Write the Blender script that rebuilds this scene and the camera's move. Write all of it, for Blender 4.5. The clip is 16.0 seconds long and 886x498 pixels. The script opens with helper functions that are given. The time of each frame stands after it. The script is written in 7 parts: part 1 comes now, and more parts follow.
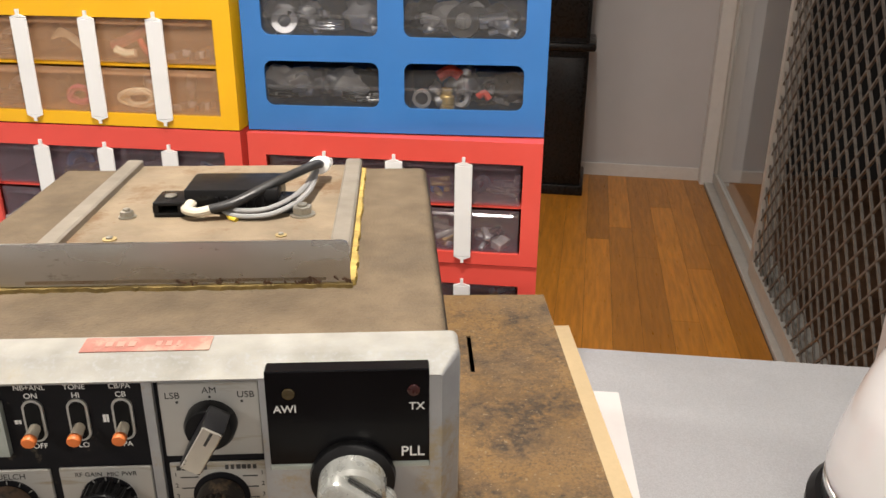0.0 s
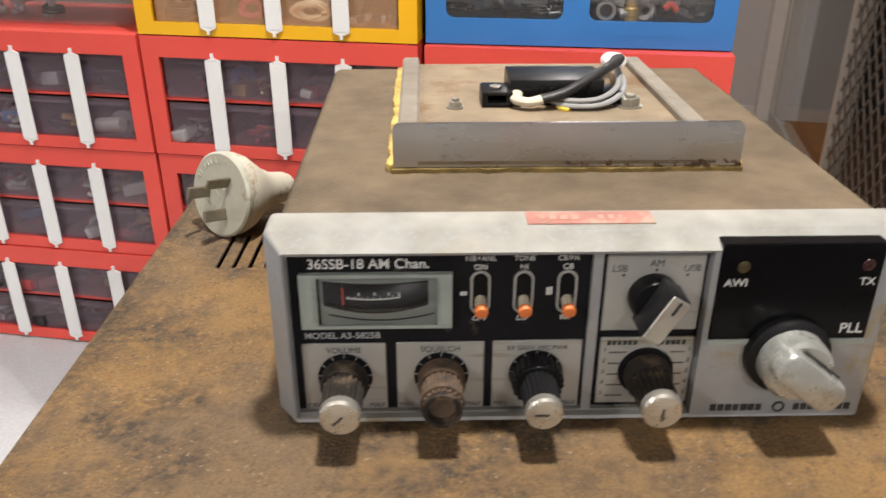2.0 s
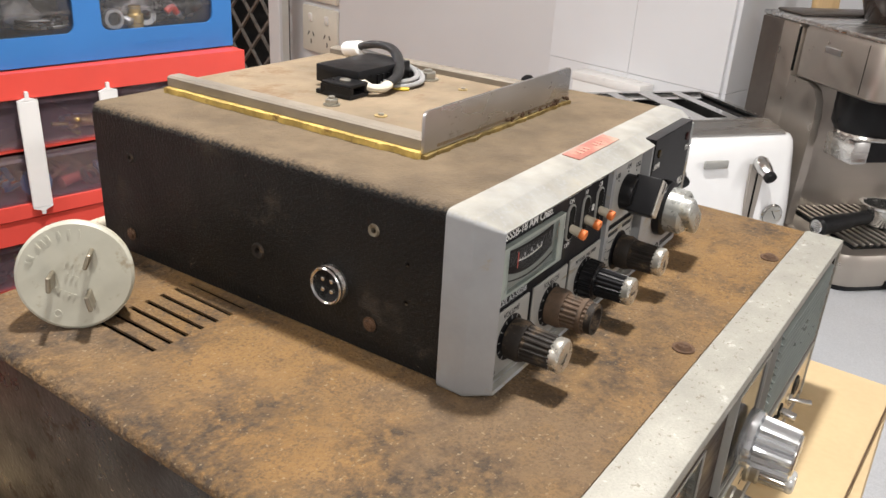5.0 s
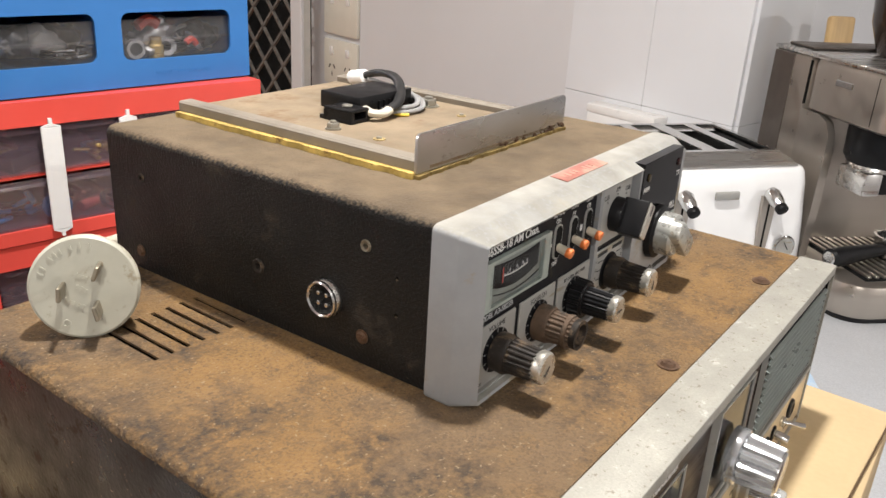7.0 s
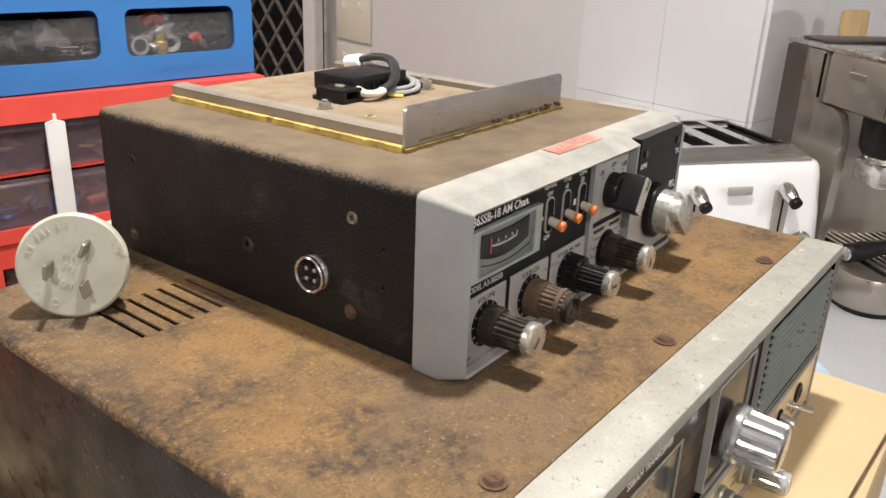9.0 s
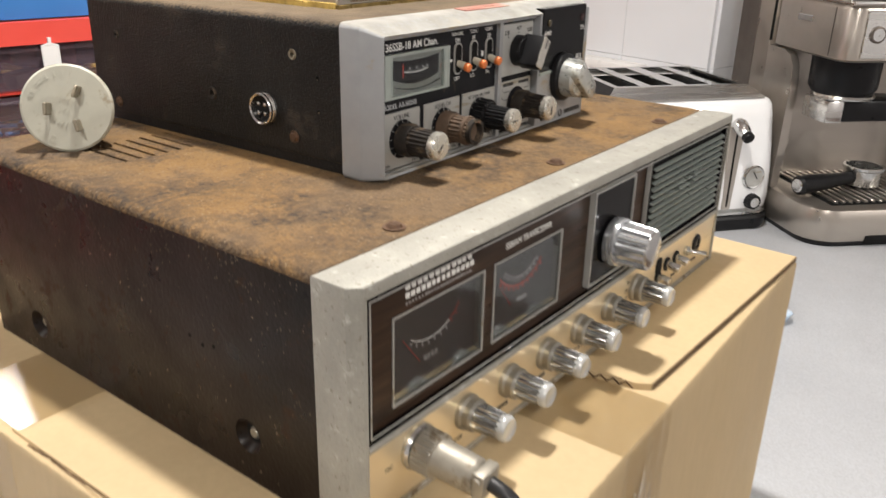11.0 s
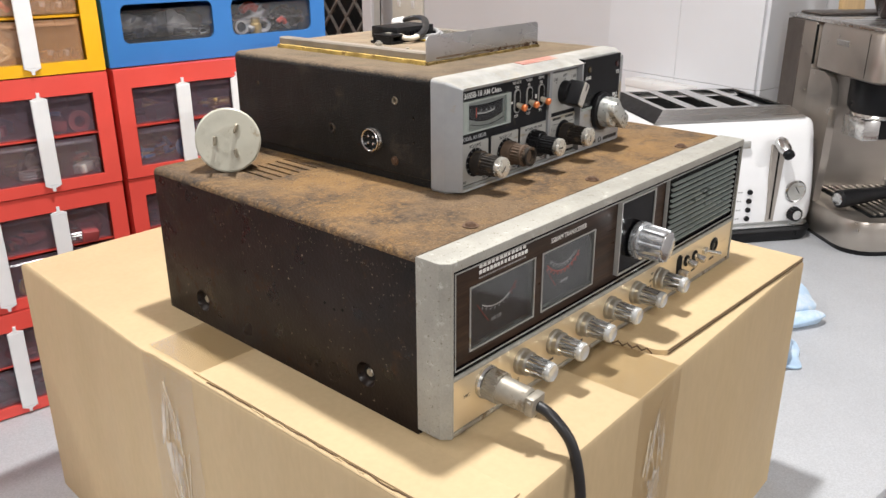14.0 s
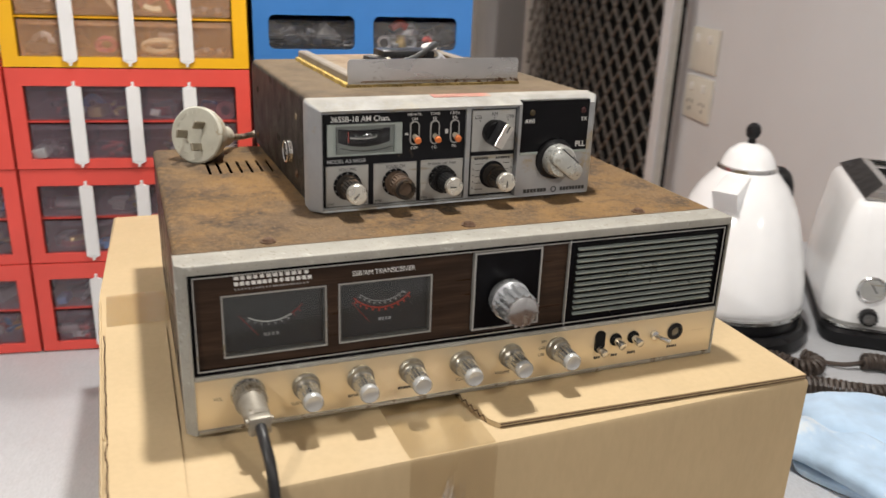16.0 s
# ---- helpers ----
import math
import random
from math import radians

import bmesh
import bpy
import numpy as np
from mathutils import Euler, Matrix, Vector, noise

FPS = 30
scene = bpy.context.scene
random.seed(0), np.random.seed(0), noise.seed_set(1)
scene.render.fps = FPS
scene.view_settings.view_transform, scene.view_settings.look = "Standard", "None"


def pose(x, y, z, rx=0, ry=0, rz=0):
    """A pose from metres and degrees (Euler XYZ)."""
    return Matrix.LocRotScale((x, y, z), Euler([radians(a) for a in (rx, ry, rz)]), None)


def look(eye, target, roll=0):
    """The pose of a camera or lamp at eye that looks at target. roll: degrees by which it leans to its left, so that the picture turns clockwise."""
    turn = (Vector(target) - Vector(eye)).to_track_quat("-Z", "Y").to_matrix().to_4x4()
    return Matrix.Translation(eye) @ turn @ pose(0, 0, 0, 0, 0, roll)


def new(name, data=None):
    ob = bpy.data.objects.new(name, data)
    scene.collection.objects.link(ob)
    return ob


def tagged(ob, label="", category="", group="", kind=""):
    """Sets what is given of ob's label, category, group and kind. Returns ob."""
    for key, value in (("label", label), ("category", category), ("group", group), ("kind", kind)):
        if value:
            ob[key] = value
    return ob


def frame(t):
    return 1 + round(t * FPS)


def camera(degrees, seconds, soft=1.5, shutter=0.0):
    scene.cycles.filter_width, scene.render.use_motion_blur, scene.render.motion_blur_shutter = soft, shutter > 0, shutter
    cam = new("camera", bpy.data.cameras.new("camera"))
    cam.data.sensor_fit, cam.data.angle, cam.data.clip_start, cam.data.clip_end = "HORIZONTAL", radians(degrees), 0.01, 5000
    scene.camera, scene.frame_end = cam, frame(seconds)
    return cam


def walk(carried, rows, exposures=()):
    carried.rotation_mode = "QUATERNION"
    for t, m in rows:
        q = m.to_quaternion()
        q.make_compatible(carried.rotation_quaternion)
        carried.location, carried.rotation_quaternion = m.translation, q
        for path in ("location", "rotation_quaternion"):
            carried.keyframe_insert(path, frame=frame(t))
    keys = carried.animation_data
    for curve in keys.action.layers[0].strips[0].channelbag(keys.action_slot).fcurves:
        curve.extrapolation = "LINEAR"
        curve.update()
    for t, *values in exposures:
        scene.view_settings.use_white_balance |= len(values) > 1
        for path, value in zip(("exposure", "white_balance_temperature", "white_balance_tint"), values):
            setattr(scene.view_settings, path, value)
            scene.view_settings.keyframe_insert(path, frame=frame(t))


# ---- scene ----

cam = camera(57.4, 16.0, soft=1.5, shutter=0.35)
PATH = [
    (0, (0.1128, -0.1677, 1.4311), (0.1780, 1.6870, 0.6856), 0.52),
    (0.5, (0.1058, -0.1512, 1.4218), (0.1289, 1.7034, 0.6735), 0.14),
    (1, (0.0687, -0.1472, 1.4110), (-0.0042, 1.6891, 0.6220), -0.04),
    (1.5, (0.0411, -0.1578, 1.4174), (-0.0567, 1.6477, 0.5627), 0.20),
    (2, (-0.0353, -0.1719, 1.4069), (-0.0351, 1.6249, 0.5287), 0.15),
    (2.5, (-0.0945, -0.1284, 1.3883), (0.3047, 1.6274, 0.5177), 3.42),
    (3, (-0.165, -0.065, 1.374), (0.621, 1.535, 0.466), -1.9),
    (3.5, (-0.2780, -0.0516, 1.3970), (1.1488, 1.0172, 0.4904), 1.50),
    (3.7, (-0.311, -0.048, 1.402), (1.172, 0.955, 0.507), 2.2),
    (6, (-0.3276, -0.0801, 1.3945), (1.1790, 0.9948, 0.6363), 3.71),
    (6.5, (-0.3278, -0.0871, 1.3963), (1.1753, 0.9998, 0.6483), 3.54),
    (7, (-0.3314, -0.0807, 1.3977), (1.1748, 1.0068, 0.6568), 3.36),
    (7.5, (-0.3254, -0.0713, 1.3887), (1.1764, 1.0211, 0.6463), 3.19),
    (8, (-0.3244, -0.0718, 1.3885), (1.1691, 1.0319, 0.6460), 3.06),
    (10.3, (-0.3223, -0.1201, 1.3729), (1.1585, 1.0289, 0.6752), 1.51),
    (10.5, (-0.3254, -0.1221, 1.3759), (1.1635, 0.9901, 0.6369), 1.61),
    (11, (-0.3815, -0.1863, 1.3365), (1.0961, 0.9328, 0.5853), 1.31),
    (11.5, (-0.4226, -0.2499, 1.3434), (1.0133, 0.9065, 0.5683), 0.92),
    (12, (-0.4725, -0.2887, 1.3714), (0.9103, 0.9489, 0.6257), -0.36),
    (12.5, (-0.4724, -0.2925, 1.3624), (0.9046, 0.9588, 0.6288), -0.45),
    (13, (-0.4681, -0.2832, 1.3698), (0.9086, 0.9753, 0.6480), -0.48),
    (13.5, (-0.4810, -0.2769, 1.3732), (0.9060, 0.9721, 0.6547), -0.27),
    (14, (-0.4905, -0.2692, 1.3769), (0.8996, 0.9771, 0.6596), -0.16),
    (14.5, (-0.4969, -0.2708, 1.3789), (0.8982, 0.9746, 0.6700), 0.11),
    (15, (-0.4973, -0.3091, 1.3983), (0.9035, 0.9367, 0.7015), 0.46),
    (15.5, (-0.3647, -0.3933, 1.3962), (0.7660, 1.1209, 0.7413), 0.96),
    (15.7, (-0.304, -0.428, 1.388), (0.655, 1.202, 0.747), 1.8),
    (16, (-0.2082, -0.4543, 1.3842), (0.4844, 1.2956, 0.7073), 2.18),
]

walk(cam, [(t, look(eye, target, roll)) for t, eye, target, roll in PATH], exposures=[(0.0, -0.18, 6700, 10), (1.0, -0.20, 6650, 10), (1.5, -0.22, 6450, 10), (2.3, -0.29, 6450, 10), (3.0, -0.33, 6600, 10), (3.5, -0.05, 6300, 10), (8.0, -0.05, 6400, 10), (11.0, -0.05, 6450, 10), (12.0, 0.0, 6150, 10), (14.5, 0.01, 6150, 10), (15.5, -0.10, 6350, 10), (16.0, -0.28, 6450, 10)])

# ---------- levels (metres) ----------
FLOOR, BENCH, BOXTOP, RADBASE, RADTOP, CEIL = -0.20, 0.855, 1.0985, 1.103, 1.214, 2.30

# ---------- world and lamps ----------
world = bpy.data.worlds.new("night")
scene.world = world
world.use_nodes = True
world.node_tree.nodes["Background"].inputs[0].default_value = (0.022, 0.019, 0.017, 1)
world.node_tree.nodes["Background"].inputs[1].default_value = 0.3


def downlight(name, x, y, watts, size=0.09, warm=(1.0, 0.945, 0.88)):
    la = bpy.data.lights.new(name, "AREA")
    la.shape, la.size, la.energy, la.color = "DISK", size, watts, warm
    ob = new(name, la)
    ob.location = (x, y, CEIL - 0.03)
    return ob


downlight("downlight", 0.05, 0.16, 23, 0.075)
downlight("downlight", -0.80, 1.10, 9)
downlight("downlight", 0.35, 1.9, 11)
downlight("downlight", -1.3, -1.0, 28)
downlight("downlight", 0.8, -2.3, 40)
downlight("downlight", 0.9, 3.9, 9)
downlight("downlight", -1.5, 1.6, 12)


# ---------- mesh helpers ----------
class Mesh:
    """Collects simple solids in one bmesh."""

    def __init__(self):
        self.bm = bmesh.new()

    def _put(self, made, m):
        bmesh.ops.transform(self.bm, matrix=m, verts=made)
        return self

    def box(self, x0, x1, y0, y1, z0, z1, bevel=0.0, seg=2):
        r = bmesh.ops.create_cube(self.bm, size=1.0)
        vs = r["verts"]
        bmesh.ops.transform(self.bm, matrix=Matrix.Translation(((x0 + x1) / 2, (y0 + y1) / 2, (z0 + z1) / 2)) @ Matrix.Diagonal((x1 - x0, y1 - y0, z1 - z0, 1)), verts=vs)
        if bevel:
            es = list({e for v in vs for e in v.link_edges})
            bmesh.ops.bevel(self.bm, geom=es, offset=bevel, segments=seg, profile=0.5, affect="EDGES")
        return self

    def open_box(self, x0, x1, y0, y1, z0, z1, t, side):
        """A thin-walled box in one piece, open at its front ("y") or top ("z")."""
        a = Vector((x0, y0, z0)), Vector((x1, y1, z1))
        lo, hi = a[0] + Vector((t, 0 if side == "y" else t, t)), a[1] - Vector((t, t, 0 if side == "z" else t))
        out = [self.bm.verts.new((x, y, z)) for z in (z0, z1) for y in (y0, y1) for x in (x0, x1)]
        inn = [self.bm.verts.new((x, y, z)) for z in (lo.z, hi.z) for y in (lo.y, hi.y) for x in (lo.x, hi.x)]
        quads = {"-z": (0, 1, 3, 2), "z": (4, 5, 7, 6), "-y": (0, 1, 5, 4), "+y": (2, 3, 7, 6), "-x": (0, 2, 6, 4), "+x": (1, 3, 7, 5)}
        opened = "-y" if side == "y" else "z"
        for k, q in quads.items():
            if k != opened:
                self.bm.faces.new([out[i] for i in q])
                self.bm.faces.new([inn[i] for i in q])
        q = quads[opened]
        for i in range(4):
            m, n = q[i], q[(i + 1) % 4]
            self.bm.faces.new((out[m], out[n], inn[n], inn[m]))
        return self

    def tilted(self, m, sx, sy, sz, bevel=0.0, seg=2):
        r = bmesh.ops.create_cube(self.bm, size=1.0)
        vs = r["verts"]
        bmesh.ops.transform(self.bm, matrix=m @ Matrix.Diagonal((sx, sy, sz, 1)), verts=vs)
        if bevel:
            bmesh.ops.bevel(self.bm, geom=list({e for v in vs for e in v.link_edges}), offset=bevel, segments=seg, profile=0.5, affect="EDGES")
        return self

    def cyl(self, at, axis, r, h, seg=24, r2=None, bevel=0.0):
        """A cylinder or cone from the point at, h long along axis."""
        rot = Vector((0, 0, 1)).rotation_difference(Vector(axis).normalized()).to_matrix().to_4x4()
        m = Matrix.Translation(at) @ rot @ Matrix.Translation((0, 0, h / 2))
        vs = bmesh.ops.create_cone(self.bm, cap_ends=True, segments=seg, radius1=r, radius2=r if r2 is None else r2, depth=h, matrix=m)["verts"]
        if bevel:
            caps = [e for e in {e for v in vs for e in v.link_edges} if any(len(f.verts) > 4 for f in e.link_faces)]
            bmesh.ops.bevel(self.bm, geom=caps, offset=bevel, segments=2, profile=0.5, affect="EDGES")
        return self

    def lathe(self, profile, m=None, seg=32, close=False):
        """Turns (radius, height) pairs round z."""
        rings = []
        for r, z in profile:
            rings.append([self.bm.verts.new((r * math.cos(2 * math.pi * k / seg), r * math.sin(2 * math.pi * k / seg), z)) for k in range(seg)] if r > 1e-6 else [self.bm.verts.new((0, 0, z))])
        vs = [v for ring in rings for v in ring]
        for a, b in zip(rings, rings[1:]):
            for k in range(seg):
                q = [a[k % len(a)], a[(k + 1) % len(a)], b[(k + 1) % len(b)], b[k % len(b)]]
                q = list(dict.fromkeys(q))
                if len(q) > 2:
                    self.bm.faces.new(q)
        if m is not None:
            bmesh.ops.transform(self.bm, matrix=m, verts=vs)
        return self

    def prism(self, outline, z0, z1, m=None, bevel=0.0):
        """Raises a flat outline of (x, y) from z0 to z1."""
        lo = [self.bm.verts.new((x, y, z0)) for x, y in outline]
        hi = [self.bm.verts.new((x, y, z1)) for x, y in outline]
        n = len(lo)
        self.bm.faces.new(lo[::-1])
        self.bm.faces.new(hi)
        for k in range(n):
            self.bm.faces.new((lo[k], lo[(k + 1) % n], hi[(k + 1) % n], hi[k]))
        vs = lo + hi
        if bevel:
            es = [e for e in {e for v in hi for e in v.link_edges} if all(v in hi for v in e.verts)]
            r = bmesh.ops.bevel(self.bm, geom=es, offset=bevel, segments=2, profile=0.5, affect="EDGES")
            vs = [v for v in {*vs, *r["verts"]} if v.is_valid]
        if m is not None:
            bmesh.ops.transform(self.bm, matrix=m, verts=vs)
        return self

    def pierced(self, xs, ys, z0, z1, holes, m=None):
        """A plate on the lines xs, ys with the cells (i, j) in holes left open, from z0 to z1."""
        vs, top, low = [], {}, {}
        for i, x in enumerate(xs):
            for j, y in enumerate(ys):
                top[i, j] = self.bm.verts.new((x, y, z1))
                low[i, j] = self.bm.verts.new((x, y, z0))
        vs = [*top.values(), *low.values()]
        full = {(i, j) for i in range(len(xs) - 1) for j in range(len(ys) - 1)} - set(holes)
        for i, j in full:
            self.bm.faces.new((top[i, j], top[i + 1, j], top[i + 1, j + 1], top[i, j + 1]))
            self.bm.faces.new((low[i, j + 1], low[i + 1, j + 1], low[i + 1, j], low[i, j]))
            for di, dj, p, q in ((-1, 0, (i, j + 1), (i, j)), (1, 0, (i + 1, j), (i + 1, j + 1)), (0, -1, (i, j), (i + 1, j)), (0, 1, (i + 1, j + 1), (i, j + 1))):
                if (i + di, j + dj) not in full:
                    self.bm.faces.new((low[p], low[q], top[q], top[p]))
        loose = [v for v in vs if not v.link_faces]
        bmesh.ops.delete(self.bm, geom=loose, context="VERTS")
        if m is not None:
            bmesh.ops.transform(self.bm, matrix=m, verts=[v for v in vs if v.is_valid])
        return self

    def tube(self, pts, r, seg=10, smooth=6):
        """A round cable through the points."""
        ps = [Vector(p) for p in pts]
        path = []
        for k in range(len(ps) - 1):
            p0, p1, p2, p3 = ps[max(k - 1, 0)], ps[k], ps[k + 1], ps[min(k + 2, len(ps) - 1)]
            for s in range(smooth):
                t = s / smooth
                path.append(0.5 * (2 * p1 + (p2 - p0) * t + (2 * p0 - 5 * p1 + 4 * p2 - p3) * t * t + (3 * p1 - p0 - 3 * p2 + p3) * t ** 3))
        path.append(ps[-1])
        side = None
        rings = []
        for k, p in enumerate(path):
            d = (path[min(k + 1, len(path) - 1)] - path[max(k - 1, 0)]).normalized()
            if side is None:
                side = d.orthogonal().normalized()
            side = (side - d * side.dot(d)).normalized()
            other = d.cross(side)
            rings.append([self.bm.verts.new(p + r * (math.cos(a) * side + math.sin(a) * other)) for a in (2 * math.pi * q / seg for q in range(seg))])
        for a, b in zip(rings, rings[1:]):
            for q in range(seg):
                self.bm.faces.new((a[q], a[(q + 1) % seg], b[(q + 1) % seg], b[q]))
        self.bm.faces.new(rings[0][::-1])
        self.bm.faces.new(rings[-1])
        return self

    def bars(self, x0, x1, z0, z1, y, count, depth=0.0003, gap=0.3, seed=1):
        """A row of small upright bars in place of writing, on a front at y."""
        rnd = random.Random(seed)
        w = (x1 - x0) / count
        for k in range(count):
            a = x0 + k * w
            self.box(a, a + w * (1 - gap * rnd.uniform(0.7, 1.4)), y - depth, y, z0, z1)
        return self

    def data(self, name, smooth=35):
        bmesh.ops.recalc_face_normals(self.bm, faces=self.bm.faces)
        me = bpy.data.meshes.new(name)
        self.bm.to_mesh(me)
        self.bm.free()
        if smooth:
            me.shade_smooth()
            me.set_sharp_from_angle(angle=radians(smooth))
        return me


def part(name, mesh, material, parent, label="", smooth=35):
    ob = new(name, mesh.data(name, smooth))
    ob.data.materials.append(material)
    ob.parent = parent
    if label:
        tagged(ob, label)
    return ob


def thing(name, m, label, category, group="", kind=""):
    ob = new(name)
    ob.empty_display_size = 0.02
    ob.matrix_world = m
    return tagged(ob, label, category, group, kind)


def whole(name, mesh, material, m, label, category, group="", kind="", smooth=35):
    ob = new(name, mesh.data(name, smooth))
    ob.data.materials.append(material)
    ob.matrix_world = m
    return tagged(ob, label, category, group, kind)


def words(name, text, size, x, y, z, material, parent, align="LEFT", wide=1.0, label="", bold=0.0):
    """Raised lettering on an upright front that faces -y."""
    cu = bpy.data.curves.new(name, "FONT")
    cu.body, cu.size, cu.align_x, cu.extrude, cu.offset = text, size, align, 0.00012, bold
    tmp = bpy.data.objects.new(name, cu)
    me = bpy.data.meshes.new_from_object(tmp)
    me.name = name
    bpy.data.objects.remove(tmp)
    ob = new(name, me)
    me.materials.clear()
    me.materials.append(material)
    ob.parent = parent
    ob.matrix_basis = Matrix.Translation((x, y, z)) @ pose(0, 0, 0, 90, 0, 0) @ Matrix.Diagonal((wide, 1, 1, 1))
    if label:
        tagged(ob, label)
    return ob


# ---------- materials ----------
def surface(name, base, rough=0.5, metal=0.0, vary=0.12, scale=25.0, fine=350.0, bump=0.0, dirt=None, dirt_amount=0.5, dirt_scale=40.0, dirt_rough=0.8,
            dust=None, stretch=(1, 1, 1), coat=0.0, rvary=0.1, grain=0.0, random_tint=0.0, sheen=0.0, spec=0.5, fleck=None, fleck_scale=220.0, fleck_level=0.62, depth=0.0006):
    """Paint, metal, plastic or card: two scales of noise in colour, gloss and relief; dirt in patches; dust on what faces up."""
    ma = bpy.data.materials.new(name)
    ma.use_nodes = True
    nt = ma.node_tree
    b = nt.nodes["Principled BSDF"]
    link = nt.links.new
    co = nt.nodes.new("ShaderNodeTexCoord").outputs["Object"]
    mp = nt.nodes.new("ShaderNodeMapping")
    mp.inputs["Scale"].default_value = stretch
    link(co, mp.inputs[0])

    def noise_tex(sc, detail=4.0, vec=mp.outputs[0], rg=0.55):
        n = nt.nodes.new("ShaderNodeTexNoise")
        n.inputs["Scale"].default_value, n.inputs["Detail"].default_value, n.inputs["Roughness"].default_value = sc, detail, rg
        link(vec, n.inputs["Vector"])
        return n.outputs[0]

    def mixc(fac, a, c):
        m = nt.nodes.new("ShaderNodeMix")
        m.data_type = "RGBA"
        for sock, v in ((m.inputs[0], fac), (m.inputs[6], a), (m.inputs[7], c)):
            if isinstance(v, bpy.types.NodeSocket):
                link(v, sock)
            else:
                sock.default_value = v if isinstance(v, float) else (*v, 1)
        return m.outputs[2]

    def ramp(v, lo, hi, a=0.0, c=1.0):
        m = nt.nodes.new("ShaderNodeMapRange")
        m.inputs[1].default_value, m.inputs[2].default_value, m.inputs[3].default_value, m.inputs[4].default_value = lo, hi, a, c
        link(v, m.inputs[0])
        return m.outputs[0]

    big, small = noise_tex(scale), noise_tex(fine, 2.0)
    dark, light = [max(0, c * (1 - vary)) for c in base], [min(1, c * (1 + vary)) for c in base]
    col = mixc(ramp(big, 0.3, 0.7), dark, light)
    if grain:
        col = mixc(ramp(small, 0.35, 0.65, 0.0, grain), col, [c * 0.45 for c in base])
    if random_tint:
        info = nt.nodes.new("ShaderNodeObjectInfo")
        hs = nt.nodes.new("ShaderNodeHueSaturation")
        link(col, hs.inputs["Color"])
        link(ramp(info.outputs["Random"], 0, 1, 1 - random_tint, 1 + random_tint), hs.inputs["Value"])
        col = hs.outputs[0]
    ro = ramp(noise_tex(scale * 2.3), 0.3, 0.7, max(0.02, rough - rvary), min(1, rough + rvary))
    height = small
    if dirt:
        spots = noise_tex(dirt_scale, 8.0, rg=0.7)
        mask = ramp(spots, 0.62 - 0.3 * dirt_amount, 0.70 - 0.2 * dirt_amount)
        col = mixc(mask, col, dirt)
        m = nt.nodes.new("ShaderNodeMix")
        link(mask, m.inputs[0])
        link(ro, m.inputs[2])
        m.inputs[3].default_value = dirt_rough
        ro = m.outputs[0]
    if fleck:
        col = mixc(ramp(noise_tex(fleck_scale, 5.0, rg=0.6), fleck_level, fleck_level + 0.05), col, fleck)
    if dust:
        geo = nt.nodes.new("ShaderNodeNewGeometry")
        sep = nt.nodes.new("ShaderNodeSeparateXYZ")
        link(geo.outputs["Normal"], sep.inputs[0])
        mul = nt.nodes.new("ShaderNodeMath")
        mul.operation = "MULTIPLY"
        rag = nt.nodes.new("ShaderNodeMath")
        rag.operation = "MULTIPLY_ADD"
        link(noise_tex(fine * 0.8, 3.0), rag.inputs[0])
        rag.inputs[1].default_value = 1.1
        link(sep.outputs[2], rag.inputs[2])
        link(ramp(rag.outputs[0], 0.95, 1.42), mul.inputs[0])
        link(ramp(noise_tex(scale * 0.9, 8.0, rg=0.65), 0.25, 0.55, 0.45, 1.0), mul.inputs[1])
        col = mixc(mul.outputs[0], col, mixc(ramp(noise_tex(60.0, 6.0), 0.3, 0.7), [c * 0.7 for c in dust], dust))
        m = nt.nodes.new("ShaderNodeMix")
        link(mul.outputs[0], m.inputs[0])
        link(ro, m.inputs[2])
        m.inputs[3].default_value = 0.85
        ro = m.outputs[0]
    link(col, b.inputs["Base Color"])
    link(ro, b.inputs["Roughness"])
    b.inputs["Metallic"].default_value = metal
    b.inputs["Specular IOR Level"].default_value = spec
    b.inputs["Coat Weight"].default_value = coat
    b.inputs["Sheen Weight"].default_value = sheen
    if bump:
        bp = nt.nodes.new("ShaderNodeBump")
        bp.inputs["Strength"].default_value, bp.inputs["Distance"].default_value = bump, depth
        link(height, bp.inputs["Height"])
        link(bp.outputs[0], b.inputs["Normal"])
    return ma


def clear(name, tint, rough=0.05, ior=1.45):
    ma = bpy.data.materials.new(name)
    ma.use_nodes = True
    b = ma.node_tree.nodes["Principled BSDF"]
    b.inputs["Base Color"].default_value = (*tint, 1)
    b.inputs["Transmission Weight"].default_value = 1.0
    b.inputs["Roughness"].default_value = rough
    b.inputs["IOR"].default_value = ior
    return ma


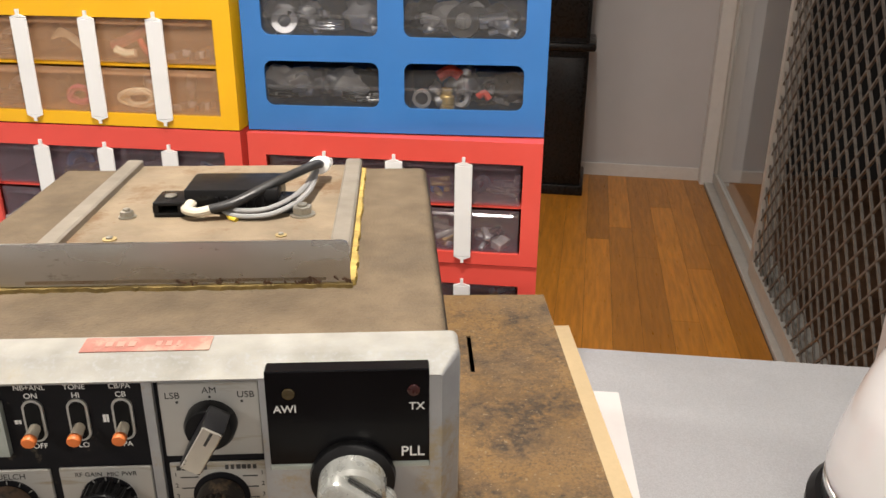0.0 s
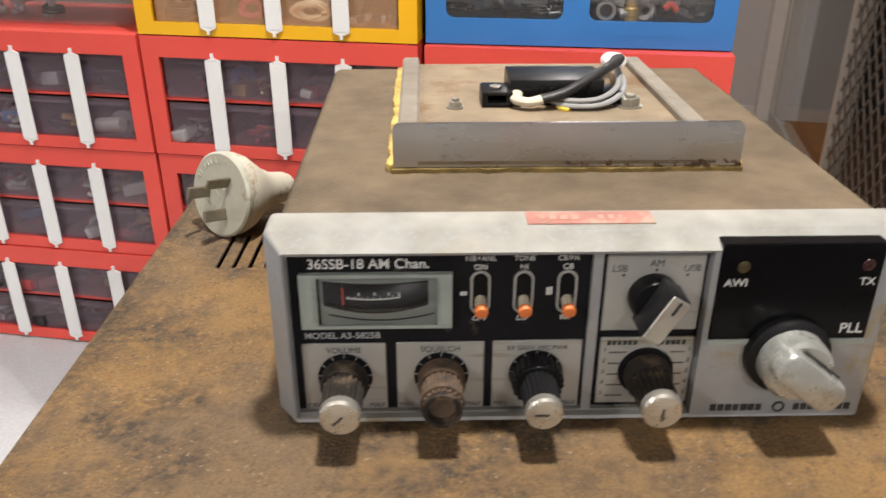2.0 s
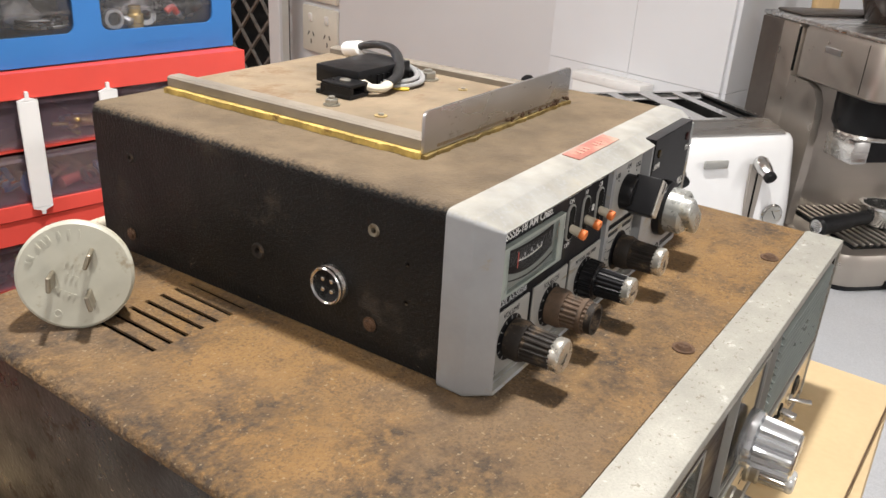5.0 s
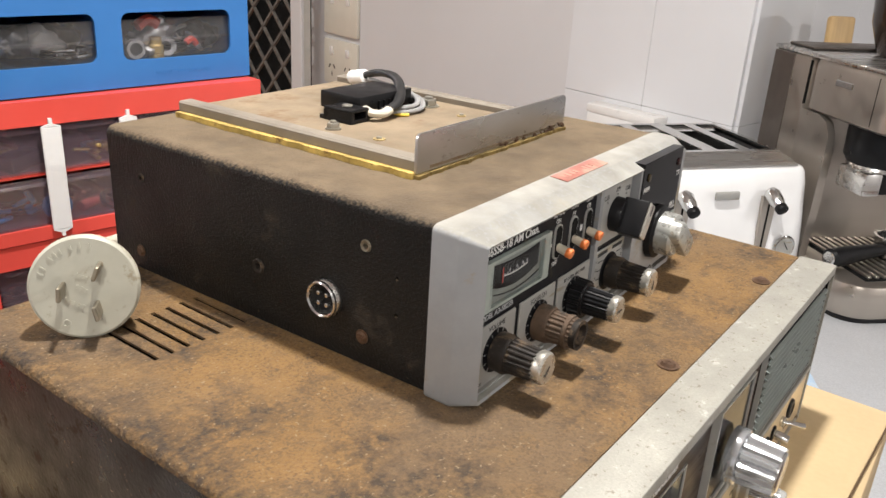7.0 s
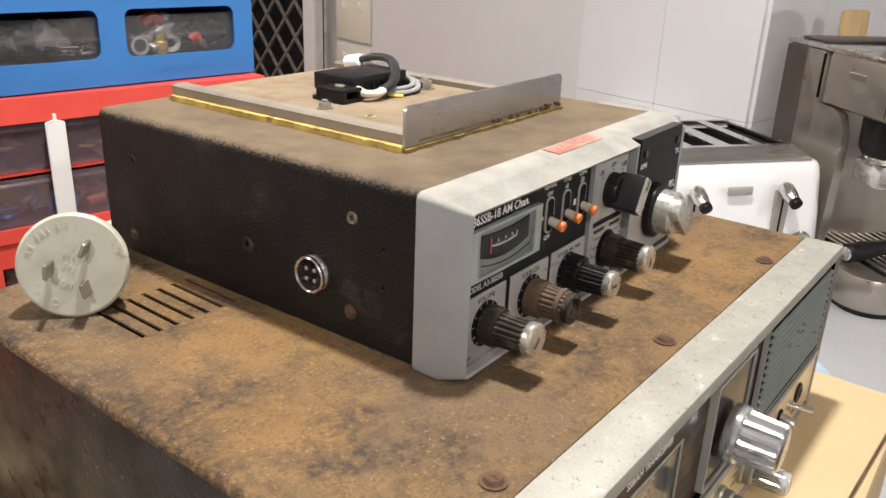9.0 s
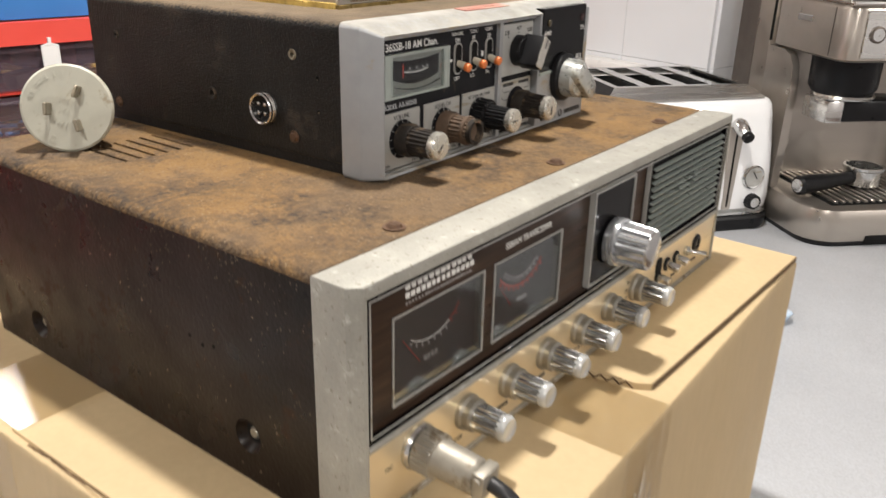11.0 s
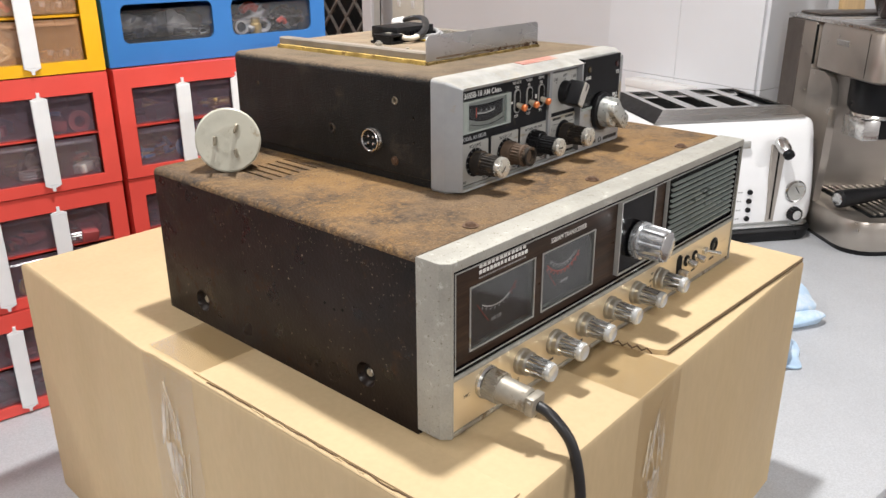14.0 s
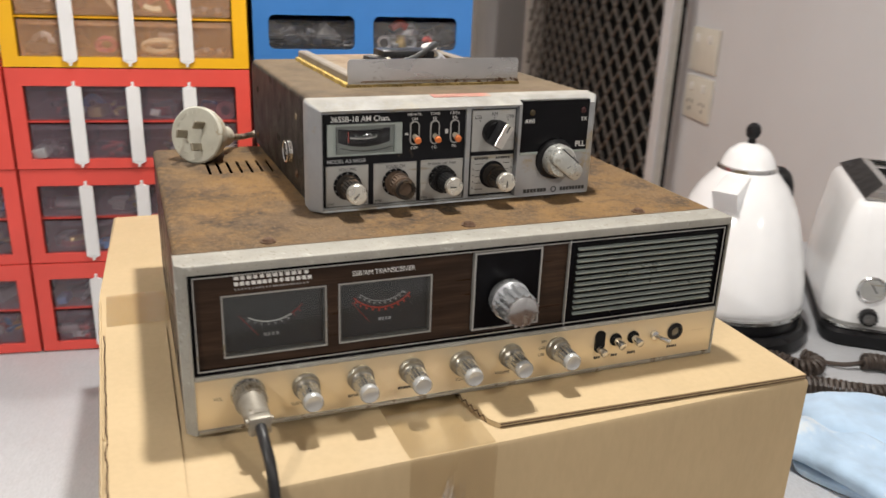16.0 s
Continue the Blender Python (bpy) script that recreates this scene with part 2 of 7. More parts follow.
def film(name, tint, gloss=0.12, rough=0.1, edge=0.0):
    """Thin clear plastic: mostly see-through with a faint shine."""
    ma = bpy.data.materials.new(name)
    ma.use_nodes = True
    nt = ma.node_tree
    nt.nodes.remove(nt.nodes["Principled BSDF"])
    tr, gl, mx = nt.nodes.new("ShaderNodeBsdfTransparent"), nt.nodes.new("ShaderNodeBsdfGlossy"), nt.nodes.new("ShaderNodeMixShader")
    tr.inputs[0].default_value = (*tint, 1)
    gl.inputs["Roughness"].default_value = rough
    mx.inputs[0].default_value = gloss
    if edge:                                   # more gloss at a glancing angle
        lw, mr = nt.nodes.new("ShaderNodeLayerWeight"), nt.nodes.new("ShaderNodeMapRange")
        lw.inputs["Blend"].default_value = 0.35
        mr.inputs[3].default_value, mr.inputs[4].default_value = gloss, edge
        nt.links.new(lw.outputs["Fresnel"], mr.inputs[0])
        nt.links.new(mr.outputs[0], mx.inputs[0])
    nt.links.new(tr.outputs[0], mx.inputs[1])
    nt.links.new(gl.outputs[0], mx.inputs[2])
    nt.links.new(mx.outputs[0], nt.nodes["Material Output"].inputs[0])
    return ma


def milky(name, tint, body, rough=0.15):
    """Thin, slightly cloudy clear plastic: see-through with a little body of its own and a shine."""
    ma = film(name, (0.95, 0.95, 0.96), 0.05, rough)
    nt = ma.node_tree
    df, mx = nt.nodes.new("ShaderNodeBsdfDiffuse"), nt.nodes.new("ShaderNodeMixShader")
    no = nt.nodes.new("ShaderNodeTexNoise")
    no.inputs["Scale"].default_value = 60
    mr = nt.nodes.new("ShaderNodeMapRange")
    mr.inputs[3].default_value, mr.inputs[4].default_value = body * 0.7, body * 1.3
    nt.links.new(no.outputs[0], mr.inputs[0])
    nt.links.new(mr.outputs[0], mx.inputs[0])
    df.inputs[0].default_value = (*tint, 1)
    out = nt.nodes["Material Output"].inputs[0]
    nt.links.new(out.links[0].from_socket, mx.inputs[1])
    nt.links.new(df.outputs[0], mx.inputs[2])
    nt.links.new(mx.outputs[0], out)
    return ma


def scuffed(name):
    """Clear tape that has gone white in upright streaks."""
    ma = film(name, (0.97, 0.96, 0.94), 0.08, 0.25)
    nt = ma.node_tree
    df, mx = nt.nodes.new("ShaderNodeBsdfDiffuse"), nt.nodes.new("ShaderNodeMixShader")
    df.inputs[0].default_value = (0.74, 0.70, 0.63, 1)
    mp, no, mr = nt.nodes.new("ShaderNodeMapping"), nt.nodes.new("ShaderNodeTexNoise"), nt.nodes.new("ShaderNodeMapRange")
    mp.inputs["Scale"].default_value = (1, 1, 0.22)
    no.inputs["Scale"].default_value, no.inputs["Detail"].default_value = 95, 6
    mr.inputs[1].default_value, mr.inputs[2].default_value, mr.inputs[4].default_value = 0.40, 0.66, 0.62
    nt.links.new(nt.nodes.new("ShaderNodeTexCoord").outputs["Object"], mp.inputs[0])
    nt.links.new(mp.outputs[0], no.inputs["Vector"])
    nt.links.new(no.outputs[0], mr.inputs[0])
    nt.links.new(mr.outputs[0], mx.inputs[0])
    out = nt.nodes["Material Output"].inputs[0]
    nt.links.new(out.links[0].from_socket, mx.inputs[1])
    nt.links.new(df.outputs[0], mx.inputs[2])
    nt.links.new(mx.outputs[0], out)
    return ma


def rust_sheet(name):
    """Old painted steel under rusty dust: ochre and grey-brown fields, sooty patches broken up by fine specks, pale grit."""
    ma = surface(name, (0.225, 0.133, 0.054), 0.88, vary=0.16, scale=16, fine=560, bump=1.0, depth=0.0013, rvary=0.06, spec=0.25)
    nt = ma.node_tree
    b = nt.nodes["Principled BSDF"]
    co = nt.nodes.new("ShaderNodeTexCoord").outputs["Object"]

    def cloud(sc, lo_, hi_, detail=6.0, rg=0.62, shift=0.0):
        mp = nt.nodes.new("ShaderNodeMapping")
        mp.inputs["Location"].default_value = (shift, shift * 0.7, 0)
        n = nt.nodes.new("ShaderNodeTexNoise")
        n.inputs["Scale"].default_value, n.inputs["Detail"].default_value, n.inputs["Roughness"].default_value = sc, detail, rg
        m = nt.nodes.new("ShaderNodeMapRange")
        m.inputs[1].default_value, m.inputs[2].default_value = lo_, hi_
        nt.links.new(co, mp.inputs[0])
        nt.links.new(mp.outputs[0], n.inputs["Vector"])
        nt.links.new(n.outputs[0], m.inputs[0])
        return m.outputs[0]

    def times(a, c):
        m = nt.nodes.new("ShaderNodeMath")
        m.operation = "MULTIPLY"
        for k, v in enumerate((a, c)):
            if isinstance(v, float):
                m.inputs[k].default_value = v
            else:
                nt.links.new(v, m.inputs[k])
        return m.outputs[0]

    def over(col, mask, colour):
        m = nt.nodes.new("ShaderNodeMix")
        m.data_type = "RGBA"
        nt.links.new(mask, m.inputs[0])
        nt.links.new(col, m.inputs[6])
        m.inputs[7].default_value = (*colour, 1)
        return m.outputs[2]

    col = b.inputs["Base Color"].links[0].from_socket
    col = over(col, times(cloud(11, 0.42, 0.62, shift=3.1), 0.75), (0.140, 0.100, 0.064))
    col = over(col, times(cloud(38, 0.50, 0.66, shift=8.4), 0.40), (0.205, 0.124, 0.050))
    col = over(col, times(times(cloud(24, 0.475, 0.61, 8.0, 0.68, 1.7), cloud(240, 0.30, 0.58, 3.0, 0.6, 5.0)), 0.92), (0.046, 0.037, 0.030))
    col = over(col, times(times(cloud(60, 0.44, 0.56, 4.0, 0.6, 12.0), cloud(420, 0.54, 0.68, 3.0, 0.6, 9.0)), 0.60), (0.060, 0.046, 0.036))
    col = over(col, times(cloud(130, 0.50, 0.70, 4.0, 0.6, 21.0), 0.40), (0.105, 0.074, 0.046))
    col = over(col, times(times(cloud(760, 0.50, 0.60, 3.0, 0.65, 14.0), cloud(45, 0.30, 0.60, 4.0, 0.6, 6.0)), 0.52), (0.070, 0.047, 0.030))
    sep, rim = nt.nodes.new("ShaderNodeSeparateXYZ"), nt.nodes.new("ShaderNodeMapRange")      # old paint holds along the rim
    rim.inputs[1].default_value, rim.inputs[2].default_value = -0.172, -0.191
    nt.links.new(co, sep.inputs[0])
    nt.links.new(sep.outputs[0], rim.inputs[0])
    col = over(col, times(times(cloud(210, 0.40, 0.58, 5.0, 0.65, 17.0), rim.outputs[0]), 0.60), (0.036, 0.029, 0.025))
    col = over(col, times(cloud(520, 0.66, 0.73, 2.0, 0.5, 2.0), 0.6), (0.30, 0.23, 0.145))
    nt.links.new(col, b.inputs["Base Color"])
    return ma


M_RUST = rust_sheet("rusty dusty sheet")
M_CASE = surface("dark brown enamel", (0.0125, 0.0080, 0.0062), 0.36, vary=0.45, scale=16, fine=420, bump=0.3, dirt=(0.045, 0.026, 0.016), dirt_amount=0.18, dirt_scale=60, rvary=0.14, spec=0.16, fleck=(0.22, 0.165, 0.12), fleck_scale=240, fleck_level=0.672)
M_WRINKLE = surface("black crackle paint", (0.010, 0.0095, 0.009), 0.44, vary=0.35, scale=22, fine=800, bump=0.8, depth=0.0007, dust=(0.180, 0.135, 0.088), dirt=(0.045, 0.036, 0.028), dirt_amount=0.08, dirt_scale=30, spec=0.22, fleck=(0.16, 0.125, 0.08), fleck_scale=380, fleck_level=0.70)
M_SILVER = surface("worn silver paint", (0.33, 0.34, 0.35), 0.48, dust=(0.39, 0.38, 0.345), metal=0.3, vary=0.08, scale=50, fine=600, bump=0.08, dirt=(0.36, 0.31, 0.22), dirt_amount=0.2, dirt_scale=38, fleck=(0.16, 0.15, 0.13), fleck_scale=300, fleck_level=0.71)
M_ALU = surface("pitted cast aluminium", (0.345, 0.337, 0.298), 0.58, metal=0.2, vary=0.12, scale=45, fine=900, bump=0.35, rvary=0.06, grain=0.16, dirt=(0.52, 0.51, 0.48), dirt_amount=0.08, dirt_scale=90, dirt_rough=0.45, fleck=(0.21, 0.19, 0.15), fleck_scale=420, fleck_level=0.615)
M_GOLD = surface("brushed gold anodised", (0.72, 0.60, 0.40), 0.38, metal=0.6, vary=0.07, scale=20, fine=260, bump=0.05, stretch=(0.05, 1, 1), dirt=(0.35, 0.24, 0.12), dirt_amount=0.12, dirt_scale=30)
M_VINYL = surface("dark wood-grain vinyl", (0.040, 0.0225, 0.0135), 0.36, vary=0.6, scale=160, fine=700, stretch=(0.06, 1, 1), grain=0.6, bump=0.05, spec=0.25)
M_BLACK = surface("black plastic", (0.012, 0.012, 0.013), 0.35, vary=0.2, fine=500, bump=0.05, spec=0.16)
M_GLOSS = surface("glossy black panel", (0.005, 0.005, 0.006), 0.16, vary=0.2, rvary=0.05, spec=0.14)
M_HOLE = surface("dark inside", (0.004, 0.004, 0.004), 0.9, vary=0.2, spec=0.25)
M_PANEL = surface("matt black panel", (0.010, 0.010, 0.012), 0.45, vary=0.2, fine=600, bump=0.1, dirt=(0.08, 0.07, 0.05), dirt_amount=0.06, dirt_scale=90, spec=0.11)
M_PLATE = surface("brushed silver plate", (0.42, 0.42, 0.40), 0.42, metal=0.4, vary=0.1, scale=40, fine=700, stretch=(0.1, 1, 1), dirt=(0.3, 0.25, 0.16), dirt_amount=0.18, dirt_scale=80)
M_CHROME = surface("dull chrome", (0.62, 0.62, 0.61), 0.17, metal=0.95, vary=0.06, rvary=0.06, dirt=(0.3, 0.26, 0.2), dirt_amount=0.1, dirt_scale=90)
M_CAP = surface("worn satin cap", (0.66, 0.64, 0.58), 0.3, metal=0.85, vary=0.08, scale=80, fine=500, bump=0.05)
M_STEEL = surface("tarnished steel", (0.40, 0.385, 0.34), 0.40, metal=0.85, vary=0.15, scale=60, dirt=(0.20, 0.15, 0.09), dirt_amount=0.26, dirt_scale=60)
M_PLUGMETAL = surface("dull tarnished plug metal", (0.34, 0.315, 0.265), 0.50, metal=0.55, vary=0.15, scale=90, dirt=(0.22, 0.17, 0.11), dirt_amount=0.25, dirt_scale=80)
M_LIP = surface("satin steel lip", (0.46, 0.455, 0.45), 0.27, metal=0.95, vary=0.15, scale=25, fine=300, stretch=(0.4, 1, 1), dirt=(0.12, 0.07, 0.03), dirt_amount=0.1, dirt_scale=45)
M_DUSTPLATE = surface("rust-dusted plate", (0.225, 0.172, 0.112), 0.75, vary=0.25, scale=35, fine=500, bump=0.35, dirt=(0.17, 0.10, 0.05), dirt_amount=0.32, dirt_scale=30)
M_RAIL = surface("dusty steel rail", (0.25, 0.22, 0.18), 0.6, metal=0.3, vary=0.15, scale=40, bump=0.15)
M_FOAM = surface("yellow foam tape", (0.50, 0.355, 0.10), 0.9, vary=0.40, scale=90, fine=600, bump=0.9, dirt=(0.20, 0.11, 0.04), dirt_amount=0.14, dirt_scale=130)
M_DUST = surface("pale rusty dust", (0.082, 0.062, 0.044), 0.9, vary=0.3, scale=90)
M_RUSTSCREW = surface("rusty screw", (0.10, 0.056, 0.032), 0.7, metal=0.3, vary=0.3, scale=300, bump=0.4)
M_KNOBDUST = surface("dusty black knob", (0.022, 0.018, 0.015), 0.6, vary=0.35, scale=150, dirt=(0.12, 0.085, 0.055), dirt_amount=0.28, dirt_scale=150, spec=0.25)
M_KNOBTAN = surface("dust-caked knob", (0.095, 0.060, 0.037), 0.8, vary=0.35, scale=150, dirt=(0.03, 0.025, 0.02), dirt_amount=0.3, dirt_scale=150)
M_WHITEKNOB = surface("worn metal knob", (0.52, 0.53, 0.50), 0.3, metal=0.65, vary=0.12, scale=90, dirt=(0.28, 0.26, 0.2), dirt_amount=0.25, dirt_scale=100)
M_ORANGE = surface("orange tip", (0.75, 0.2, 0.05), 0.5, vary=0.15)
M_IVORY = surface("grubby ivory plastic", (0.55, 0.5, 0.4), 0.45, vary=0.1, scale=60, dirt=(0.3, 0.22, 0.13), dirt_amount=0.2, dirt_scale=60)
M_PLUG = surface("pale grey-green plug face", (0.435, 0.425, 0.352), 0.45, vary=0.08, scale=60, dirt=(0.32, 0.28, 0.2), dirt_amount=0.12, dirt_scale=70)
M_BRASS = surface("tarnished brass pin", (0.24, 0.21, 0.155), 0.45, metal=0.6, vary=0.2, scale=100)
M_STICKER = surface("faded red label tape", (0.34, 0.13, 0.10), 0.5, vary=0.25, scale=90, dirt=(0.38, 0.27, 0.21), dirt_amount=0.4, dirt_scale=70)
M_INK = surface("white print", (0.72, 0.72, 0.7), 0.6, vary=0.08)
M_INKPALE = surface("worn pale print", (0.42, 0.23, 0.18), 0.6, vary=0.15)
M_INKDARK = surface("dark print", (0.03, 0.03, 0.03), 0.6, vary=0.08)
M_INKRED = surface("red print", (0.28, 0.04, 0.035), 0.6, vary=0.08)
M_LEDRED = surface("unlit red lamp", (0.04, 0.008, 0.008), 0.25)
M_LEDAMB = surface("unlit amber lamp", (0.05, 0.035, 0.012), 0.25)
M_NEEDLE = surface("red needle paint", (0.5, 0.06, 0.04), 0.5, vary=0.08)
M_METER = surface("dark meter face", (0.032, 0.034, 0.037), 0.5, vary=0.1)
M_DIALGLARE = surface("pale grey dial with glare", (0.20, 0.215, 0.205), 0.5, vary=0.1)
M_METERFRAME = surface("grey meter frame", (0.33, 0.37, 0.345), 0.4, metal=0.2, vary=0.15, scale=80)
M_SLAT = surface("grey-green metal slat", (0.29, 0.33, 0.31), 0.35, metal=0.5, vary=0.1)
M_GLASS = film("meter window", (0.93, 0.95, 0.95), 0.04, 0.06, 0.24)
M_ACRYL = surface("frosted clear acrylic over chrome", (0.60, 0.62, 0.64), 0.15, metal=0.75, vary=0.05, coat=0.5)
M_TIP = surface("frosted clear tip", (0.50, 0.51, 0.50), 0.22, metal=0.35, vary=0.06, coat=0.4)
M_KNOBCORE = surface("shaded flute grey", (0.085, 0.085, 0.080), 0.5, vary=0.25, scale=200)
M_CABLE = surface("black rubber cable", (0.014, 0.014, 0.015), 0.45, vary=0.2, bump=0.1)
M_GREYWIRE = surface("grey wire", (0.28, 0.28, 0.28), 0.5)
M_WHITEWIRE = surface("white sleeve", (0.6, 0.55, 0.45), 0.5)
M_YELLOWWIRE = surface("yellow wire", (0.7, 0.5, 0.05), 0.5)
M_CARD = surface("brown cardboard", (0.515, 0.392, 0.226), 0.72, vary=0.07, scale=9, fine=220, bump=0.08, stretch=(1, 1, 0.35), grain=0.08)
M_CARDEDGE = surface("corrugated card edge", (0.11, 0.066, 0.032), 0.85, vary=0.3, scale=160, bump=0.4)
M_TAPE = film("clear packing tape", (0.97, 0.955, 0.92), 0.13, 0.20)
M_SCUFF = scuffed("whitened tape")
M_CRINKLE = surface("white tape crease", (0.74, 0.67, 0.53), 0.35, vary=0.15)
M_RED = surface("red plastic", (0.70, 0.078, 0.060), 0.38, vary=0.06, scale=12, fine=200, bump=0.03)
M_YELLOW = surface("yellow plastic", (0.80, 0.43, 0.01), 0.38, vary=0.05, scale=12, bump=0.03)
M_BLUE = surface("blue plastic", (0.035, 0.17, 0.47), 0.42, vary=0.06, scale=12, fine=300, bump=0.05)
M_STRIP = surface("white label strip", (0.76, 0.77, 0.78), 0.45, vary=0.04)
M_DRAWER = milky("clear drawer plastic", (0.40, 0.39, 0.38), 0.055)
# same clear plastic, with the colour cast from the case put into it
M_DRAWERED = milky("clear drawer toned for a red case", (0.27, 0.20, 0.245), 0.17)
M_DRAWEREY = milky("clear drawer toned for a yellow case", (0.92, 0.54, 0.30), 0.17)
M_LAMINATE = surface("speckled grey laminate", (0.50, 0.515, 0.54), 0.45, vary=0.05, scale=8, fine=520, grain=0.28, bump=0.03)
M_WALL = surface("grey-white wall paint", (0.63, 0.63, 0.645), 0.6, vary=0.03, scale=3, fine=300, bump=0.08)
M_SKIRT = surface("white gloss trim", (0.78, 0.77, 0.75), 0.35, vary=0.03)
M_TILE = surface("white glazed tile", (0.71, 0.72, 0.745), 0.16, vary=0.02, scale=5, rvary=0.04)
M_CEIL = surface("white ceiling", (0.78, 0.77, 0.75), 0.8, vary=0.02, scale=4)
M_FLOOR = surface("honey timber board", (0.62, 0.25, 0.030), 0.36, vary=0.16, scale=9, fine=120, stretch=(6, 0.5, 1), random_tint=0.22)
M_GAP = surface("dark floor and board joints", (0.10, 0.05, 0.025), 0.6, vary=0.2, scale=6)
M_MESH = surface("painted steel mesh", (0.165, 0.152, 0.138), 0.5, vary=0.1)
M_FRAME = surface("grey aluminium frame", (0.58, 0.57, 0.54), 0.4, metal=0.1, vary=0.06)
M_DOORGLASS = clear("door glass", (0.93, 0.94, 0.94), 0.02)
M_NIGHT = surface("dark yard", (0.03, 0.03, 0.03), 0.9)
M_TALL = surface("black cabinet lacquer", (0.010, 0.009, 0.009), 0.3, vary=0.2, spec=0.25)
M_ENAMEL = surface("glossy white enamel", (0.86, 0.865, 0.87), 0.14, vary=0.02, rvary=0.04, coat=0.3)
M_INOX = surface("brushed stainless", (0.46, 0.42, 0.375), 0.36, metal=0.88, vary=0.06, scale=14, fine=300, stretch=(0.05, 1, 1), bump=0.02)
M_INOXDARK = surface("dark stainless", (0.15, 0.128, 0.112), 0.40, metal=0.7, vary=0.08, scale=20)
M_SPONGE = surface("pale blue cloth", (0.42, 0.57, 0.74), 0.95, vary=0.14, scale=28, fine=500, bump=0.9, sheen=0.3, dirt=(0.62, 0.68, 0.73), dirt_amount=0.28, dirt_scale=14)
M_COIL = surface("brown-black coil cord", (0.05, 0.036, 0.028), 0.5, vary=0.25, scale=60)
M_PAPER = surface("white paper", (0.78, 0.78, 0.77), 0.7, vary=0.02)
M_SWITCH = surface("cream switch plastic", (0.66, 0.63, 0.55), 0.4, vary=0.03)
M_WOOD = surface("pale wood", (0.5, 0.34, 0.16), 0.5, vary=0.15, scale=20, stretch=(4, 4, 0.5))
M_HOPPER = surface("smoked brown plastic", (0.03, 0.02, 0.015), 0.12, vary=0.2)
# polished copy of the stainless, its colour lightened to carry room light
M_INOXLIT = surface("polished lit stainless", (0.62, 0.61, 0.59), 0.25, metal=0.95, vary=0.08, scale=30, fine=300, stretch=(0.05, 1, 1), bump=0.02)
M_PRINTGREY = surface("dim grey print", (0.40, 0.41, 0.42), 0.6, vary=0.1)
M_FOAMDIRT = surface("dirty foam tape", (0.20, 0.14, 0.045), 0.9, vary=0.4, scale=90, fine=600, bump=0.9)
M_FOAMDULL = surface("yellow-stained steel", (0.36, 0.27, 0.12), 0.7, vary=0.3, scale=120, bump=0.3)
M_BOOT = surface("grimy brown cord sleeve", (0.20, 0.145, 0.095), 0.6, vary=0.35, scale=80, dirt=(0.05, 0.035, 0.025), dirt_amount=0.35, dirt_scale=90)

# ---------- the room ----------
ROOM = Matrix.Translation((1.55, 1.85, 0)) @ pose(0, 0, 0, 0, 0, -12)   # x to the right through the side wall, y along it
BENCHWAY = pose(0, 0, 0, 0, 0, -9)
EAST = -0.06


def setting(name, mesh, material, m, label, smooth=0):
    return whole(name, mesh, material, m, label, "structure", kind="structure", smooth=smooth)


setting("floor", Mesh().box(-3.6, 1.6, -5.0, 3.6, FLOOR - 0.1, FLOOR), M_GAP, ROOM, "honey-coloured timber board floor with dark joints")
FLOOR_OB = bpy.data.objects["floor"]
setting("ceiling", Mesh().box(-3.6, 1.6, -5.0, 3.6, CEIL, CEIL + 0.1), M_CEIL, ROOM, "plain white painted ceiling")
setting("wall_north", Mesh().box(-3.6, 0.1, 3.33, 3.45, FLOOR, CEIL), M_WALL, ROOM, "grey-white painted end wall")
setting("wall_west", Mesh().box(-3.6, -3.5, -5.0, 3.33, FLOOR, CEIL), M_WALL, ROOM, "grey-white painted wall")
setting("wall_south", Mesh().box(-3.5, 1.6, -5.0, -4.9, FLOOR, CEIL), M_WALL, ROOM, "grey-white painted wall")
WALL_E = setting("wall_east", Mesh().box(EAST, EAST + 0.12, -1.535, -0.10, FLOOR, CEIL), M_WALL, ROOM, "grey-white painted wall with tiles over the bench")
setting("wall_over_door", Mesh().box(EAST, EAST + 0.12, -0.10, 3.33, 1.92, CEIL), M_WALL, ROOM, "grey-white painted wall over the door opening")
WALL_R = setting("wall_return", Mesh().box(EAST + 0.12, 1.6, -1.535, -1.415, FLOOR, CEIL), M_WALL, ROOM, "white tiled wall behind the coffee machine")
setting("wall_far_east", Mesh().box(1.5, 1.6, -4.9, -1.535, FLOOR, CEIL), M_WALL, ROOM, "grey-white painted wall")
setting("skirting_north", Mesh().box(-3.5, EAST - 0.13, 3.312, 3.33, FLOOR, FLOOR + 0.09, 0.004), M_SKIRT, ROOM, "white skirting board")
setting("trim_door", Mesh().box(EAST - 0.13, EAST, 3.22, 3.33, FLOOR, 2.0, 0.004), M_SKIRT, ROOM, "white painted door architrave")
setting("trim_jamb", Mesh().box(EAST - 0.086, EAST - 0.074, -0.178, -0.120, FLOOR, 1.92, 0.003), M_WALL, ROOM, "grey-white painted door jamb")
setting("yard", Mesh().box(EAST + 1.4, EAST + 1.45, -1.3, 4.5, FLOOR, 3.0), M_NIGHT, ROOM, "dark night-time yard beyond the glass")

# bench top with a rounded edge
bt = Mesh().box(-2.2, 2.2, -0.10, 0.923, BENCH - 0.038, BENCH, 0.006)
setting("bench_top", bt, M_LAMINATE, BENCHWAY, "speckled grey laminate bench top", smooth=35)
setting("bench_body", Mesh().box(-2.18, 2.18, -0.05, 0.88, FLOOR + 0.1, BENCH - 0.038), M_SKIRT, BENCHWAY, "white bench cupboards under the top")
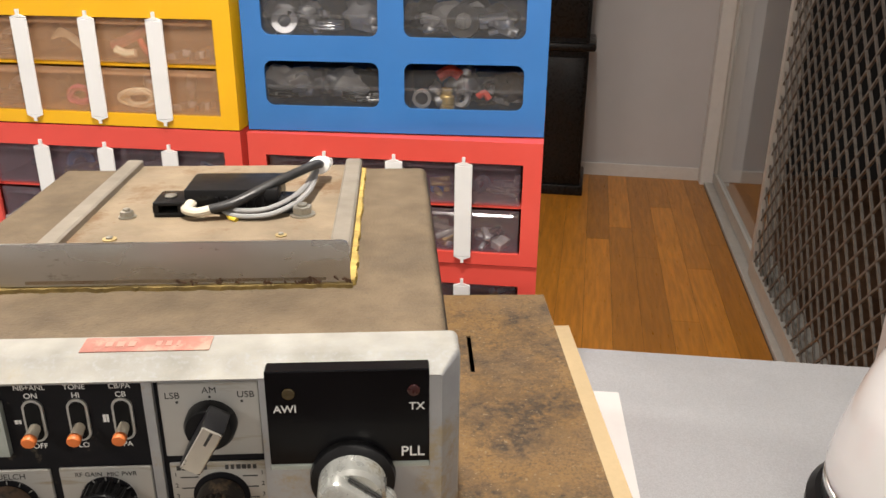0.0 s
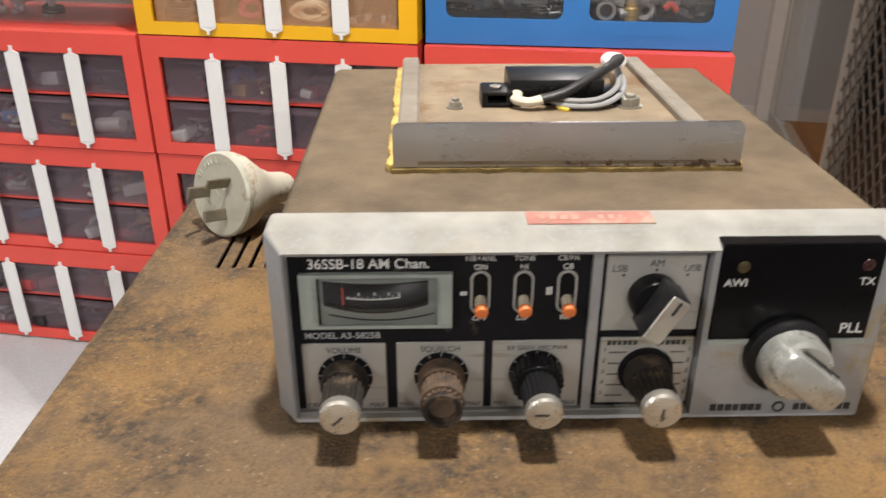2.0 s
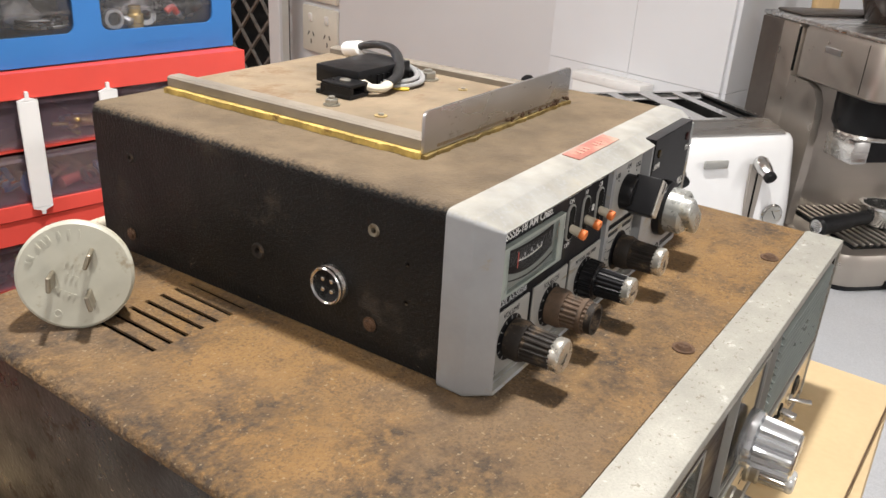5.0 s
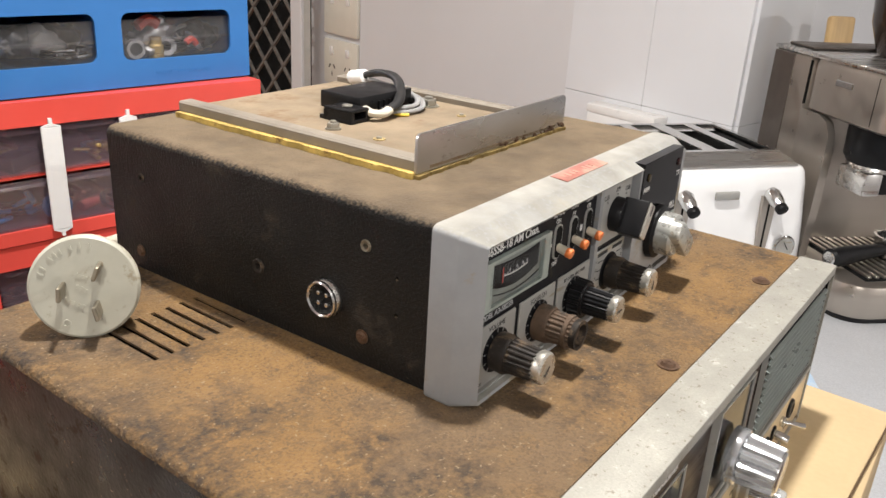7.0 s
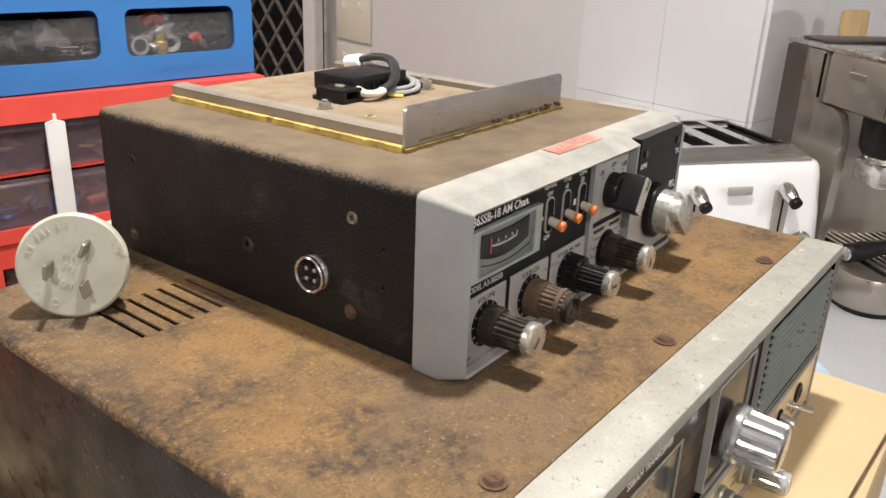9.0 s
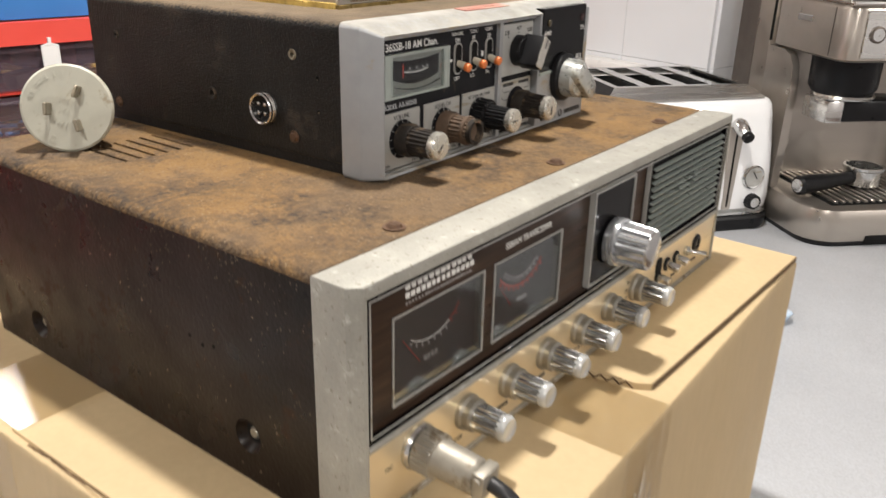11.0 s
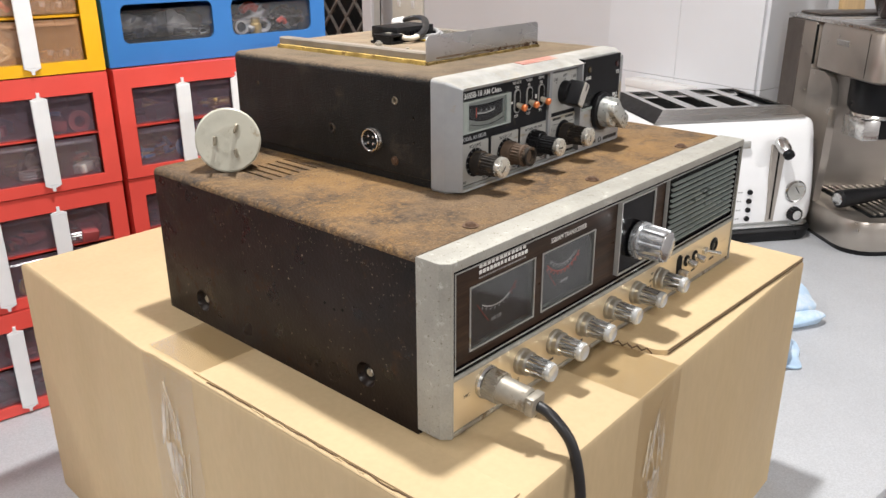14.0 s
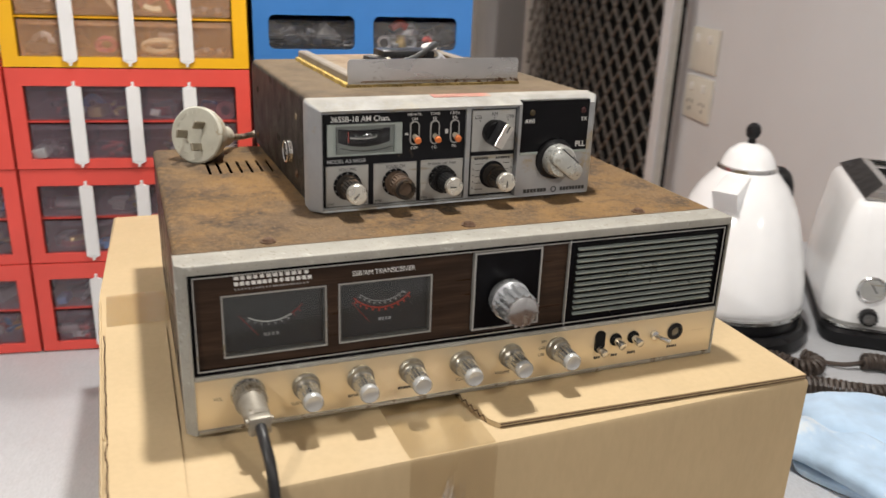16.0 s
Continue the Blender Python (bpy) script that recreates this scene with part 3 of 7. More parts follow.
setting("bench_plinth", Mesh().box(-2.18, 2.18, 0.0, 0.84, FLOOR, FLOOR + 0.1), M_TALL, BENCHWAY, "dark plinth under the bench")

# security screen door and glass door on one track
door = thing("door_1", ROOM @ Matrix.Translation((EAST - 0.06, -0.17, FLOOR)), "sliding security screen door with diamond steel mesh", "door", kind="structure")
DL, DH = 1.81, 2.05
part("door_frame", Mesh().pierced([0, 0.05, DL - 0.05, DL], [0.03, 0.11, DH - 0.08, DH], -0.012, 0.012, [(1, 1)], pose(0, 0, 0, 90, 0, 90)), M_FRAME, door)
dm = Mesh()
px, pz = 0.118, 0.108
for i in range(int((DL - 0.1) / px) + 1):
    for k in range(int((DH - 0.2) / pz) + 1):
        x, z = 0.05 + i * px, 0.11 + k * pz
        for sx, sz in ((1, 1), (1, -1)):
            z0 = z + (pz / 2 if sz < 0 else 0)
            for q in (0, 1):
                ax, az = x + q * px / 2, z0 + sz * (pz / 2) * (q if sz > 0 else q)
                bx, bz = ax + px / 2, az + sz * pz / 2
                if bx > DL - 0.03 or max(az, bz) > DH - 0.05 or min(az, bz) < 0.08:
                    continue
                mid = Vector((0, (ax + bx) / 2, (az + bz) / 2))
                ang = math.atan2(bz - az, bx - ax)
                dm.tilted(Matrix.Translation(mid) @ Matrix.Rotation(ang, 4, "X"), 0.008, math.hypot(bx - ax, bz - az) + 0.006, 0.0075)
tagged(part("mesh_panel", dm, M_MESH, door, "painted diamond steel mesh", smooth=0), kind="stuff")
gd = thing("door_2", ROOM @ Matrix.Translation((EAST - 0.03, 1.50, FLOOR)), "sliding glass door in a grey aluminium frame", "door", kind="structure")
part("door_frame", Mesh().pierced([0, 0.05, 1.67, 1.72], [0.03, 0.10, 1.98, 2.05], -0.018, 0.018, [(1, 1)], pose(0, 0, 0, 90, 0, 90)), M_FRAME, gd)
pane = part("pane", Mesh().box(-0.003, 0.003, 0.05, 1.67, 0.10, 1.98), M_DOORGLASS, gd)
pane.visible_shadow = False
setting("door_track", Mesh().box(EAST - 0.10, EAST + 0.10, -0.02, 3.22, FLOOR, FLOOR + 0.022, 0.003), M_FRAME, ROOM, "grey aluminium sliding door track")

# wall tiles over the bench
def tile_field(parent, m0, n_across, w, z_lines):
    for i in range(n_across):
        for z0, z1 in zip(z_lines, z_lines[1:]):
            part("tile", Mesh().box(i * w + 0.0004, (i + 1) * w - 0.0004, -0.008, 0.0, z0 + 0.0004, z1 - 0.0004, 0.0004, 1), M_TILE, parent).matrix_basis = m0


TZ = [BENCH + 0.002, 1.085, 1.341, 1.597, 1.85]
tile_field(WALL_E, Matrix.Translation((EAST, -1.535, 0)) @ pose(0, 0, 0, 0, 0, 90) @ pose(0, 0, 0, 0, 0, 180) @ Matrix.Translation((-0.405, 0, 0)), 2, 0.2025, TZ)
tile_field(WALL_R, Matrix.Translation((EAST, -1.535, 0)), 5, 0.2025, TZ)

# power point and light switch
for name, z0, label in (("power_point", 0.94, "cream double power point on the wall"), ("light_switch", 1.085, "cream light switch plate above the power point")):
    sw = thing(name, ROOM @ Matrix.Translation((EAST, -0.185, z0)) @ pose(0, 0, 0, 0, 0, -90), label, "socket" if name == "power_point" else "switch", group="wall plates")
    part("plate", Mesh().box(-0.085 + 0.085, 0.17, -0.011, 0.0, 0.0, 0.13, 0.004), M_SWITCH, sw)
    for x in (0.045, 0.125):
        part("rocker", Mesh().tilted(Matrix.Translation((x, -0.013, 0.098)) @ pose(0, 0, 0, 8, 0, 0), 0.014, 0.007, 0.024, 0.002), M_SKIRT, sw)
        if name == "power_point":
            for dx, a in ((-0.012, 30), (0.012, -30)):
                part("slot", Mesh().tilted(Matrix.Translation((x + dx, -0.0112, 0.052)) @ pose(0, 0, 0, 0, a, 0), 0.003, 0.002, 0.013), M_HOLE, sw)
            part("slot", Mesh().tilted(Matrix.Translation((x, -0.0112, 0.03)), 0.003, 0.002, 0.013), M_HOLE, sw)

# tall black cabinet by the end wall
tc = thing("tall_cabinet", ROOM @ Matrix.Translation((-1.75, 2.80, FLOOR)), "tall black lacquered cabinet standing on the timber floor", "cabinet")
part("body", Mesh().box(0.02, 0.76, 0.02, 0.46, 0.06, 1.75, 0.01), M_TALL, tc)
part("plinth", Mesh().box(0.0, 0.78, 0.0, 0.48, 0.0, 0.07, 0.01), M_TALL, tc)
part("ledge", Mesh().box(-0.02, 0.80, -0.02, 0.48, 0.92, 0.97, 0.015), M_TALL, tc)
part("cornice", Mesh().box(-0.02, 0.80, -0.02, 0.48, 1.75, 1.80, 0.012), M_TALL, tc)
for x in (0.06, 0.42):
    for z0, z1 in ((0.12, 0.88), (1.0, 1.7)):
        part("door", Mesh().box(x, x + 0.32, 0.004, 0.02, z0, z1, 0.004), M_TALL, tc)

# ---------- storage drawers ----------
FRONT = pose(0, 0, 0, 90, 0, 0)     # turns z of a lathe towards -y
UW, UH, UD = 0.290, 0.1265, 0.17
rnd = random.Random(4)
CLUTTER = [surface("small part " + n, c, 0.45, vary=0.2, metal=me) for n, c, me in (
    ("grey", (0.35, 0.35, 0.36), 0.3), ("dark", (0.02, 0.02, 0.022), 0.0), ("white", (0.45, 0.44, 0.42), 0.0), ("blue", (0.05, 0.2, 0.5), 0.0),
    ("red", (0.3, 0.05, 0.05), 0.0), ("brass", (0.55, 0.4, 0.16), 0.8), ("black", (0.015, 0.015, 0.016), 0.0), ("steel", (0.5, 0.5, 0.5), 0.9))]


C_PINK = surface("magenta wire", (0.42, 0.035, 0.10), 0.5, vary=0.15)
C_CREAM = surface("cream cable", (0.62, 0.55, 0.38), 0.5, vary=0.15)
C_ROSE = surface("rose plastic bag", (0.42, 0.14, 0.13), 0.4, vary=0.3, scale=120)
C_RED = surface("red cable", (0.50, 0.05, 0.03), 0.45, vary=0.15)


def bits(parent, x0, x1, y0, y1, z, n, seed, z1_big=False):
    """Loose small parts lying in a drawer."""
    r = random.Random(seed)
    for k in range(n):
        m = Mesh()
        x, y = r.uniform(x0 + 0.008, x1 - 0.008), r.uniform(y0 + (0.017 if z1_big else 0.004), y0 + 0.040)
        kind = r.choice((0, 2, 3, 4, 4, 5, 5, 5) if z1_big else (0, 1, 1, 2, 2, 3, 4, 4, 4))
        s = r.uniform(0.008, 0.015) * (1.15 if z1_big else 1.0)
        if kind == 0:
            m.cyl((x - s, y, z + s * 0.6), (1, r.uniform(-0.6, 0.6), 0.1), s * 0.55, s * 2.2, 12)
        elif kind == 1:
            m.tilted(Matrix.Translation((x, y, z + s * 0.5)) @ pose(0, 0, 0, r.uniform(-15, 15), r.uniform(-15, 15), r.uniform(0, 90)), s * 2.2, s * 1.4, s, 0.001)
        elif kind == 2:
            for q in range(3):
                a = r.uniform(0, 6.28)
                m.tube([(x + s * 1.3 * math.cos(a + p * 1.2), y + s * 0.9 * math.sin(a + p * 1.2), z + 0.003 + 0.003 * q) for p in range(6)], 0.0014, 6, 3)
        elif kind == 5:
            sz = (r.uniform(0.016, 0.026), r.uniform(0.012, 0.018), r.uniform(0.011, 0.017))
            for v in bmesh.ops.create_icosphere(m.bm, subdivisions=3, radius=1.0)["verts"]:
                w = 1 + 0.5 * noise.noise(v.co * 1.7 + Vector((seed, k, 0))) + 0.25 * noise.noise(v.co * 4.5 + Vector((k, seed, 3)))
                v.co = Vector((x + v.co.x * w * sz[0], y + 0.012 + v.co.y * w * sz[1], max(z, z + sz[2] + v.co.z * w * sz[2])))
        elif kind == 3:
            m.lathe([(s * 0.5, 0), (s, 0), (s, s * 0.5), (s * 0.5, s * 0.5), (s * 0.5, 0)], Matrix.Translation((x, y, z + s * 0.6)) @ pose(0, 0, 0, r.uniform(40, 90), 0, r.uniform(-40, 40)), 16)
        else:
            for q in range(4):
                m.tilted(Matrix.Translation((x + r.uniform(-0.008, 0.008), y + r.uniform(-0.004, 0.004), z + 0.003 + 0.004 * q)) @ pose(0, 0, 0, r.uniform(-30, 30), r.uniform(-20, 20), r.uniform(0, 180)), s * 1.8, s * 0.5, s * 0.4, 0.0006, 1)
        part("small_part", m, CLUTTER[r.choice((0, 0, 1, 1, 2, 6, 7)) if z1_big else r.randrange(len(CLUTTER))], parent, smooth=50)


def hank(parent, x, y, z, rx, rz, turns, wire, mat, seed):
    """A loosely wound coil of wire leaning on the front of its drawer."""
    r = random.Random(seed)
    pts = []
    for k in range(turns * 10 + 1):
        a, w = k * math.pi / 5, 1 - 0.45 * (k / (turns * 10.0)) + r.uniform(-0.05, 0.05)
        pts.append((x + rx * w * math.cos(a), y + 0.004 + r.uniform(0, 0.006), z + rz + wire + rz * w * math.sin(a)))
    part("wire_coil", Mesh().tube(pts, wire, 6, 2), mat, parent)


def odds(parent, a, b, z, col, low):
    """Wires, bags and connectors in the drawers of the yellow case, each drawer with its own."""
    mid = (a + b) / 2
    if (col, low) == (1, True):
        hank(parent, mid + 0.006, 0.006, z, 0.013, 0.010, 4, 0.0017, C_PINK, 1)
    elif (col, low) == (2, True):
        hank(parent, mid, 0.006, z, 0.022, 0.009, 5, 0.0018, C_CREAM, 2)
        bits(parent, a, b, 0.02, 0.12, z, 2, 921, True)
    elif (col, low) == (1, False):
        for k in range(7):
            part("cable", Mesh().tube([(mid - 0.012 + 0.0008 * k, 0.008 + 0.001 * k, z + 0.018 + 0.0014 * k), (mid + 0.002, 0.008, z + 0.021 + 0.001 * k), (mid + 0.014, 0.009, z + 0.012 + 0.0012 * k), (mid + 0.021, 0.012, z + 0.001 + 0.0006 * k)], 0.0013, 6, 5), C_CREAM, parent)
    elif (col, low) == (2, False):
        part("bag", Mesh().tube([(mid - 0.020, 0.014, z + 0.012), (mid, 0.012, z + 0.020), (mid + 0.020, 0.014, z + 0.031)], 0.0052, 7, 5), C_ROSE, parent)
        part("cable", Mesh().tube([(mid - 0.014, 0.006, z + 0.010), (mid - 0.004, 0.006, z + 0.006), (mid + 0.006, 0.006, z + 0.007)], 0.0042, 7, 4), C_CREAM, parent)
        part("cable", Mesh().tube([(mid + 0.012, 0.006, z + 0.020), (mid + 0.017, 0.006, z + 0.010), (mid + 0.024, 0.006, z + 0.003)], 0.0030, 7, 4), C_RED, parent)
    elif col == 3:
        for k in range(9):
            part("connector", Mesh().tilted(Matrix.Translation((a + 0.008 + 0.0052 * k, 0.008 + 0.002 * (k % 3), z + 0.004 + 0.0012 * (k % 4))) @ pose(0, 0, 0, 8 * (k % 3), 11 * (k % 2) - 5, 17 * k), 0.0075, 0.0040, 0.0060 + 0.0012 * (k % 3), 0.0005, 1), CLUTTER[1 if k % 3 else 0], parent)
    else:
        bits(parent, a, b, 0.004, 0.12, z, 4, 930 + col, True)


def drawer_cabinet(m, shell, colour, clear_mat, seed, fill=3):
    """A case of eight small clear drawers in two rows behind a frame with three white label strips."""
    u = thing("drawer_cabinet", m, colour + " plastic case of clear drawers full of small parts", "drawer cabinet", "stacked drawer cabinets")
    fr = Mesh().pierced([0, 0.018, 0.272, UW], [0, 0.0125, 0.105, UH], 0, 0.004, [(1, 1)], Matrix.Translation((0, 0.0, 0)) @ pose(0, 0, 0, 90, 0, 0))
    part("front_frame", fr, shell, u)
    part("body", Mesh().open_box(0, UW, 0.0002, UD, 0, UH, 0.003, "y"), shell, u)
    part("shelf", Mesh().box(0.003, UW - 0.003, 0.004, UD - 0.003, 0.058, 0.0605), shell, u)
    for k, x in enumerate((0.0775, 0.1467, 0.2150)):
        s = Mesh().box(x - 0.0085, x + 0.0085, -0.007, -0.0045, 0.0085, 0.1035, 0.0008, 1)
        s.prism([(x - 0.0085, 0.1035), (x + 0.0085, 0.1035), (x + 0.0015, 0.1060), (x + 0.0015, 0.1110), (x - 0.0015, 0.1110), (x - 0.0015, 0.1060)], 0.0045, 0.007, pose(0, 0, 0, 90, 0, 0))
        s.prism([(x - 0.0085, 0.0085), (x - 0.0015, 0.0055), (x - 0.0015, 0.002), (x + 0.0015, 0.002), (x + 0.0015, 0.0055), (x + 0.0085, 0.0085)], 0.0045, 0.007, pose(0, 0, 0, 90, 0, 0))
        part("label_strip", s, M_STRIP, u)
    xs = [0.019, 0.0775, 0.1467, 0.2150, 0.271]
    for col, (a, b) in enumerate(zip(xs, xs[1:])):
        for z0, z1 in ((0.012, 0.056), (0.062, 0.104)):
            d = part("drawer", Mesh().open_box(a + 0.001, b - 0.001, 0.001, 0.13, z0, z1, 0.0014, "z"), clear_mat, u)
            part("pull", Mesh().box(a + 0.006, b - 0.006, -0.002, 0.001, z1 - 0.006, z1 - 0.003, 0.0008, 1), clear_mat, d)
            seed += 1
            if fill:
                bits(d, a, b, 0.004, 0.12, z0 + 0.002, fill + seed % 2, seed)
            else:
                odds(d, a, b, z0 + 0.002, col, z0 < 0.05)
    return u


def big_drawer_case(m):
    """A blue case with two columns of rounded windows over three rows of clear drawers."""
    u = thing("drawer_cabinet", m, "blue plastic case with rounded windows over clear drawers", "drawer cabinet", "stacked drawer cabinets")
    h = 0.2
    rows, cols = [(0.0245, 0.0675), (0.0915, 0.1345), (0.158, h - 0.012)], [(0.0195, 0.1305), (0.155, 0.2685)]
    face = Mesh()
    xs, zs = [0, *sum(map(list, cols), []), UW], [0, *sum(map(list, rows), []), h]
    face.pierced(xs, zs, 0, 0.0028, [(i, j) for i in (1, 3) for j in (1, 3, 5)], pose(0, 0, 0, 90, 0, 0))
    for x0, x1 in cols:                      # rounded window corners
        for z0, z1 in rows:
            for cx, cz, sx, sz in ((x0, z0, 1, 1), (x1, z0, -1, 1), (x0, z1, 1, -1), (x1, z1, -1, -1)):
                r = 0.008
                pts = [(cx, cz)] + [(cx + sx * r * (1 - math.cos(a)), cz + sz * r * (1 - math.sin(a))) for a in (math.pi / 2 * q / 5 for q in range(6))][::-1]
                face.prism(pts, 0.0, 0.0027, pose(0, 0, 0, 90, 0, 0))
    part("front_frame", face, M_BLUE, u)
    part("body", Mesh().open_box(0, UW, 0.0002, UD, 0, h, 0.003, "y"), M_BLUE, u)
    part("divider", Mesh().box(0.1405, 0.1445, 0.004, UD - 0.003, 0.003, h - 0.003), M_BLUE, u)
    for z in (0.079, 0.1445):
        part("shelf", Mesh().box(0.003, UW - 0.003, 0.004, UD - 0.003, z - 0.001, z + 0.001), M_BLUE, u)
    for i, (x0, x1) in enumerate(cols):
        for k, (z0, z1) in enumerate(rows):
            d = part("drawer", Mesh().open_box(x0 - 0.008, x1 + 0.006, 0.002, 0.15, z0 - 0.008, z0 + 0.036, 0.0014, "z"), M_DRAWER, u)
            part("partition", Mesh().box((x0 + x1) / 2 - 0.0007, (x0 + x1) / 2 + 0.0007, 0.0036, 0.148, z0 - 0.0064, z0 + 0.034), M_DRAWER, d)
            part("pull", Mesh().box(x0 - 0.004, x1 + 0.002, -0.0005, 0.0018, z0 + 0.0165, z0 + 0.0190, 0.0006, 1), M_DRAWER, d)
            bits(d, x0, x1, 0.002, 0.14, z0 + 0.001, 13, 70 + 7 * i + k, True)
            if (i, k) == (1, 0):
                zb = z0 - 0.004
                ring = part("connector", Mesh().lathe([(0.0062, 0), (0.0090, 0), (0.0092, 0.006), (0.0062, 0.006), (0.0062, 0)], Matrix.Translation((x0 + 0.016, 0.010, zb + 0.0125)) @ FRONT, 24), CLUTTER[7], d)
                part("insert", Mesh().cyl((x0 + 0.016, 0.010, zb + 0.0125), (0, -1, 0), 0.0061, 0.004, 20), CLUTTER[1], ring)
                part("connector", Mesh().lathe([(0, 0), (0.0072, 0), (0.0072, 0.004), (0.0060, 0.0046), (0.0072, 0.0052), (0.0072, 0.012), (0.0055, 0.0135), (0.0055, 0.020), (0, 0.020)], Matrix.Translation((x0 + 0.040, 0.012, zb + 0.002)), 20), CLUTTER[5], d)
                part("small_part", Mesh().tube([(x0 + 0.030, 0.028, zb + 0.030), (x0 + 0.042, 0.030, zb + 0.036), (x0 + 0.052, 0.028, zb + 0.031)], 0.0055, 7, 4), C_RED, d)
                part("small_part", Mesh().tube([(x0 + 0.070, 0.008, zb + 0.015), (x0 + 0.076, 0.008, zb + 0.019), (x0 + 0.081, 0.008, zb + 0.013)], 0.0032, 7, 4), C_RED, d)
    words("moulded_lettering", "MADE IN TAIWAN", 0.006, 0.185, -0.0029, 0.009, M_BLUE, u, wide=1.2)
    return u


STACK = Matrix.Translation((-0.056, 0.623, 0)) @ pose(0, 0, 0, 0, 0, -9.2)
for col in (-2, -1, 0):
    for row in range(3):
        z = BENCH + 0.002 + row * (UH + 0.0015)
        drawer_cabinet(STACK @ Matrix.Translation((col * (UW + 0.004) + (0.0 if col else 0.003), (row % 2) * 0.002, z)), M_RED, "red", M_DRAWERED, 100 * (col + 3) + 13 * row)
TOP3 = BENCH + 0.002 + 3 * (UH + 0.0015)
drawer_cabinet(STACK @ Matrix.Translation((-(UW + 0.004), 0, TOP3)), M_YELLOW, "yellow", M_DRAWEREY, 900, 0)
big_drawer_case(STACK @ Matrix.Translation((0.003, 0.006, TOP3)) @ pose(0, 0, 0, 0, 0, 2.6))
cl = thing("parts_box", STACK @ Matrix.Translation((-2 * (UW + 0.004), 0.03, TOP3)), "clear plastic parts box with a pale lid on the red case", "storage box")
part("tub", Mesh().open_box(0.02, 0.27, 0, 0.12, 0, 0.045, 0.002, "z"), M_DRAWER, cl)
part("lid", Mesh().box(0.018, 0.272, -0.002, 0.122, 0.045, 0.05, 0.002), M_PAPER, cl)
bits(cl, 0.03, 0.26, 0.01, 0.1, 0.003, 7, 55)

# ---------- cardboard box ----------
CB = Matrix.Translation((0.003, 0.2105, BENCH)) @ pose(0, 0, 0, 0, 0, 1.0)
box_ob = thing("cardboard_box", CB, "brown cardboard carton with taped sides, a radio standing on it", "box")
bx, by, bh = 0.2500, 0.2715, BOXTOP - BENCH
CBI = CB.inverted()
bulge = [CBI @ Vector((x, y, BENCH)) for x, y in ((-0.243, -0.0655), (0.2475, -0.055), (0.250, 0.478), (-0.236, 0.481), (-0.247, 0.250))]   # the carton's slightly sprung outline
for p, q in zip(bulge, bulge[1:] + bulge[:1]):
    n_ = (q - p).normalized().cross(Vector((0, 0, 1))) * 0.004
    part("side_panel", Mesh().prism([(p.x, p.y), (q.x, q.y), (q.x - n_.x, q.y - n_.y), (p.x - n_.x, p.y - n_.y)], 0, bh - 0.010), M_CARD, box_ob)
part("bottom_panel", Mesh().prism([(v.x * 0.97, v.y * 0.97) for v in bulge], 0.0, 0.004), M_CARD, box_ob)
part("top_panel", Mesh().prism([(v.x, v.y) for v in bulge], bh - 0.010, bh, None, 0.0035), M_CARD, box_ob)

# flaps, torn edge and tape of the carton
part("flap", Mesh().prism([(-0.0300, -0.150), (-0.0150, -0.2495), (-0.0105, -0.2565), (0.2365, -0.2690), (0.241, -0.130)], bh, bh + 0.004), M_CARD, box_ob, "loose flap with a corrugated edge")
for k in range(26):
    part("corrugation", Mesh().tilted(Matrix.Translation((-0.0292 + 0.0140 * k / 26, -0.1555 - 0.0036 * k, bh + 0.0021)) @ pose(0, 0, 0, 36 if k % 2 else -36, 0, 8.6), 0.0009, 0.0056, 0.0009), M_CARDEDGE, box_ob, smooth=0)
for z in (0.0010, 0.0031):
    part("flap_edge", Mesh().tube([(-0.0095, -0.2571, bh + z), (0.07, -0.2612, bh + z), (0.15, -0.2652, bh + z), (0.2365, -0.2694, bh + z)], 0.0005, 6, 8), M_CARDEDGE, box_ob)
r_ = random.Random(8)
for lane, (y0, y1) in enumerate(((-0.040, -0.268), (-0.020, -0.135), (-0.110, -0.267), (-0.090, -0.195), (-0.185, -0.269))):
    pts = []
    for k in range(int((y0 - y1) / 0.003)):
        y = y0 - k * 0.003
        pts.append((-bx + 0.0040 + (0.0, 0.0024, 0.0030, -0.0014, 0.0042)[lane] + 0.0011 * noise.noise(Vector((y * 60, lane * 3.1, 0))) + r_.uniform(-0.0003, 0.0003), y, bh + 0.0005 + 0.0006 * noise.noise(Vector((y * 90, lane, 5)))))
    part("torn_edge", Mesh().tube(pts, (0.0005, 0.0005, 0.0005, 0.0006, 0.0004)[lane], 5, 1), M_CARD if lane in (1, 3) else M_CARDEDGE, box_ob, "torn corrugated edge along the top")
pts = [(-bx + 0.0012 + 0.0006 * noise.noise(Vector((k * 0.4, 0, 9))), 0.030 - k * 0.003, bh + 0.0002) for k in range(99)]
part("torn_lip", Mesh().tube(pts, 0.0009, 6, 1), M_CARD, box_ob)
part("flap", Mesh().prism([(-bx + 0.005, -0.022), (-bx + 0.005, -0.268), (-0.205, -0.268), (-0.200, -0.036)], bh, bh + 0.0014), M_CARD, box_ob)


def tape_strip(m, w, h, seed):
    """A strip of clear tape with shallow wrinkles, flat on its x, z plane."""
    t = Mesh()
    nx, nz = 22, 40
    rows = [[t.bm.verts.new(m @ Vector((w * (i / nx - 0.5), -0.0003 - 0.0013 * abs(noise.noise(Vector((i * 0.55 + seed, k * 0.09, seed)))), h * k / nz))) for i in range(nx + 1)] for k in range(nz + 1)]
    for a, b in zip(rows, rows[1:]):
        for i in range(nx):
            t.bm.faces.new((a[i], a[i + 1], b[i + 1], b[i]))
    return t


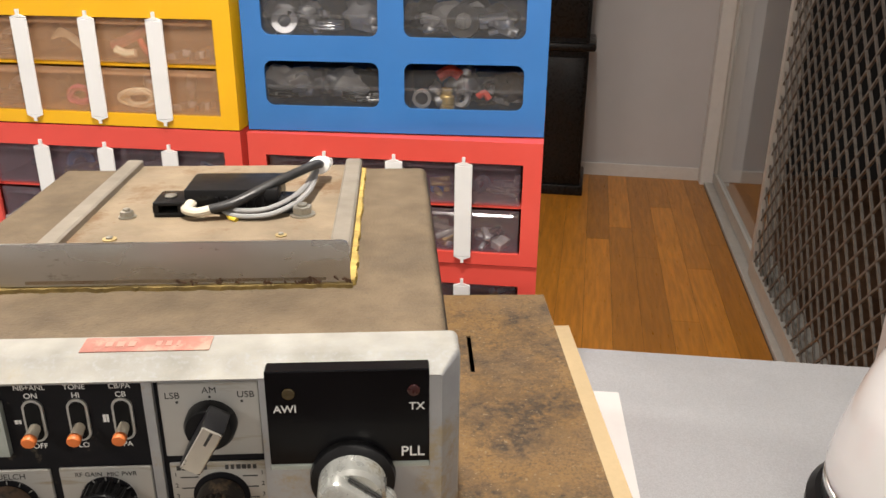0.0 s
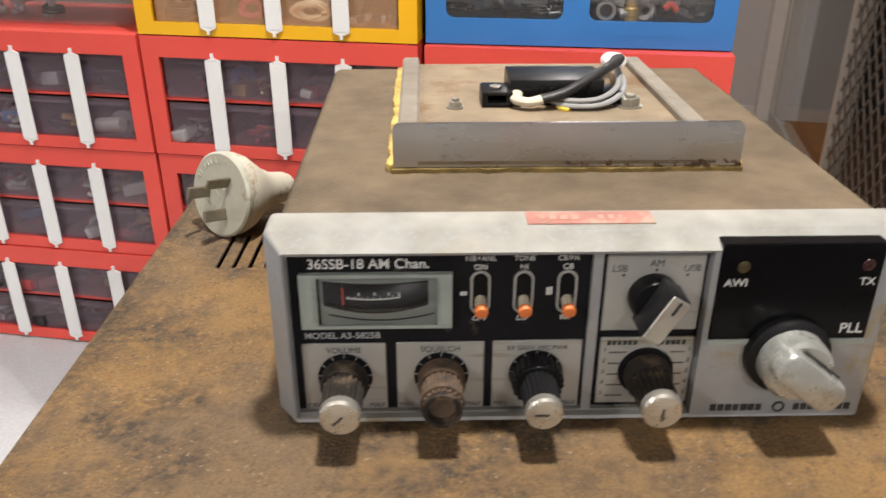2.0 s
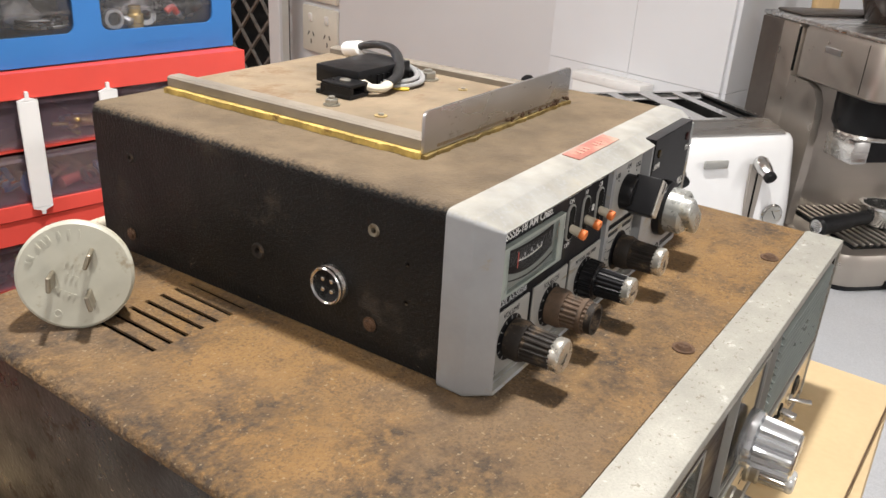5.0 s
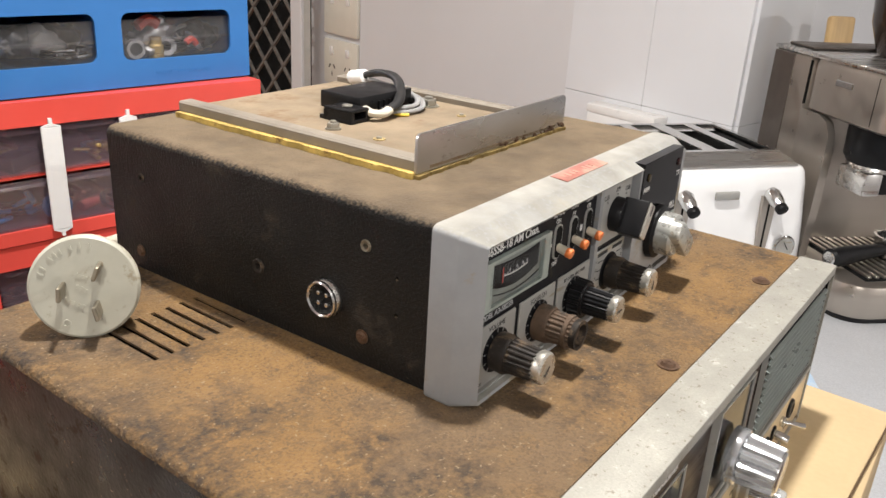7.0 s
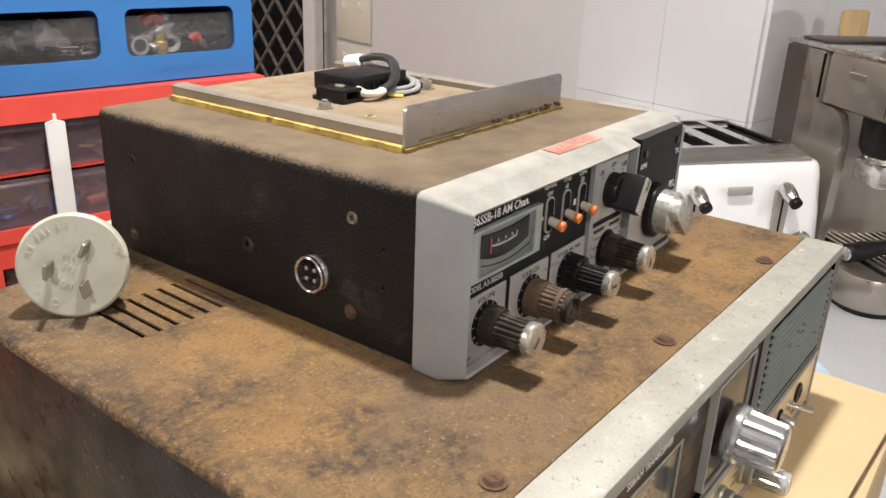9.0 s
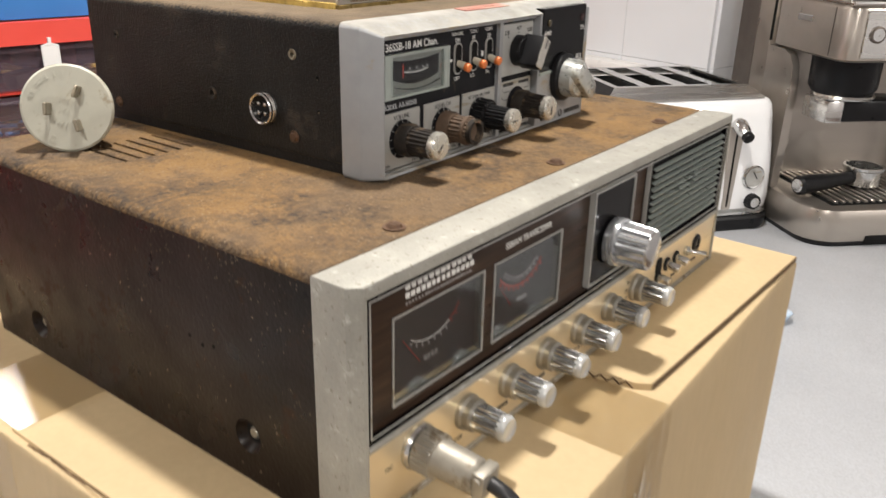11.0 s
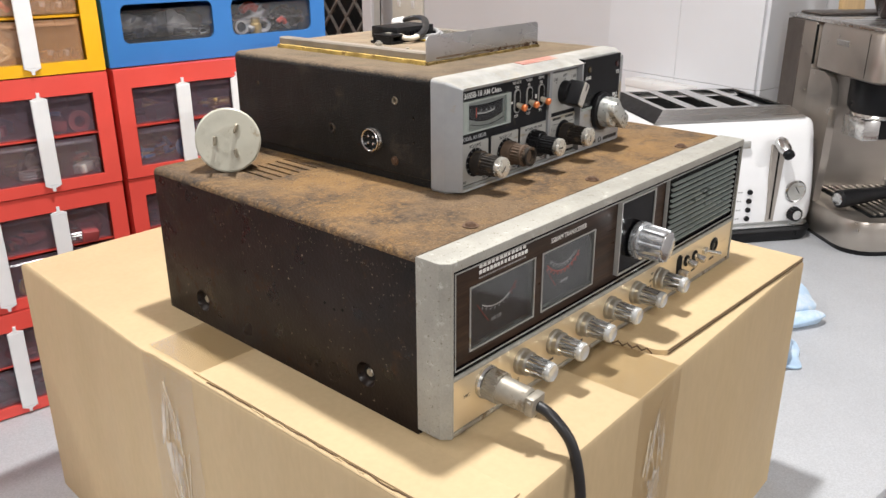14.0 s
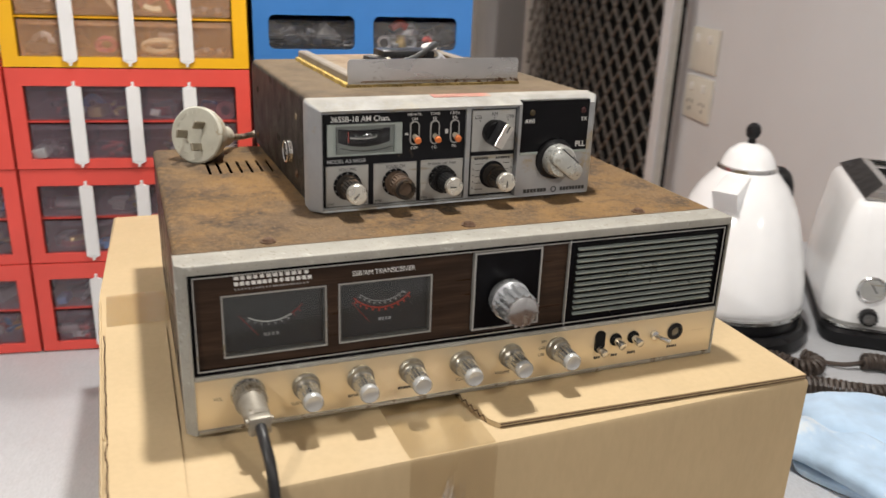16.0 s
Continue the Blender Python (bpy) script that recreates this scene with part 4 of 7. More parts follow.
def creases(parent, m, w, h, n, seed):
    """White creases in the tape, mostly upright."""
    r = random.Random(seed)
    for k in range(n):
        x, z = w * r.gauss(-0.05, 0.16), h * r.uniform(0.40, 0.97)
        ln, lean = r.uniform(0.008, 0.045), r.uniform(-0.35, 0.35)
        part("crease", Mesh().tube([m @ Vector((x + lean * ln * q / 4 + r.uniform(-0.0006, 0.0006), -0.0009, z - ln * q / 4)) for q in range(5)], r.uniform(0.00016, 0.00045), 6, 2), M_CRINKLE, parent)


for m_, w_, h_, sd_ in ((Matrix.Translation((-bx, 0.005, 0.03)) @ pose(0, 0, 0, 0, 0, -90), 0.064, bh - 0.031, 3), (Matrix.Translation((-0.0477, -by, 0.03)), 0.058, bh - 0.031, 7)):
    tp = part("tape", tape_strip(m_, w_, h_, sd_), M_TAPE, box_ob, "crinkled clear packing tape")
    creases(tp, m_, w_, h_, 9, sd_)
    for q, (sx_, sz_, sw_, sh_, ln_) in enumerate(((-0.14, 0.80, 0.006, 0.055, -0.20), (0.02, 0.82, 0.006, 0.040, 0.10), (0.13, 0.78, 0.005, 0.035, 0.05), (-0.02, 0.60, 0.017, 0.040, 0.0), (0.03, 0.36, 0.014, 0.060, 0.06))):
        ring = []
        for k in range(40):
            a = 2 * math.pi * k / 40
            rr = 1 + 0.9 * noise.noise(Vector((math.cos(a) * 3, math.sin(a) * 3, q + sd_)))
            z = sh_ / 2 * rr * math.sin(a)
            ring.append((w_ * sx_ + sw_ / 2 * rr * math.cos(a) - ln_ * z, h_ * sz_ + z))
        sc = Mesh()
        sc.bm.faces.new([sc.bm.verts.new(m_ @ Vector((x, -0.0019, z))) for x, z in ring])
        part("scuff", sc, M_SCUFF, tp, "whitened streak in the tape", smooth=0)
part("tape", Mesh().box(-bx + 0.006, -0.196, -0.027, 0.037, bh + 0.0016, bh + 0.0019), M_TAPE, box_ob, "clear packing tape over the top edge")
part("tape", Mesh().box(-0.0767, -0.0187, -by + 0.001, -0.192, bh + 0.0003, bh + 0.0006), M_TAPE, box_ob, "clear packing tape over the top edge")


# ---------- shared radio pieces ----------
def round_holed(mesh, x0, x1, z0, z1, holes, t, m, seg=24):
    """An upright plate with round holes (x, z, radius), t thick, its front at y = 0."""
    xs = sorted({x0, x1, *(c - r * 1.25 for c, _, r in holes), *(c + r * 1.25 for c, _, r in holes)})
    zs = sorted({z0, z1, *(c - r * 1.25 for _, c, r in holes), *(c + r * 1.25 for _, c, r in holes)})
    gone = [(i, j) for i in range(len(xs) - 1) for j in range(len(zs) - 1)
            if any(abs((xs[i] + xs[i + 1]) / 2 - cx) < r * 1.25 and abs((zs[j] + zs[j + 1]) / 2 - cz) < r * 1.25 for cx, cz, r in holes)]
    mesh.pierced(xs, zs, -t, 0, gone, m @ pose(0, 0, 0, 90, 0, 0))
    made = []
    for cx, cz, r in holes:
        rings = []
        for y in (0, t):
            out, inn = [], []
            for k in range(seg):
                a = 2 * math.pi * k / seg
                c, s = math.cos(a), math.sin(a)
                q = 1.25 * r / max(abs(c), abs(s))
                out.append(mesh.bm.verts.new(m @ Vector((cx + q * c, y, cz + q * s))))
                inn.append(mesh.bm.verts.new(m @ Vector((cx + r * c, y, cz + r * s))))
            rings.append((out, inn))
        for k in range(seg):
            n = (k + 1) % seg
            mesh.bm.faces.new((rings[0][0][k], rings[0][0][n], rings[0][1][n], rings[0][1][k]))
            mesh.bm.faces.new((rings[0][1][k], rings[0][1][n], rings[1][1][n], rings[1][1][k]))
    return mesh




def fluted(r, r2, h, n=18, depth=0.08):
    """A fluted knob body round z."""
    m = Mesh()
    lo, hi = [], []
    for k in range(n * 4):
        a = 2 * math.pi * k / (n * 4)
        d = 1 - depth * (1 if k % 4 in (0, 1) else 0)
        lo.append(m.bm.verts.new((r * d * math.cos(a), r * d * math.sin(a), 0)))
        hi.append(m.bm.verts.new((r2 * d * math.cos(a), r2 * d * math.sin(a), h)))
    q = n * 4
    for k in range(q):
        m.bm.faces.new((lo[k], lo[(k + 1) % q], hi[(k + 1) % q], hi[k]))
    m.bm.faces.new(hi)
    m.bm.faces.new(lo[::-1])
    return m


def move(ob, m):
    ob.matrix_basis = m
    return ob


def screw(parent, x, y, z, axis, r, material, name="screw"):
    m = Mesh()
    m.cyl((0, 0, 0), (0, 0, 1), r * 1.35, r * 0.18, 20)
    m.cyl((0, 0, r * 0.18), (0, 0, 1), r, r * 0.4, 18, r * 0.75, 0.0)
    m.box(-r * 0.6, r * 0.6, -r * 0.1, r * 0.1, r * 0.55, r * 0.62).box(-r * 0.1, r * 0.1, -r * 0.6, r * 0.6, r * 0.55, r * 0.62)
    rot = Vector((0, 0, 1)).rotation_difference(Vector(axis)).to_matrix().to_4x4()
    return move(part(name, m, material, parent), Matrix.Translation((x, y, z)) @ rot)


def arc(mesh, cx, cz, r, a0, a1, y, w, n=14):
    """A thin printed arc on a front at y."""
    pts = [(cx + r * math.cos(radians(a0 + (a1 - a0) * k / n)), cz + r * math.sin(radians(a0 + (a1 - a0) * k / n))) for k in range(n + 1)]
    for (xa, za), (xb, zb) in zip(pts, pts[1:]):
        mesh.tilted(Matrix.Translation(((xa + xb) / 2, y, (za + zb) / 2)) @ Matrix.Rotation(-math.atan2(zb - za, xb - xa), 4, "Y"), math.hypot(xb - xa, zb - za) * 1.05, 0.0002, w)
    return mesh


def front_frame(x0, x1, z0, z1, w, y0, y1):
    """A thin upright picture-frame border from y0 back to y1."""
    return Mesh().pierced([x0, x0 + w, x1 - w, x1], [z0, z0 + w, z1 - w, z1], -y1, -y0, [(1, 1)], FRONT)


# ---------- base station radio on the carton ----------
lo = thing("base_radio", Matrix.Translation((0, 0, RADBASE)), "rusty wood-fronted base station radio on a cardboard carton", "radio")
W0, W1 = -0.193, 0.197
bz = Mesh()
bz.prism([(W0, 0.0225), (W0, 0.005), (W0 + 0.0045, 0.0), (W1 - 0.001, 0.0), (W1, 0.002), (W1, 0.0225)], 0.1052, 0.1109, None, 0.0009)
bz.prism([(W0, 0.0225), (W0, 0.005), (W0 + 0.0045, 0.0), (W0 + 0.0065, 0.0), (W0 + 0.0065, 0.0225)], 0.0, 0.1052)
bz.prism([(W1, 0.0225), (W1 - 0.0022, 0.0225), (W1 - 0.0022, 0.0), (W1 - 0.001, 0.0), (W1, 0.002)], 0.0, 0.1052)
bz.box(W0 + 0.0065, W1 - 0.0022, 0.0, 0.006, 0.0365, 0.0395, 0.0006, 1)
part("bezel", bz, M_ALU, lo, "pitted cast aluminium surround")
part("bottom_lip", Mesh().box(W0 + 0.0065, W1 - 0.0022, -0.0003, 0.006, 0.0, 0.0028, 0.0006, 1), M_STEEL, lo)
part("recess_border", front_frame(W0 + 0.0065, W1 - 0.0022, 0.0395, 0.1052, 0.003, 0.0015, 0.006), M_GLOSS, lo)
part("bright_line", front_frame(W0 + 0.0090, 0.1925, 0.0420, 0.1030, 0.0007, 0.0011, 0.0015), M_PLATE, lo)
part("wood_panel", Mesh().pierced([W0 + 0.0095, -0.1675, -0.1055, -0.0965, -0.0360, 0.0635], [0.0425, 0.0490, 0.0885, 0.1027], -0.006, -0.004, [(1, 1), (3, 1)], FRONT), M_VINYL, lo)
part("gold_panel", Mesh().box(W0 + 0.0065, W1 - 0.0022, 0.0012, 0.006, 0.0028, 0.0365), M_GOLD, lo, "brushed gold control strip")
part("backing", Mesh().box(W0 + 0.004, W1 - 0.002, 0.0125, 0.0215, 0.002, 0.108), M_HOLE, lo)

for k, (x0, x1, z0, z1) in enumerate(((-0.1675, -0.1055, 0.0490, 0.0885), (-0.0965, -0.0360, 0.0490, 0.0885))):
    me = part("meter", Mesh().box(x0, x1, 0.0075, 0.0090, z0, z1), M_METER, lo, "dark panel meter behind clear plastic")
    part("meter_frame", front_frame(x0 - 0.0007, x1 + 0.0007, z0 - 0.0007, z1 + 0.0007, 0.0008, 0.0034, 0.0042), M_PLATE, me)
    part("meter_wall", front_frame(x0, x1, z0, z1, 0.0012, 0.0045, 0.0075), M_KNOBCORE, me)
    part("window", Mesh().box(x0 + 0.0004, x1 - 0.0004, 0.0042, 0.0046, z0 + 0.0004, z1 - 0.0004), M_GLASS, me)
    cx = (x0 + x1) / 2
    if k == 0:
        part("scale_line", arc(Mesh(), cx - 0.0025, z0 + 0.0440, 0.0250, 238, 301, 0.0073, 0.0008), M_INK, me)
        part("scale_line", arc(Mesh(), cx - 0.0025, z0 + 0.0440, 0.0250, 301, 322, 0.0073, 0.0008), M_INKRED, me)
        for q in range(9):
            a = radians(240 + q * 9)
            part("scale_mark", Mesh().tilted(Matrix.Translation((cx - 0.0025 + 0.0268 * math.cos(a), 0.0073, z0 + 0.0440 + 0.0268 * math.sin(a))) @ Matrix.Rotation(-a, 4, "Y"), 0.0014, 0.0002, 0.0009), M_PRINTGREY if q < 7 else M_INKRED, me)
        part("scale_print", Mesh().bars(cx - 0.007, cx + 0.003, z0 + 0.0095, z0 + 0.0118, 0.0074, 4), M_GREYWIRE, me)
    else:
        part("scale_line", arc(Mesh(), cx - 0.0015, z0 + 0.0445, 0.0205, 226, 314, 0.0073, 0.0006), M_PRINTGREY, me)
        part("scale_line", arc(Mesh(), cx - 0.0015, z0 + 0.0445, 0.0250, 222, 318, 0.0073, 0.0010), M_NEEDLE, me)
        for q in range(10):
            a = radians(228 + q * 9.4)
            part("scale_mark", Mesh().tilted(Matrix.Translation((cx - 0.0015 + 0.0220 * math.cos(a), 0.0073, z0 + 0.0445 + 0.0220 * math.sin(a))) @ Matrix.Rotation(-a, 4, "Y"), 0.0015, 0.0002, 0.0011), M_PRINTGREY, me)
            part("scale_mark", Mesh().tilted(Matrix.Translation((cx - 0.0015 + 0.0266 * math.cos(a), 0.0073, z0 + 0.0445 + 0.0266 * math.sin(a))) @ Matrix.Rotation(-a, 4, "Y"), 0.0016, 0.0002, 0.0012), M_NEEDLE, me)
        part("scale_print", Mesh().bars(cx - 0.004, cx + 0.005, z0 + 0.0105, z0 + 0.0125, 0.0074, 4), M_PRINTGREY, me)
    part("needle", Mesh().tilted(Matrix.Translation((cx - 0.016, 0.0068, z0 + 0.018)) @ pose(0, 0, 0, 0, -38, 0), 0.0005, 0.0003, 0.018), M_INKRED, me)

# maker's lines, as plain bars, and the readable line
tagged(part("maker_line", Mesh().bars(-0.160, -0.1145, 0.0985, 0.1008, 0.004, 12, gap=0.34, seed=3), M_INK, lo), kind="stuff")
tagged(part("maker_line", Mesh().bars(-0.160, -0.1130, 0.0948, 0.0971, 0.004, 14, gap=0.34, seed=4), M_INK, lo), kind="stuff")
tagged(part("maker_line", Mesh().bars(-0.160, -0.1150, 0.0920, 0.0930, 0.004, 22, gap=0.40, seed=5), M_GREYWIRE, lo), kind="stuff")
words("lettering", "SSB/AM TRANSCEIVER", 0.0046, -0.0885, 0.0038, 0.0935, M_INK, lo, wide=0.92)

# tuning window and its clear knob
tn = part("tuning_window", Mesh().box(-0.0065, 0.0415, 0.0012, 0.0039, 0.0470, 0.1010), M_GLOSS, lo, "glossy black tuning window")
part("window_frame", front_frame(-0.0072, 0.0422, 0.0463, 0.1017, 0.0011, 0.0002, 0.0039), M_PLATE, tn)
kb = part("tuning_knob", Mesh().lathe([(0.0, 0), (0.0140, 0), (0.0143, 0.003), (0.0138, 0.006), (0.0115, 0.007), (0, 0.007)], seg=36), M_ACRYL, lo, "clear acrylic tuning knob with a chrome core")
move(kb, Matrix.Translation((0.0175, -0.0005, 0.0680)) @ FRONT)
move(part("fluted_rim", fluted(0.0128, 0.0118, 0.0165, 14, 0.12), M_ACRYL, kb), Matrix.Translation((0, 0, 0.007)))
move(part("core", Mesh().cyl((0, 0, 0), (0, 0, 1), 0.0095, 0.019, 28, bevel=0.0008), M_CHROME, kb), Matrix.Translation((0, 0, 0.0045)))
move(part("cap", Mesh().cyl((0, 0, 0), (0, 0, 1), 0.0100, 0.0012, 32, bevel=0.0004), M_CHROME, kb), Matrix.Translation((0, 0, 0.0232)))

# loudspeaker grille of slats
sp = part("speaker_panel", Mesh().box(0.0640, 0.1918, 0.0035, 0.006, 0.0425, 0.1027), M_GLOSS, lo, "black speaker panel with grey slats")
part("panel_line", Mesh().box(0.0633, 0.0640, 0.0008, 0.0035, 0.0405, 0.1040), M_PLATE, sp)
part("dark_gap", Mesh().box(0.0695, 0.1865, 0.0030, 0.0035, 0.0465, 0.0995), M_HOLE, sp)
for k in range(12):
    part("slat", Mesh().tilted(Matrix.Translation((0.128, 0.0012, 0.0490 + k * 0.00437)) @ pose(0, 0, 0, 28, 0, 0), 0.1165, 0.0026, 0.0013, 0.0003, 1), M_SLAT, sp)

# control knobs on the gold strip
for x in (-0.1195, -0.0840, -0.0490, -0.0130, 0.0235, 0.0600):
    kn = move(part("control_knob", Mesh().lathe([(0, 0), (0.0088, 0), (0.0088, 0.002), (0.0080, 0.003), (0.0080, 0.0065), (0.0072, 0.0075), (0, 0.0075)], seg=28), M_STEEL, lo, "chromed fluted control knob"),
              Matrix.Translation((x, 0.0012, 0.0235)) @ FRONT)
    move(part("grip", fluted(0.0069, 0.0063, 0.0140, 16, 0.10), M_CHROME, kn), Matrix.Translation((0, 0, 0.0075)))
    # dark core between the ridges: groove shade and dark reflections as colour
    move(part("grip_core", Mesh().cyl((0, 0, 0), (0, 0, 1), 0.00618, 0.0135, 24, 0.0057), M_KNOBCORE, kn), Matrix.Translation((0, 0, 0.0075)))
    move(part("clear_tip", Mesh().lathe([(0, -0.001), (0.0061, -0.001), (0.0064, 0.0008), (0.0062, 0.0024), (0.0053, 0.0034), (0.0046, 0.0031), (0, 0.0030)], seg=28), M_TIP, kn, "clear frosted tip"), Matrix.Translation((0, 0, 0.0210)))
for text, x, z in (("MIC", -0.1760, 0.0215), ("SLIDE", -0.1290, 0.0105), ("SQUELCH", -0.0170, 0.0098), ("VOLUME", 0.0120, 0.0098), ("AM", 0.0470, 0.0290), ("USB", 0.0455, 0.0240), ("LSB", 0.0455, 0.0190)):
    words("lettering", text, 0.0030, x, 0.0012, z, M_INKDARK, lo)
for x, n in ((-0.092, 5), (-0.058, 6), (0.0915, 3), (0.106, 3), (0.120, 4), (0.155, 5)):
    part("print_line", Mesh().bars(x, x + 0.0018 * n, 0.0100, 0.0118, 0.0012, n, seed=n), M_INKDARK, lo)

# switches and jack
sl = part("slide_switch", Mesh().prism([(0.0952 + 0.0042 * math.cos(a) , 0.0235 + (0.0045 if math.sin(a) > 0 else -0.0045) + 0.0042 * math.sin(a)) for a in (2 * math.pi * k / 24 for k in range(24))], -0.0012, -0.0004, FRONT), M_HOLE, lo)
part("lever", Mesh().cyl((0.0952, 0.0, 0.0185), (0, -1, -0.15), 0.0028, 0.008, 16, bevel=0.0005), M_CHROME, sl)
for x in (0.1085, 0.1235):
    bu = part("push_button", Mesh().cyl((x, 0.0012, 0.0235), (0, -1, 0), 0.0048, 0.001, 20), M_HOLE, lo)
    part("button_cap", Mesh().cyl((x, 0.001, 0.0235), (0.1, -1, -0.2), 0.0030, 0.0095, 18, bevel=0.0005), M_CHROME, bu)
tg = part("toggle_switch", Mesh().cyl((0.1415, 0.0012, 0.0230), (0, -1, 0), 0.0034, 0.0030, 20, bevel=0.0004), M_CHROME, lo)
part("lever", Mesh().cyl((0.1415, -0.001, 0.0230), (0.55, -1, -0.12), 0.0014, 0.0125, 14, 0.0019, 0.0004), M_CHROME, tg)
jk = move(part("jack_socket", Mesh().lathe([(0.0030, 0.0), (0.0065, 0), (0.0068, 0.0006), (0.0060, 0.0016), (0.0040, 0.0020), (0.0034, 0.0012), (0.0030, 0.0)], seg=28), M_BLACK, lo), Matrix.Translation((0.1605, 0.0012, 0.0230)) @ FRONT)
move(part("contact", Mesh().lathe([(0.0, 0.0002), (0.0030, 0.0002), (0.0036, 0.0011), (0.0032, 0.0014)], seg=20), M_BRASS, jk), Matrix.Identity(4))

# microphone plug and its cable hanging over the carton
move(part("mic_socket", Mesh().lathe([(0, 0), (0.0105, 0), (0.0108, 0.002), (0.0100, 0.0035), (0, 0.0035)], seg=28), M_CHROME, lo), Matrix.Translation((-0.1555, 0.0012, 0.0245)) @ FRONT)
plugm = thing("mic_plug", Matrix.Translation((-0.1555, -0.0067, RADBASE + 0.0245)) @ pose(0, 0, 0, 4, 0, 3), "grey metal microphone plug with a black cable, screwed into the radio", "plug")
move(part("ring", fluted(0.0100, 0.0100, 0.009, 26, 0.05), M_PLUGMETAL, plugm, "knurled locking ring"), FRONT)
move(part("barrel", Mesh().lathe([(0, 0.009), (0.0088, 0.009), (0.0082, 0.011), (0.0078, 0.027), (0.0066, 0.0285), (0, 0.0285)], seg=24), M_PLUGMETAL, plugm), FRONT)
move(part("clamp", Mesh().box(-0.0065, 0.0065, -0.0062, 0.0062, 0.0285, 0.0345, 0.0012).cyl((-0.0065, 0.003, 0.0315), (-1, 0, 0), 0.0016, 0.0015, 12).cyl((0.0065, 0.003, 0.0315), (1, 0, 0), 0.0016, 0.0015, 12), M_PLUGMETAL, plugm), FRONT)
part("cable", Mesh().tube([(0.0, -0.033, 0.0), (0.000, -0.044, -0.003), (0.001, -0.058, -0.016), (0.001, -0.067, -0.042), (0.000, -0.0715, -0.080), (-0.001, -0.073, -0.13), (-0.002, -0.074, -0.20), (-0.002, -0.075, -0.24), (-0.007, -0.080, -0.40), (-0.05, -0.090, -0.75)], 0.0033, 12, 8), M_CABLE, plugm)

# the whole front stands out from the cover
for o in lo.children:
    o.matrix_basis = Matrix.Translation((0, -0.0045, 0)) @ o.matrix_basis

# sheet-metal cover with its rusty top, slots and foot recesses
cv0, cv1, D0, D1 = -0.1925, 0.1930, 0.018, 0.2945
slots = [-0.152 + 0.0083 * k for k in range(7)] + [0.1225, 0.1322, 0.142]
sx = [cv0 + 0.0042]
for s in slots:
    sx += [s - 0.0012, s + 0.0012]
sx.append(cv1)
part("cover_top", Mesh().pierced(sx, [D0, 0.200, 0.240, D1], 0.1098, 0.1110, [(1 + 2 * k, 1) for k in range(len(slots))]), M_RUST, lo, "rusted dusty steel cover")

# rusty dust shaken down the cover's side below its top edge
r_ = random.Random(41)
dust = Mesh()
for k in range(620):
    y, d = r_.uniform(D0 + 0.002, D1 - 0.002), min(0.095, r_.expovariate(1 / 0.020))
    if noise.noise(Vector((y * 35, d * 40, 7))) < -0.05 + d * 3:
        continue
    q, n_ = r_.uniform(0.0002, 0.00075), r_.choice((5, 6, 7))
    ring = [dust.bm.verts.new((cv0 - 0.00015, y + q * r_.uniform(0.5, 1.3) * math.cos(2 * math.pi * v / n_), 0.1068 - d + q * r_.uniform(0.5, 1.5) * math.sin(2 * math.pi * v / n_))) for v in range(n_)]
    dust.bm.faces.new(ring)
tagged(part("dust_speck", dust, M_DUST, lo, "pale rusty dust specks", smooth=0), kind="stuff")
FOOT = BOXTOP - RADBASE + 0.0002      # the cover reaches a little below the front
feet = [(0.063, 0.0195, 0.0085), (0.245, 0.0150, 0.0085)]
LEFT = Matrix(((0, 1, 0, 0), (-1, 0, 0, 0), (0, 0, 1, 0), (0, 0, 0, 1)))   # a front that faces -x
side = Mesh()
round_holed(side, -D1, -D0, FOOT, 0.1068, [(-y, z, r) for y, z, r in feet], 0.0012, Matrix.Translation((cv0, 0, 0)) @ LEFT)
part("cover_side", side, M_CASE, lo, "chipped dark brown enamel side")
bend = [(cv0 + 0.0042 - r0 * math.cos(a), 0.1068 + r0 * math.sin(a)) for r0, turn in ((0.0042, 1), (0.0030, -1)) for a in [math.pi / 2 * k / 6 for k in range(7)][::turn]]
part("cover_bend", Mesh().prism(bend, D0, D1, Matrix(((1, 0, 0, 0), (0, 0, 1, 0), (0, 1, 0, 0), (0, 0, 0, 1)))), M_RUST, lo, "rounded rusty edge of the cover")
for y, z, r in feet:
    dish = move(part("foot_recess", Mesh().lathe([(r, 0), (r * 0.75, -0.0035), (r * 0.45, -0.005), (0, -0.005)], seg=24), M_CASE, lo), Matrix.Translation((cv0, y, z)) @ pose(0, 0, 0, 0, -90, 0))
    screw(dish, 0, 0, -0.005, (0, 0, 1), 0.0032, M_STEEL)
for y, z in ((0.082, 0.058), (0.099, 0.058), (0.090, 0.056)):
    part("pin_hole", Mesh().cyl((cv0 + 0.0001, y, z), (-1, 0, 0), 0.0011, 0.0002, 12), M_HOLE, lo)
part("cover_side", Mesh().box(cv1 - 0.0012, cv1, D0, D1, FOOT, 0.1098), M_CASE, lo)
part("back_panel", Mesh().box(cv0 + 0.0012, cv1 - 0.0012, D1 - 0.002, D1 - 0.0008, FOOT, 0.1097), M_CASE, lo)
part("chassis", Mesh().box(cv0 + 0.002, cv1 - 0.002, D0, D1 - 0.003, FOOT, 0.0015).box(cv0 + 0.004, cv1 - 0.004, D0 + 0.004, D1 - 0.006, 0.0015, 0.085), M_HOLE, lo)
for x, y in ((-0.135, 0.027), (0.0, 0.026), (0.134, 0.024)):
    screw(lo, x, y, 0.1110, (0, 0, 1), 0.0038, M_RUSTSCREW, "cover_screw")

